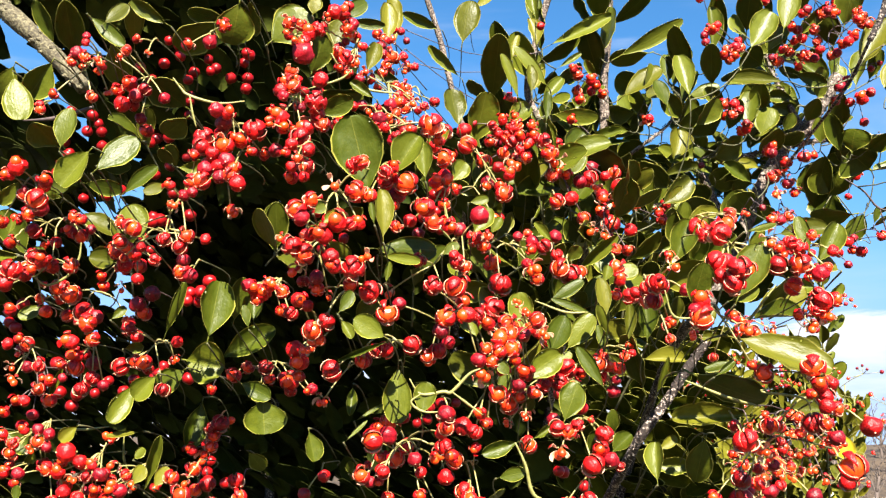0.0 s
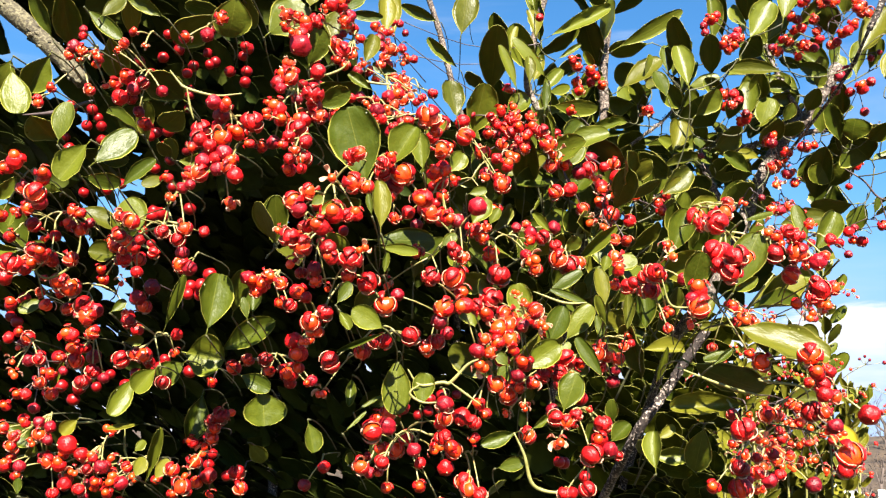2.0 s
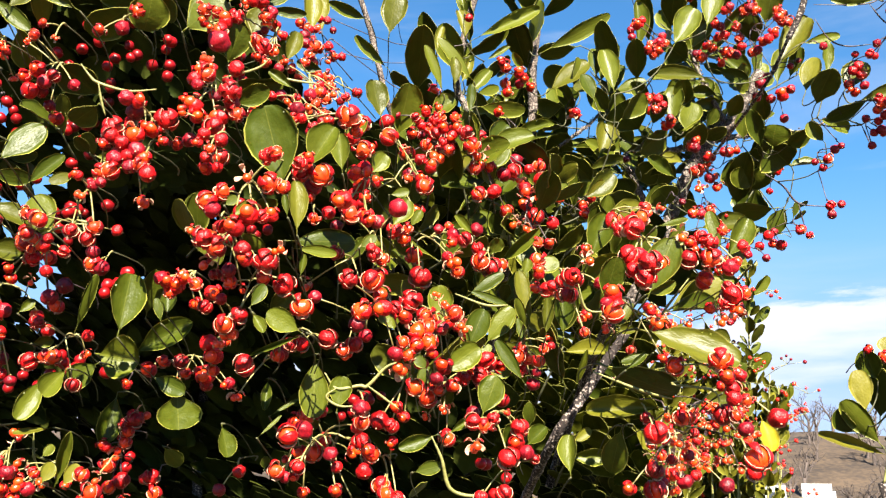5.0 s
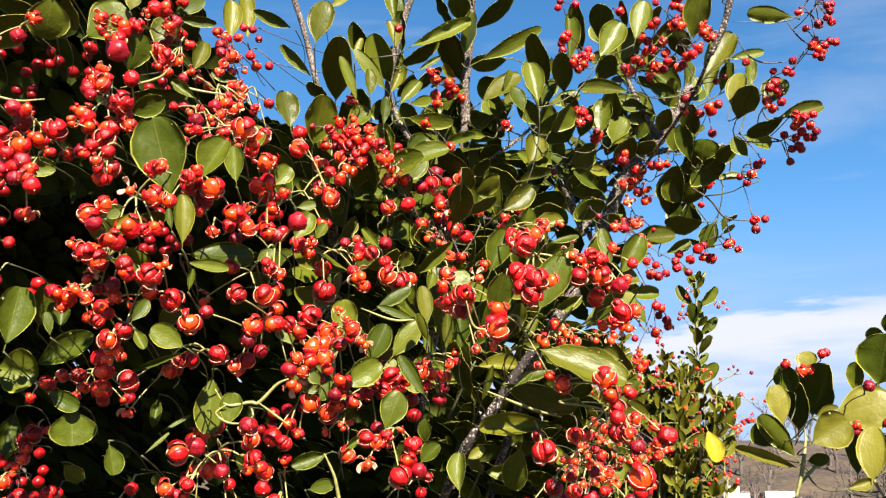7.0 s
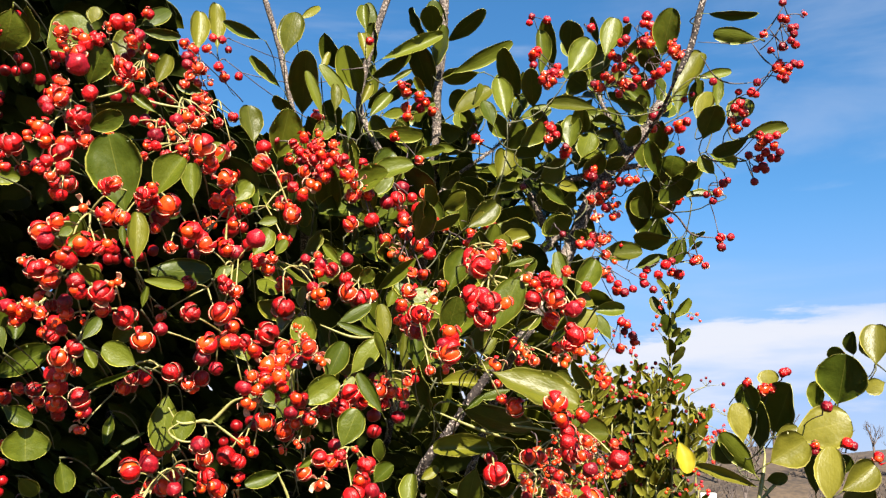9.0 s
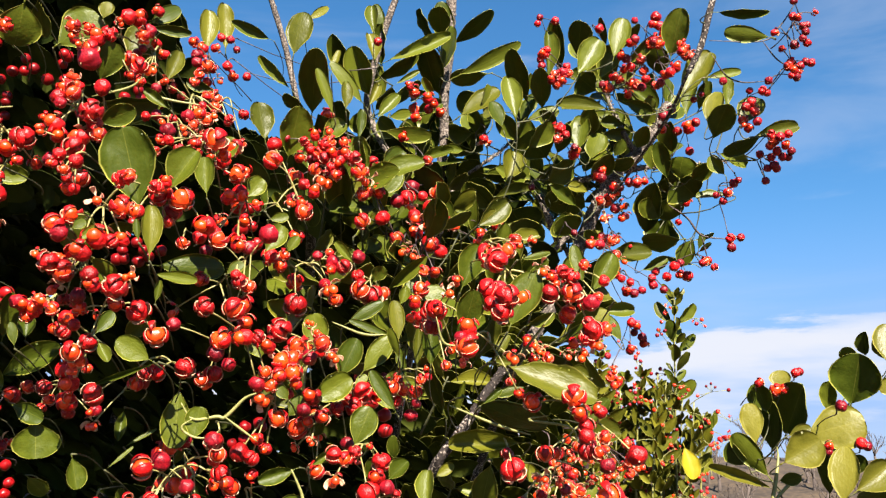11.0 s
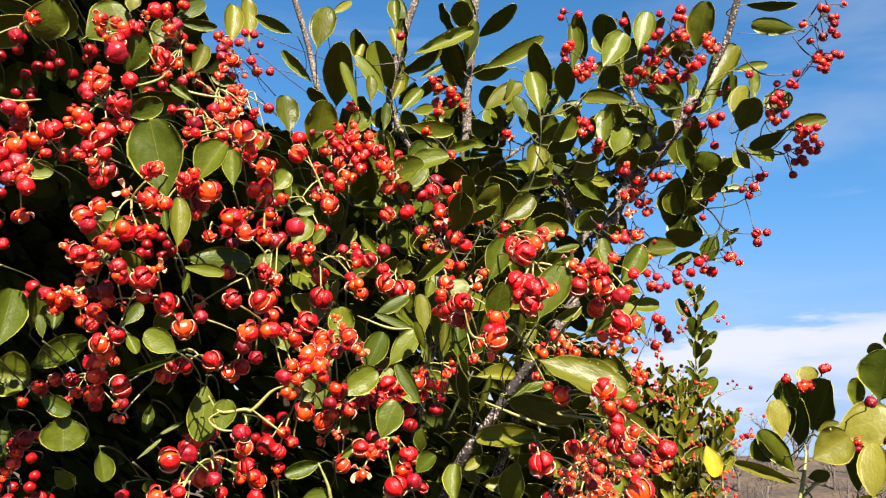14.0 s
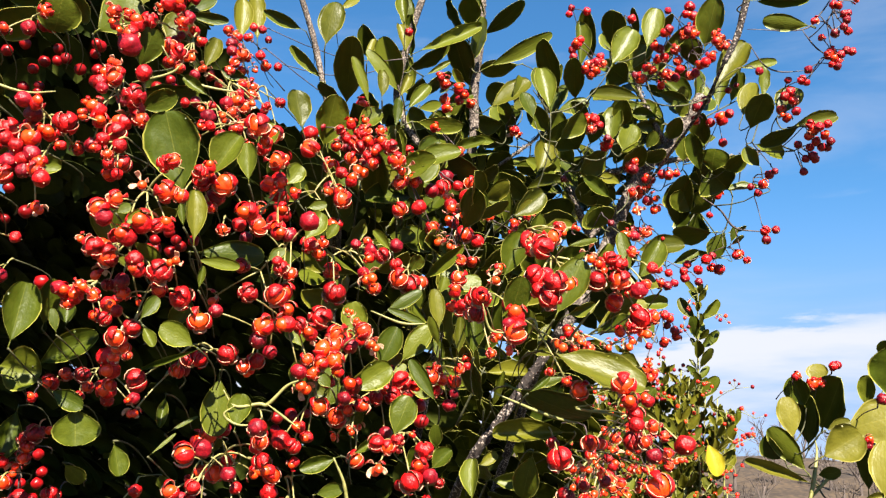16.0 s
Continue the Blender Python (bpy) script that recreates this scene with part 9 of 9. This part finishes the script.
def shoot(parent, points, pairs, size, fruit=0, spread=0.75, reach=0.6, single=True):
    """An upright shoot with leaves in opposite pairs, and thin fruit stalks near its tip."""
    line = smooth_line(points, 10)
    verts, faces = [], []
    radii = [0.0045 - 0.003 * i / (len(line) - 1) for i in range(len(line))]
    tube(verts, faces, line, radii, 6)
    made, fruits = [], []
    for k in range(pairs):
        f = reach + (1 - reach) * (k + 1) / pairs
        i = min(int(f * (len(line) - 1)), len(line) - 2)
        p, way = line[i], (line[i + 1] - line[i]).normalized()
        a = k * 1.57 + dice.uniform(-0.7, 0.7)
        for side in (0, math.pi):
            out = way.orthogonal().normalized()
            out.rotate(Matrix.Rotation(a + side, 3, way))
            run = (out * spread * dice.uniform(0.7, 1.2) + way * dice.uniform(0.6, 1.0) + Vector((0, 0, 0.15))).normalized() * size * dice.uniform(0.5, 1.15) * (1 - 0.35 * (f > 0.93))
            tube(verts, faces, [p, p + run * 0.06], [0.0015, 0.001], 5)
            made.append((p + run * 0.15, run))
    for k in range(fruit):
        p = line[dice.randrange(int(len(line) * 0.7), len(line))]
        c = p + Vector((dice.uniform(-0.08, 0.08), dice.uniform(-0.07, 0.03), dice.uniform(-0.03, 0.05)))
        tube(verts, faces, bow(p, c, (0, 0, 0.006), 4), [0.0011, 0.001, 0.0009, 0.0008, 0.0007], 4)
        for _ in range(dice.choice((3, 4, 5))):
            q = c + Vector((dice.gauss(0, 0.013), dice.gauss(0, 0.01), dice.gauss(0, 0.013)))
            tube(verts, faces, [c, q], [0.0007, 0.0006], 4)
            fruits.append(q)
    twigs = child("leafy_shoot", mesh_of("leafy_shoot", verts, faces, [twig]), parent)
    if not single:
        for base, run in made:
            REST[0].append(leaf_matrix(base, run, run.length * dice.uniform(0.38, 0.52), dice.uniform(-40, 40)))
        for q in fruits:
            r = dice.uniform(0.0036, 0.0054)
            REST[dice.choice((1, 2))].append(Matrix.Translation(q) @ Euler((dice.uniform(0, 6), dice.uniform(0, 6), 0)).to_matrix().to_4x4() @ Matrix.Diagonal((r, r, r, 1)))
        return twigs
    for base, run in made:
        put(new("leaf", dice.choice(dice.choice((LEAVES, OLIVE_LEAVES, OLIVE_LEAVES)))), twigs, leaf_matrix(base, run, run.length * dice.uniform(0.38, 0.52), dice.uniform(-40, 40)))
    for q in fruits:
        r = dice.uniform(0.0036, 0.0054)
        put(new("capsule", dice.choice(CAPSULES[dice.choice("csoso")])), twigs, Matrix.Translation(q) @ Euler((dice.uniform(0, 6), dice.uniform(0, 6), 0)).to_matrix().to_4x4() @ Matrix.Diagonal((r, r, r, 1)))
    return twigs


shoot(far_shrub, [(0.88, 2.52, -0.02), (0.87, 2.47, 0.8), (0.875, 2.42, 1.62), (0.865, 2.36, 1.9), (0.862, 2.32, 2.13)], 18, 0.060, 3, 0.8, 0.62)
shoot(far_shrub, [(0.94, 2.5, -0.02), (0.96, 2.45, 0.9), (0.935, 2.42, 1.6), (0.945, 2.40, 1.84)], 9, 0.066, 7, 0.6, 0.72)
for k in range(76):
    x = 0.48 + 0.0062 * k + dice.uniform(-0.02, 0.02)
    y = 2.36 + dice.uniform(-0.06, 0.5)
    top = 1.99 - abs(x - 0.70) * 0.7 + dice.uniform(-0.22, 0.03) - 0.5 * max(0, y - 2.5)
    shoot(far_shrub, [(0.85 + (x - 0.85) * 0.3, 2.52, -0.02), (0.85 + (x - 0.85) * 0.8, 2.5, 0.9), (x - 0.02, y + 0.03, top - 0.35), (x, y, top)], 22, 0.050, 5, 0.95, 0.70, k % 11 == 5)
joined("far_foliage", SIMPLE, REST[0], olive_outer, far_shrub, "crowded olive leaves of the shoots behind")
berry = [], [], []
globe(*berry, 0, 1.0, 0.1, us=10, vs=6)
BERRY = np.array(berry[0]), np.array(berry[1]), np.zeros((len(berry[0]), 2))
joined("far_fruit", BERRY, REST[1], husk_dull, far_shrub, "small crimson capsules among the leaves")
joined("far_seed", BERRY, REST[2], aril, far_shrub, "small orange seeds among the leaves")
# one leaf that has turned
gold = put(new("leaf", YELLOW_LEAF), far_shrub, leaf_matrix((0.836, 2.22, 1.742), (0.014, -0.01, -0.070), 0.046, 5))
gold["label"] = "bright yellow fading leaf"


# ---- distance ----
def bare_tree(at, height, label, twiggy=3, mat=far_bark, spread=0.55):
    """A leafless tree: tapered trunk, forking limbs, thin twigs."""
    d = random.Random(int(abs(at[0]) * 13 + at[1] * 7))
    tree = thing("bare_tree", label, "tree", at, group="bare trees on the hillside")
    verts, faces = [], []

    def grow(p, way, length, radius, level):
        end = p + way * length
        tube(verts, faces, bow(p, end, (d.uniform(-0.04, 0.04) * length, d.uniform(-0.04, 0.04) * length, 0), 3), [radius, radius * 0.9, radius * 0.8, radius * 0.68], 5 if level < 2 else 3)
        if level == twiggy:
            return
        for k in range(3 if level else 4):
            turn = Vector((d.gauss(0, spread), d.gauss(0, spread), d.uniform(0.0, 0.5)))
            f = d.uniform(0.55, 1.0) if k else 1.0
            grow(p + way * length * f, (way + turn).normalized(), length * d.uniform(0.55, 0.8), radius * (0.62 if f == 1 else 0.45), level + 1)

    grow(Vector((0, 0, -0.3)) + Vector(at), Vector((0, 0, 1)), height * 0.3, height * 0.030, 0)
    child("trunk", mesh_of("trunk", verts, faces, [mat]), tree)
    return tree


def hillside():
    verts, faces = [], []
    nx, ny = 60, 14
    for j in range(ny + 1):
        for i in range(nx + 1):
            a = radians(-60 + 140 * i / nx)
            r = 62 + 14 * j
            h = 9.0 * (1 - math.cos(math.pi * min(1, j / 3.2))) / 2 + (0.9 * noise.noise((a * 9, j * 0.4, 1)) + 0.4 * noise.noise((a * 31, j, 5))) * min(1, j / 3) - 0.6
            verts.append((r * math.sin(a), r * math.cos(a), h))
    for j in range(ny):
        for i in range(nx):
            q = j * (nx + 1) + i
            faces.append((q, q + 1, q + nx + 2, q + nx + 1))
    return mesh_of("hillside", verts, faces, [hill_brown])


tagged(new("hillside", hillside()), "low brown winter hillside behind the houses", "hill", kind="structure")
for k in range(120):
    a = radians(-4 + 0.4 * k + dice.uniform(-0.5, 0.5))
    r = dice.uniform(66, 106)
    bare_tree((r * math.sin(a), r * math.cos(a), -0.6 + 4.5 * (1 - math.cos(math.pi * min(1, (r - 62) / 45)))), dice.uniform(4.0, 6.4), "leafless grey-brown tree on the hillside", 4)
bare_tree((6.4, 24.0, -0.1), 5.4, "leafless pale tree standing in the grass", 5, far_bark, 0.5)


def white_house(at, wide, high, step, turn):
    """A low white-walled house with a stepped parapet, dark windows and a flat grey roof."""
    house = thing("house", "low white-walled house with a stepped flat roof", "house", at, group="white houses below the hill")
    house.rotation_euler = (0, 0, turn)

    def box(name, x0, x1, y0, y1, z0, z1, mat):
        bm = bmesh.new()
        bmesh.ops.create_cube(bm, size=1.0)
        for v in bm.verts:
            v.co = Vector(((x0 + x1) / 2 + v.co.x * (x1 - x0), (y0 + y1) / 2 + v.co.y * (y1 - y0), (z0 + z1) / 2 + v.co.z * (z1 - z0)))
        bmesh.ops.bevel(bm, geom=bm.edges[:], offset=0.03, segments=1, affect="EDGES")
        me = bpy.data.meshes.new(name)
        bm.to_mesh(me)
        bm.free()
        me.materials.append(mat)
        ob = new(name, me)
        ob.parent = house
        return ob

    box("wall", -wide / 2, wide / 2, 0, 4, -0.8, high - 0.35, wall_white)
    box("parapet", -wide / 2, -wide / 2 + wide * step, 0, 4, high - 0.35, high, wall_white)
    box("roof", -wide / 2 + wide * step + 0.05, wide / 2 - 0.05, 0.1, 3.9, high - 0.35, high - 0.25, roof_grey)
    for k in range(max(1, int(wide / 1.4))):
        x = -wide / 2 + 0.7 + 1.4 * k
        if x + 0.3 < wide / 2:
            box("window", x - 0.3, x + 0.3, -0.02, 0.03, high - 1.35, high - 0.65, dark_glass)


for az, wide, high, step in ((19.4, 1.3, 2.75, 0.62), (21.8, 1.6, 2.5, 0.9), (27.5, 2.2, 2.1, 0.5), (30.5, 2.0, 2.5, 0.6)):
    white_house((52 * math.sin(radians(az)), 52 * math.cos(radians(az)), 0.1), wide, high, step, -radians(az))
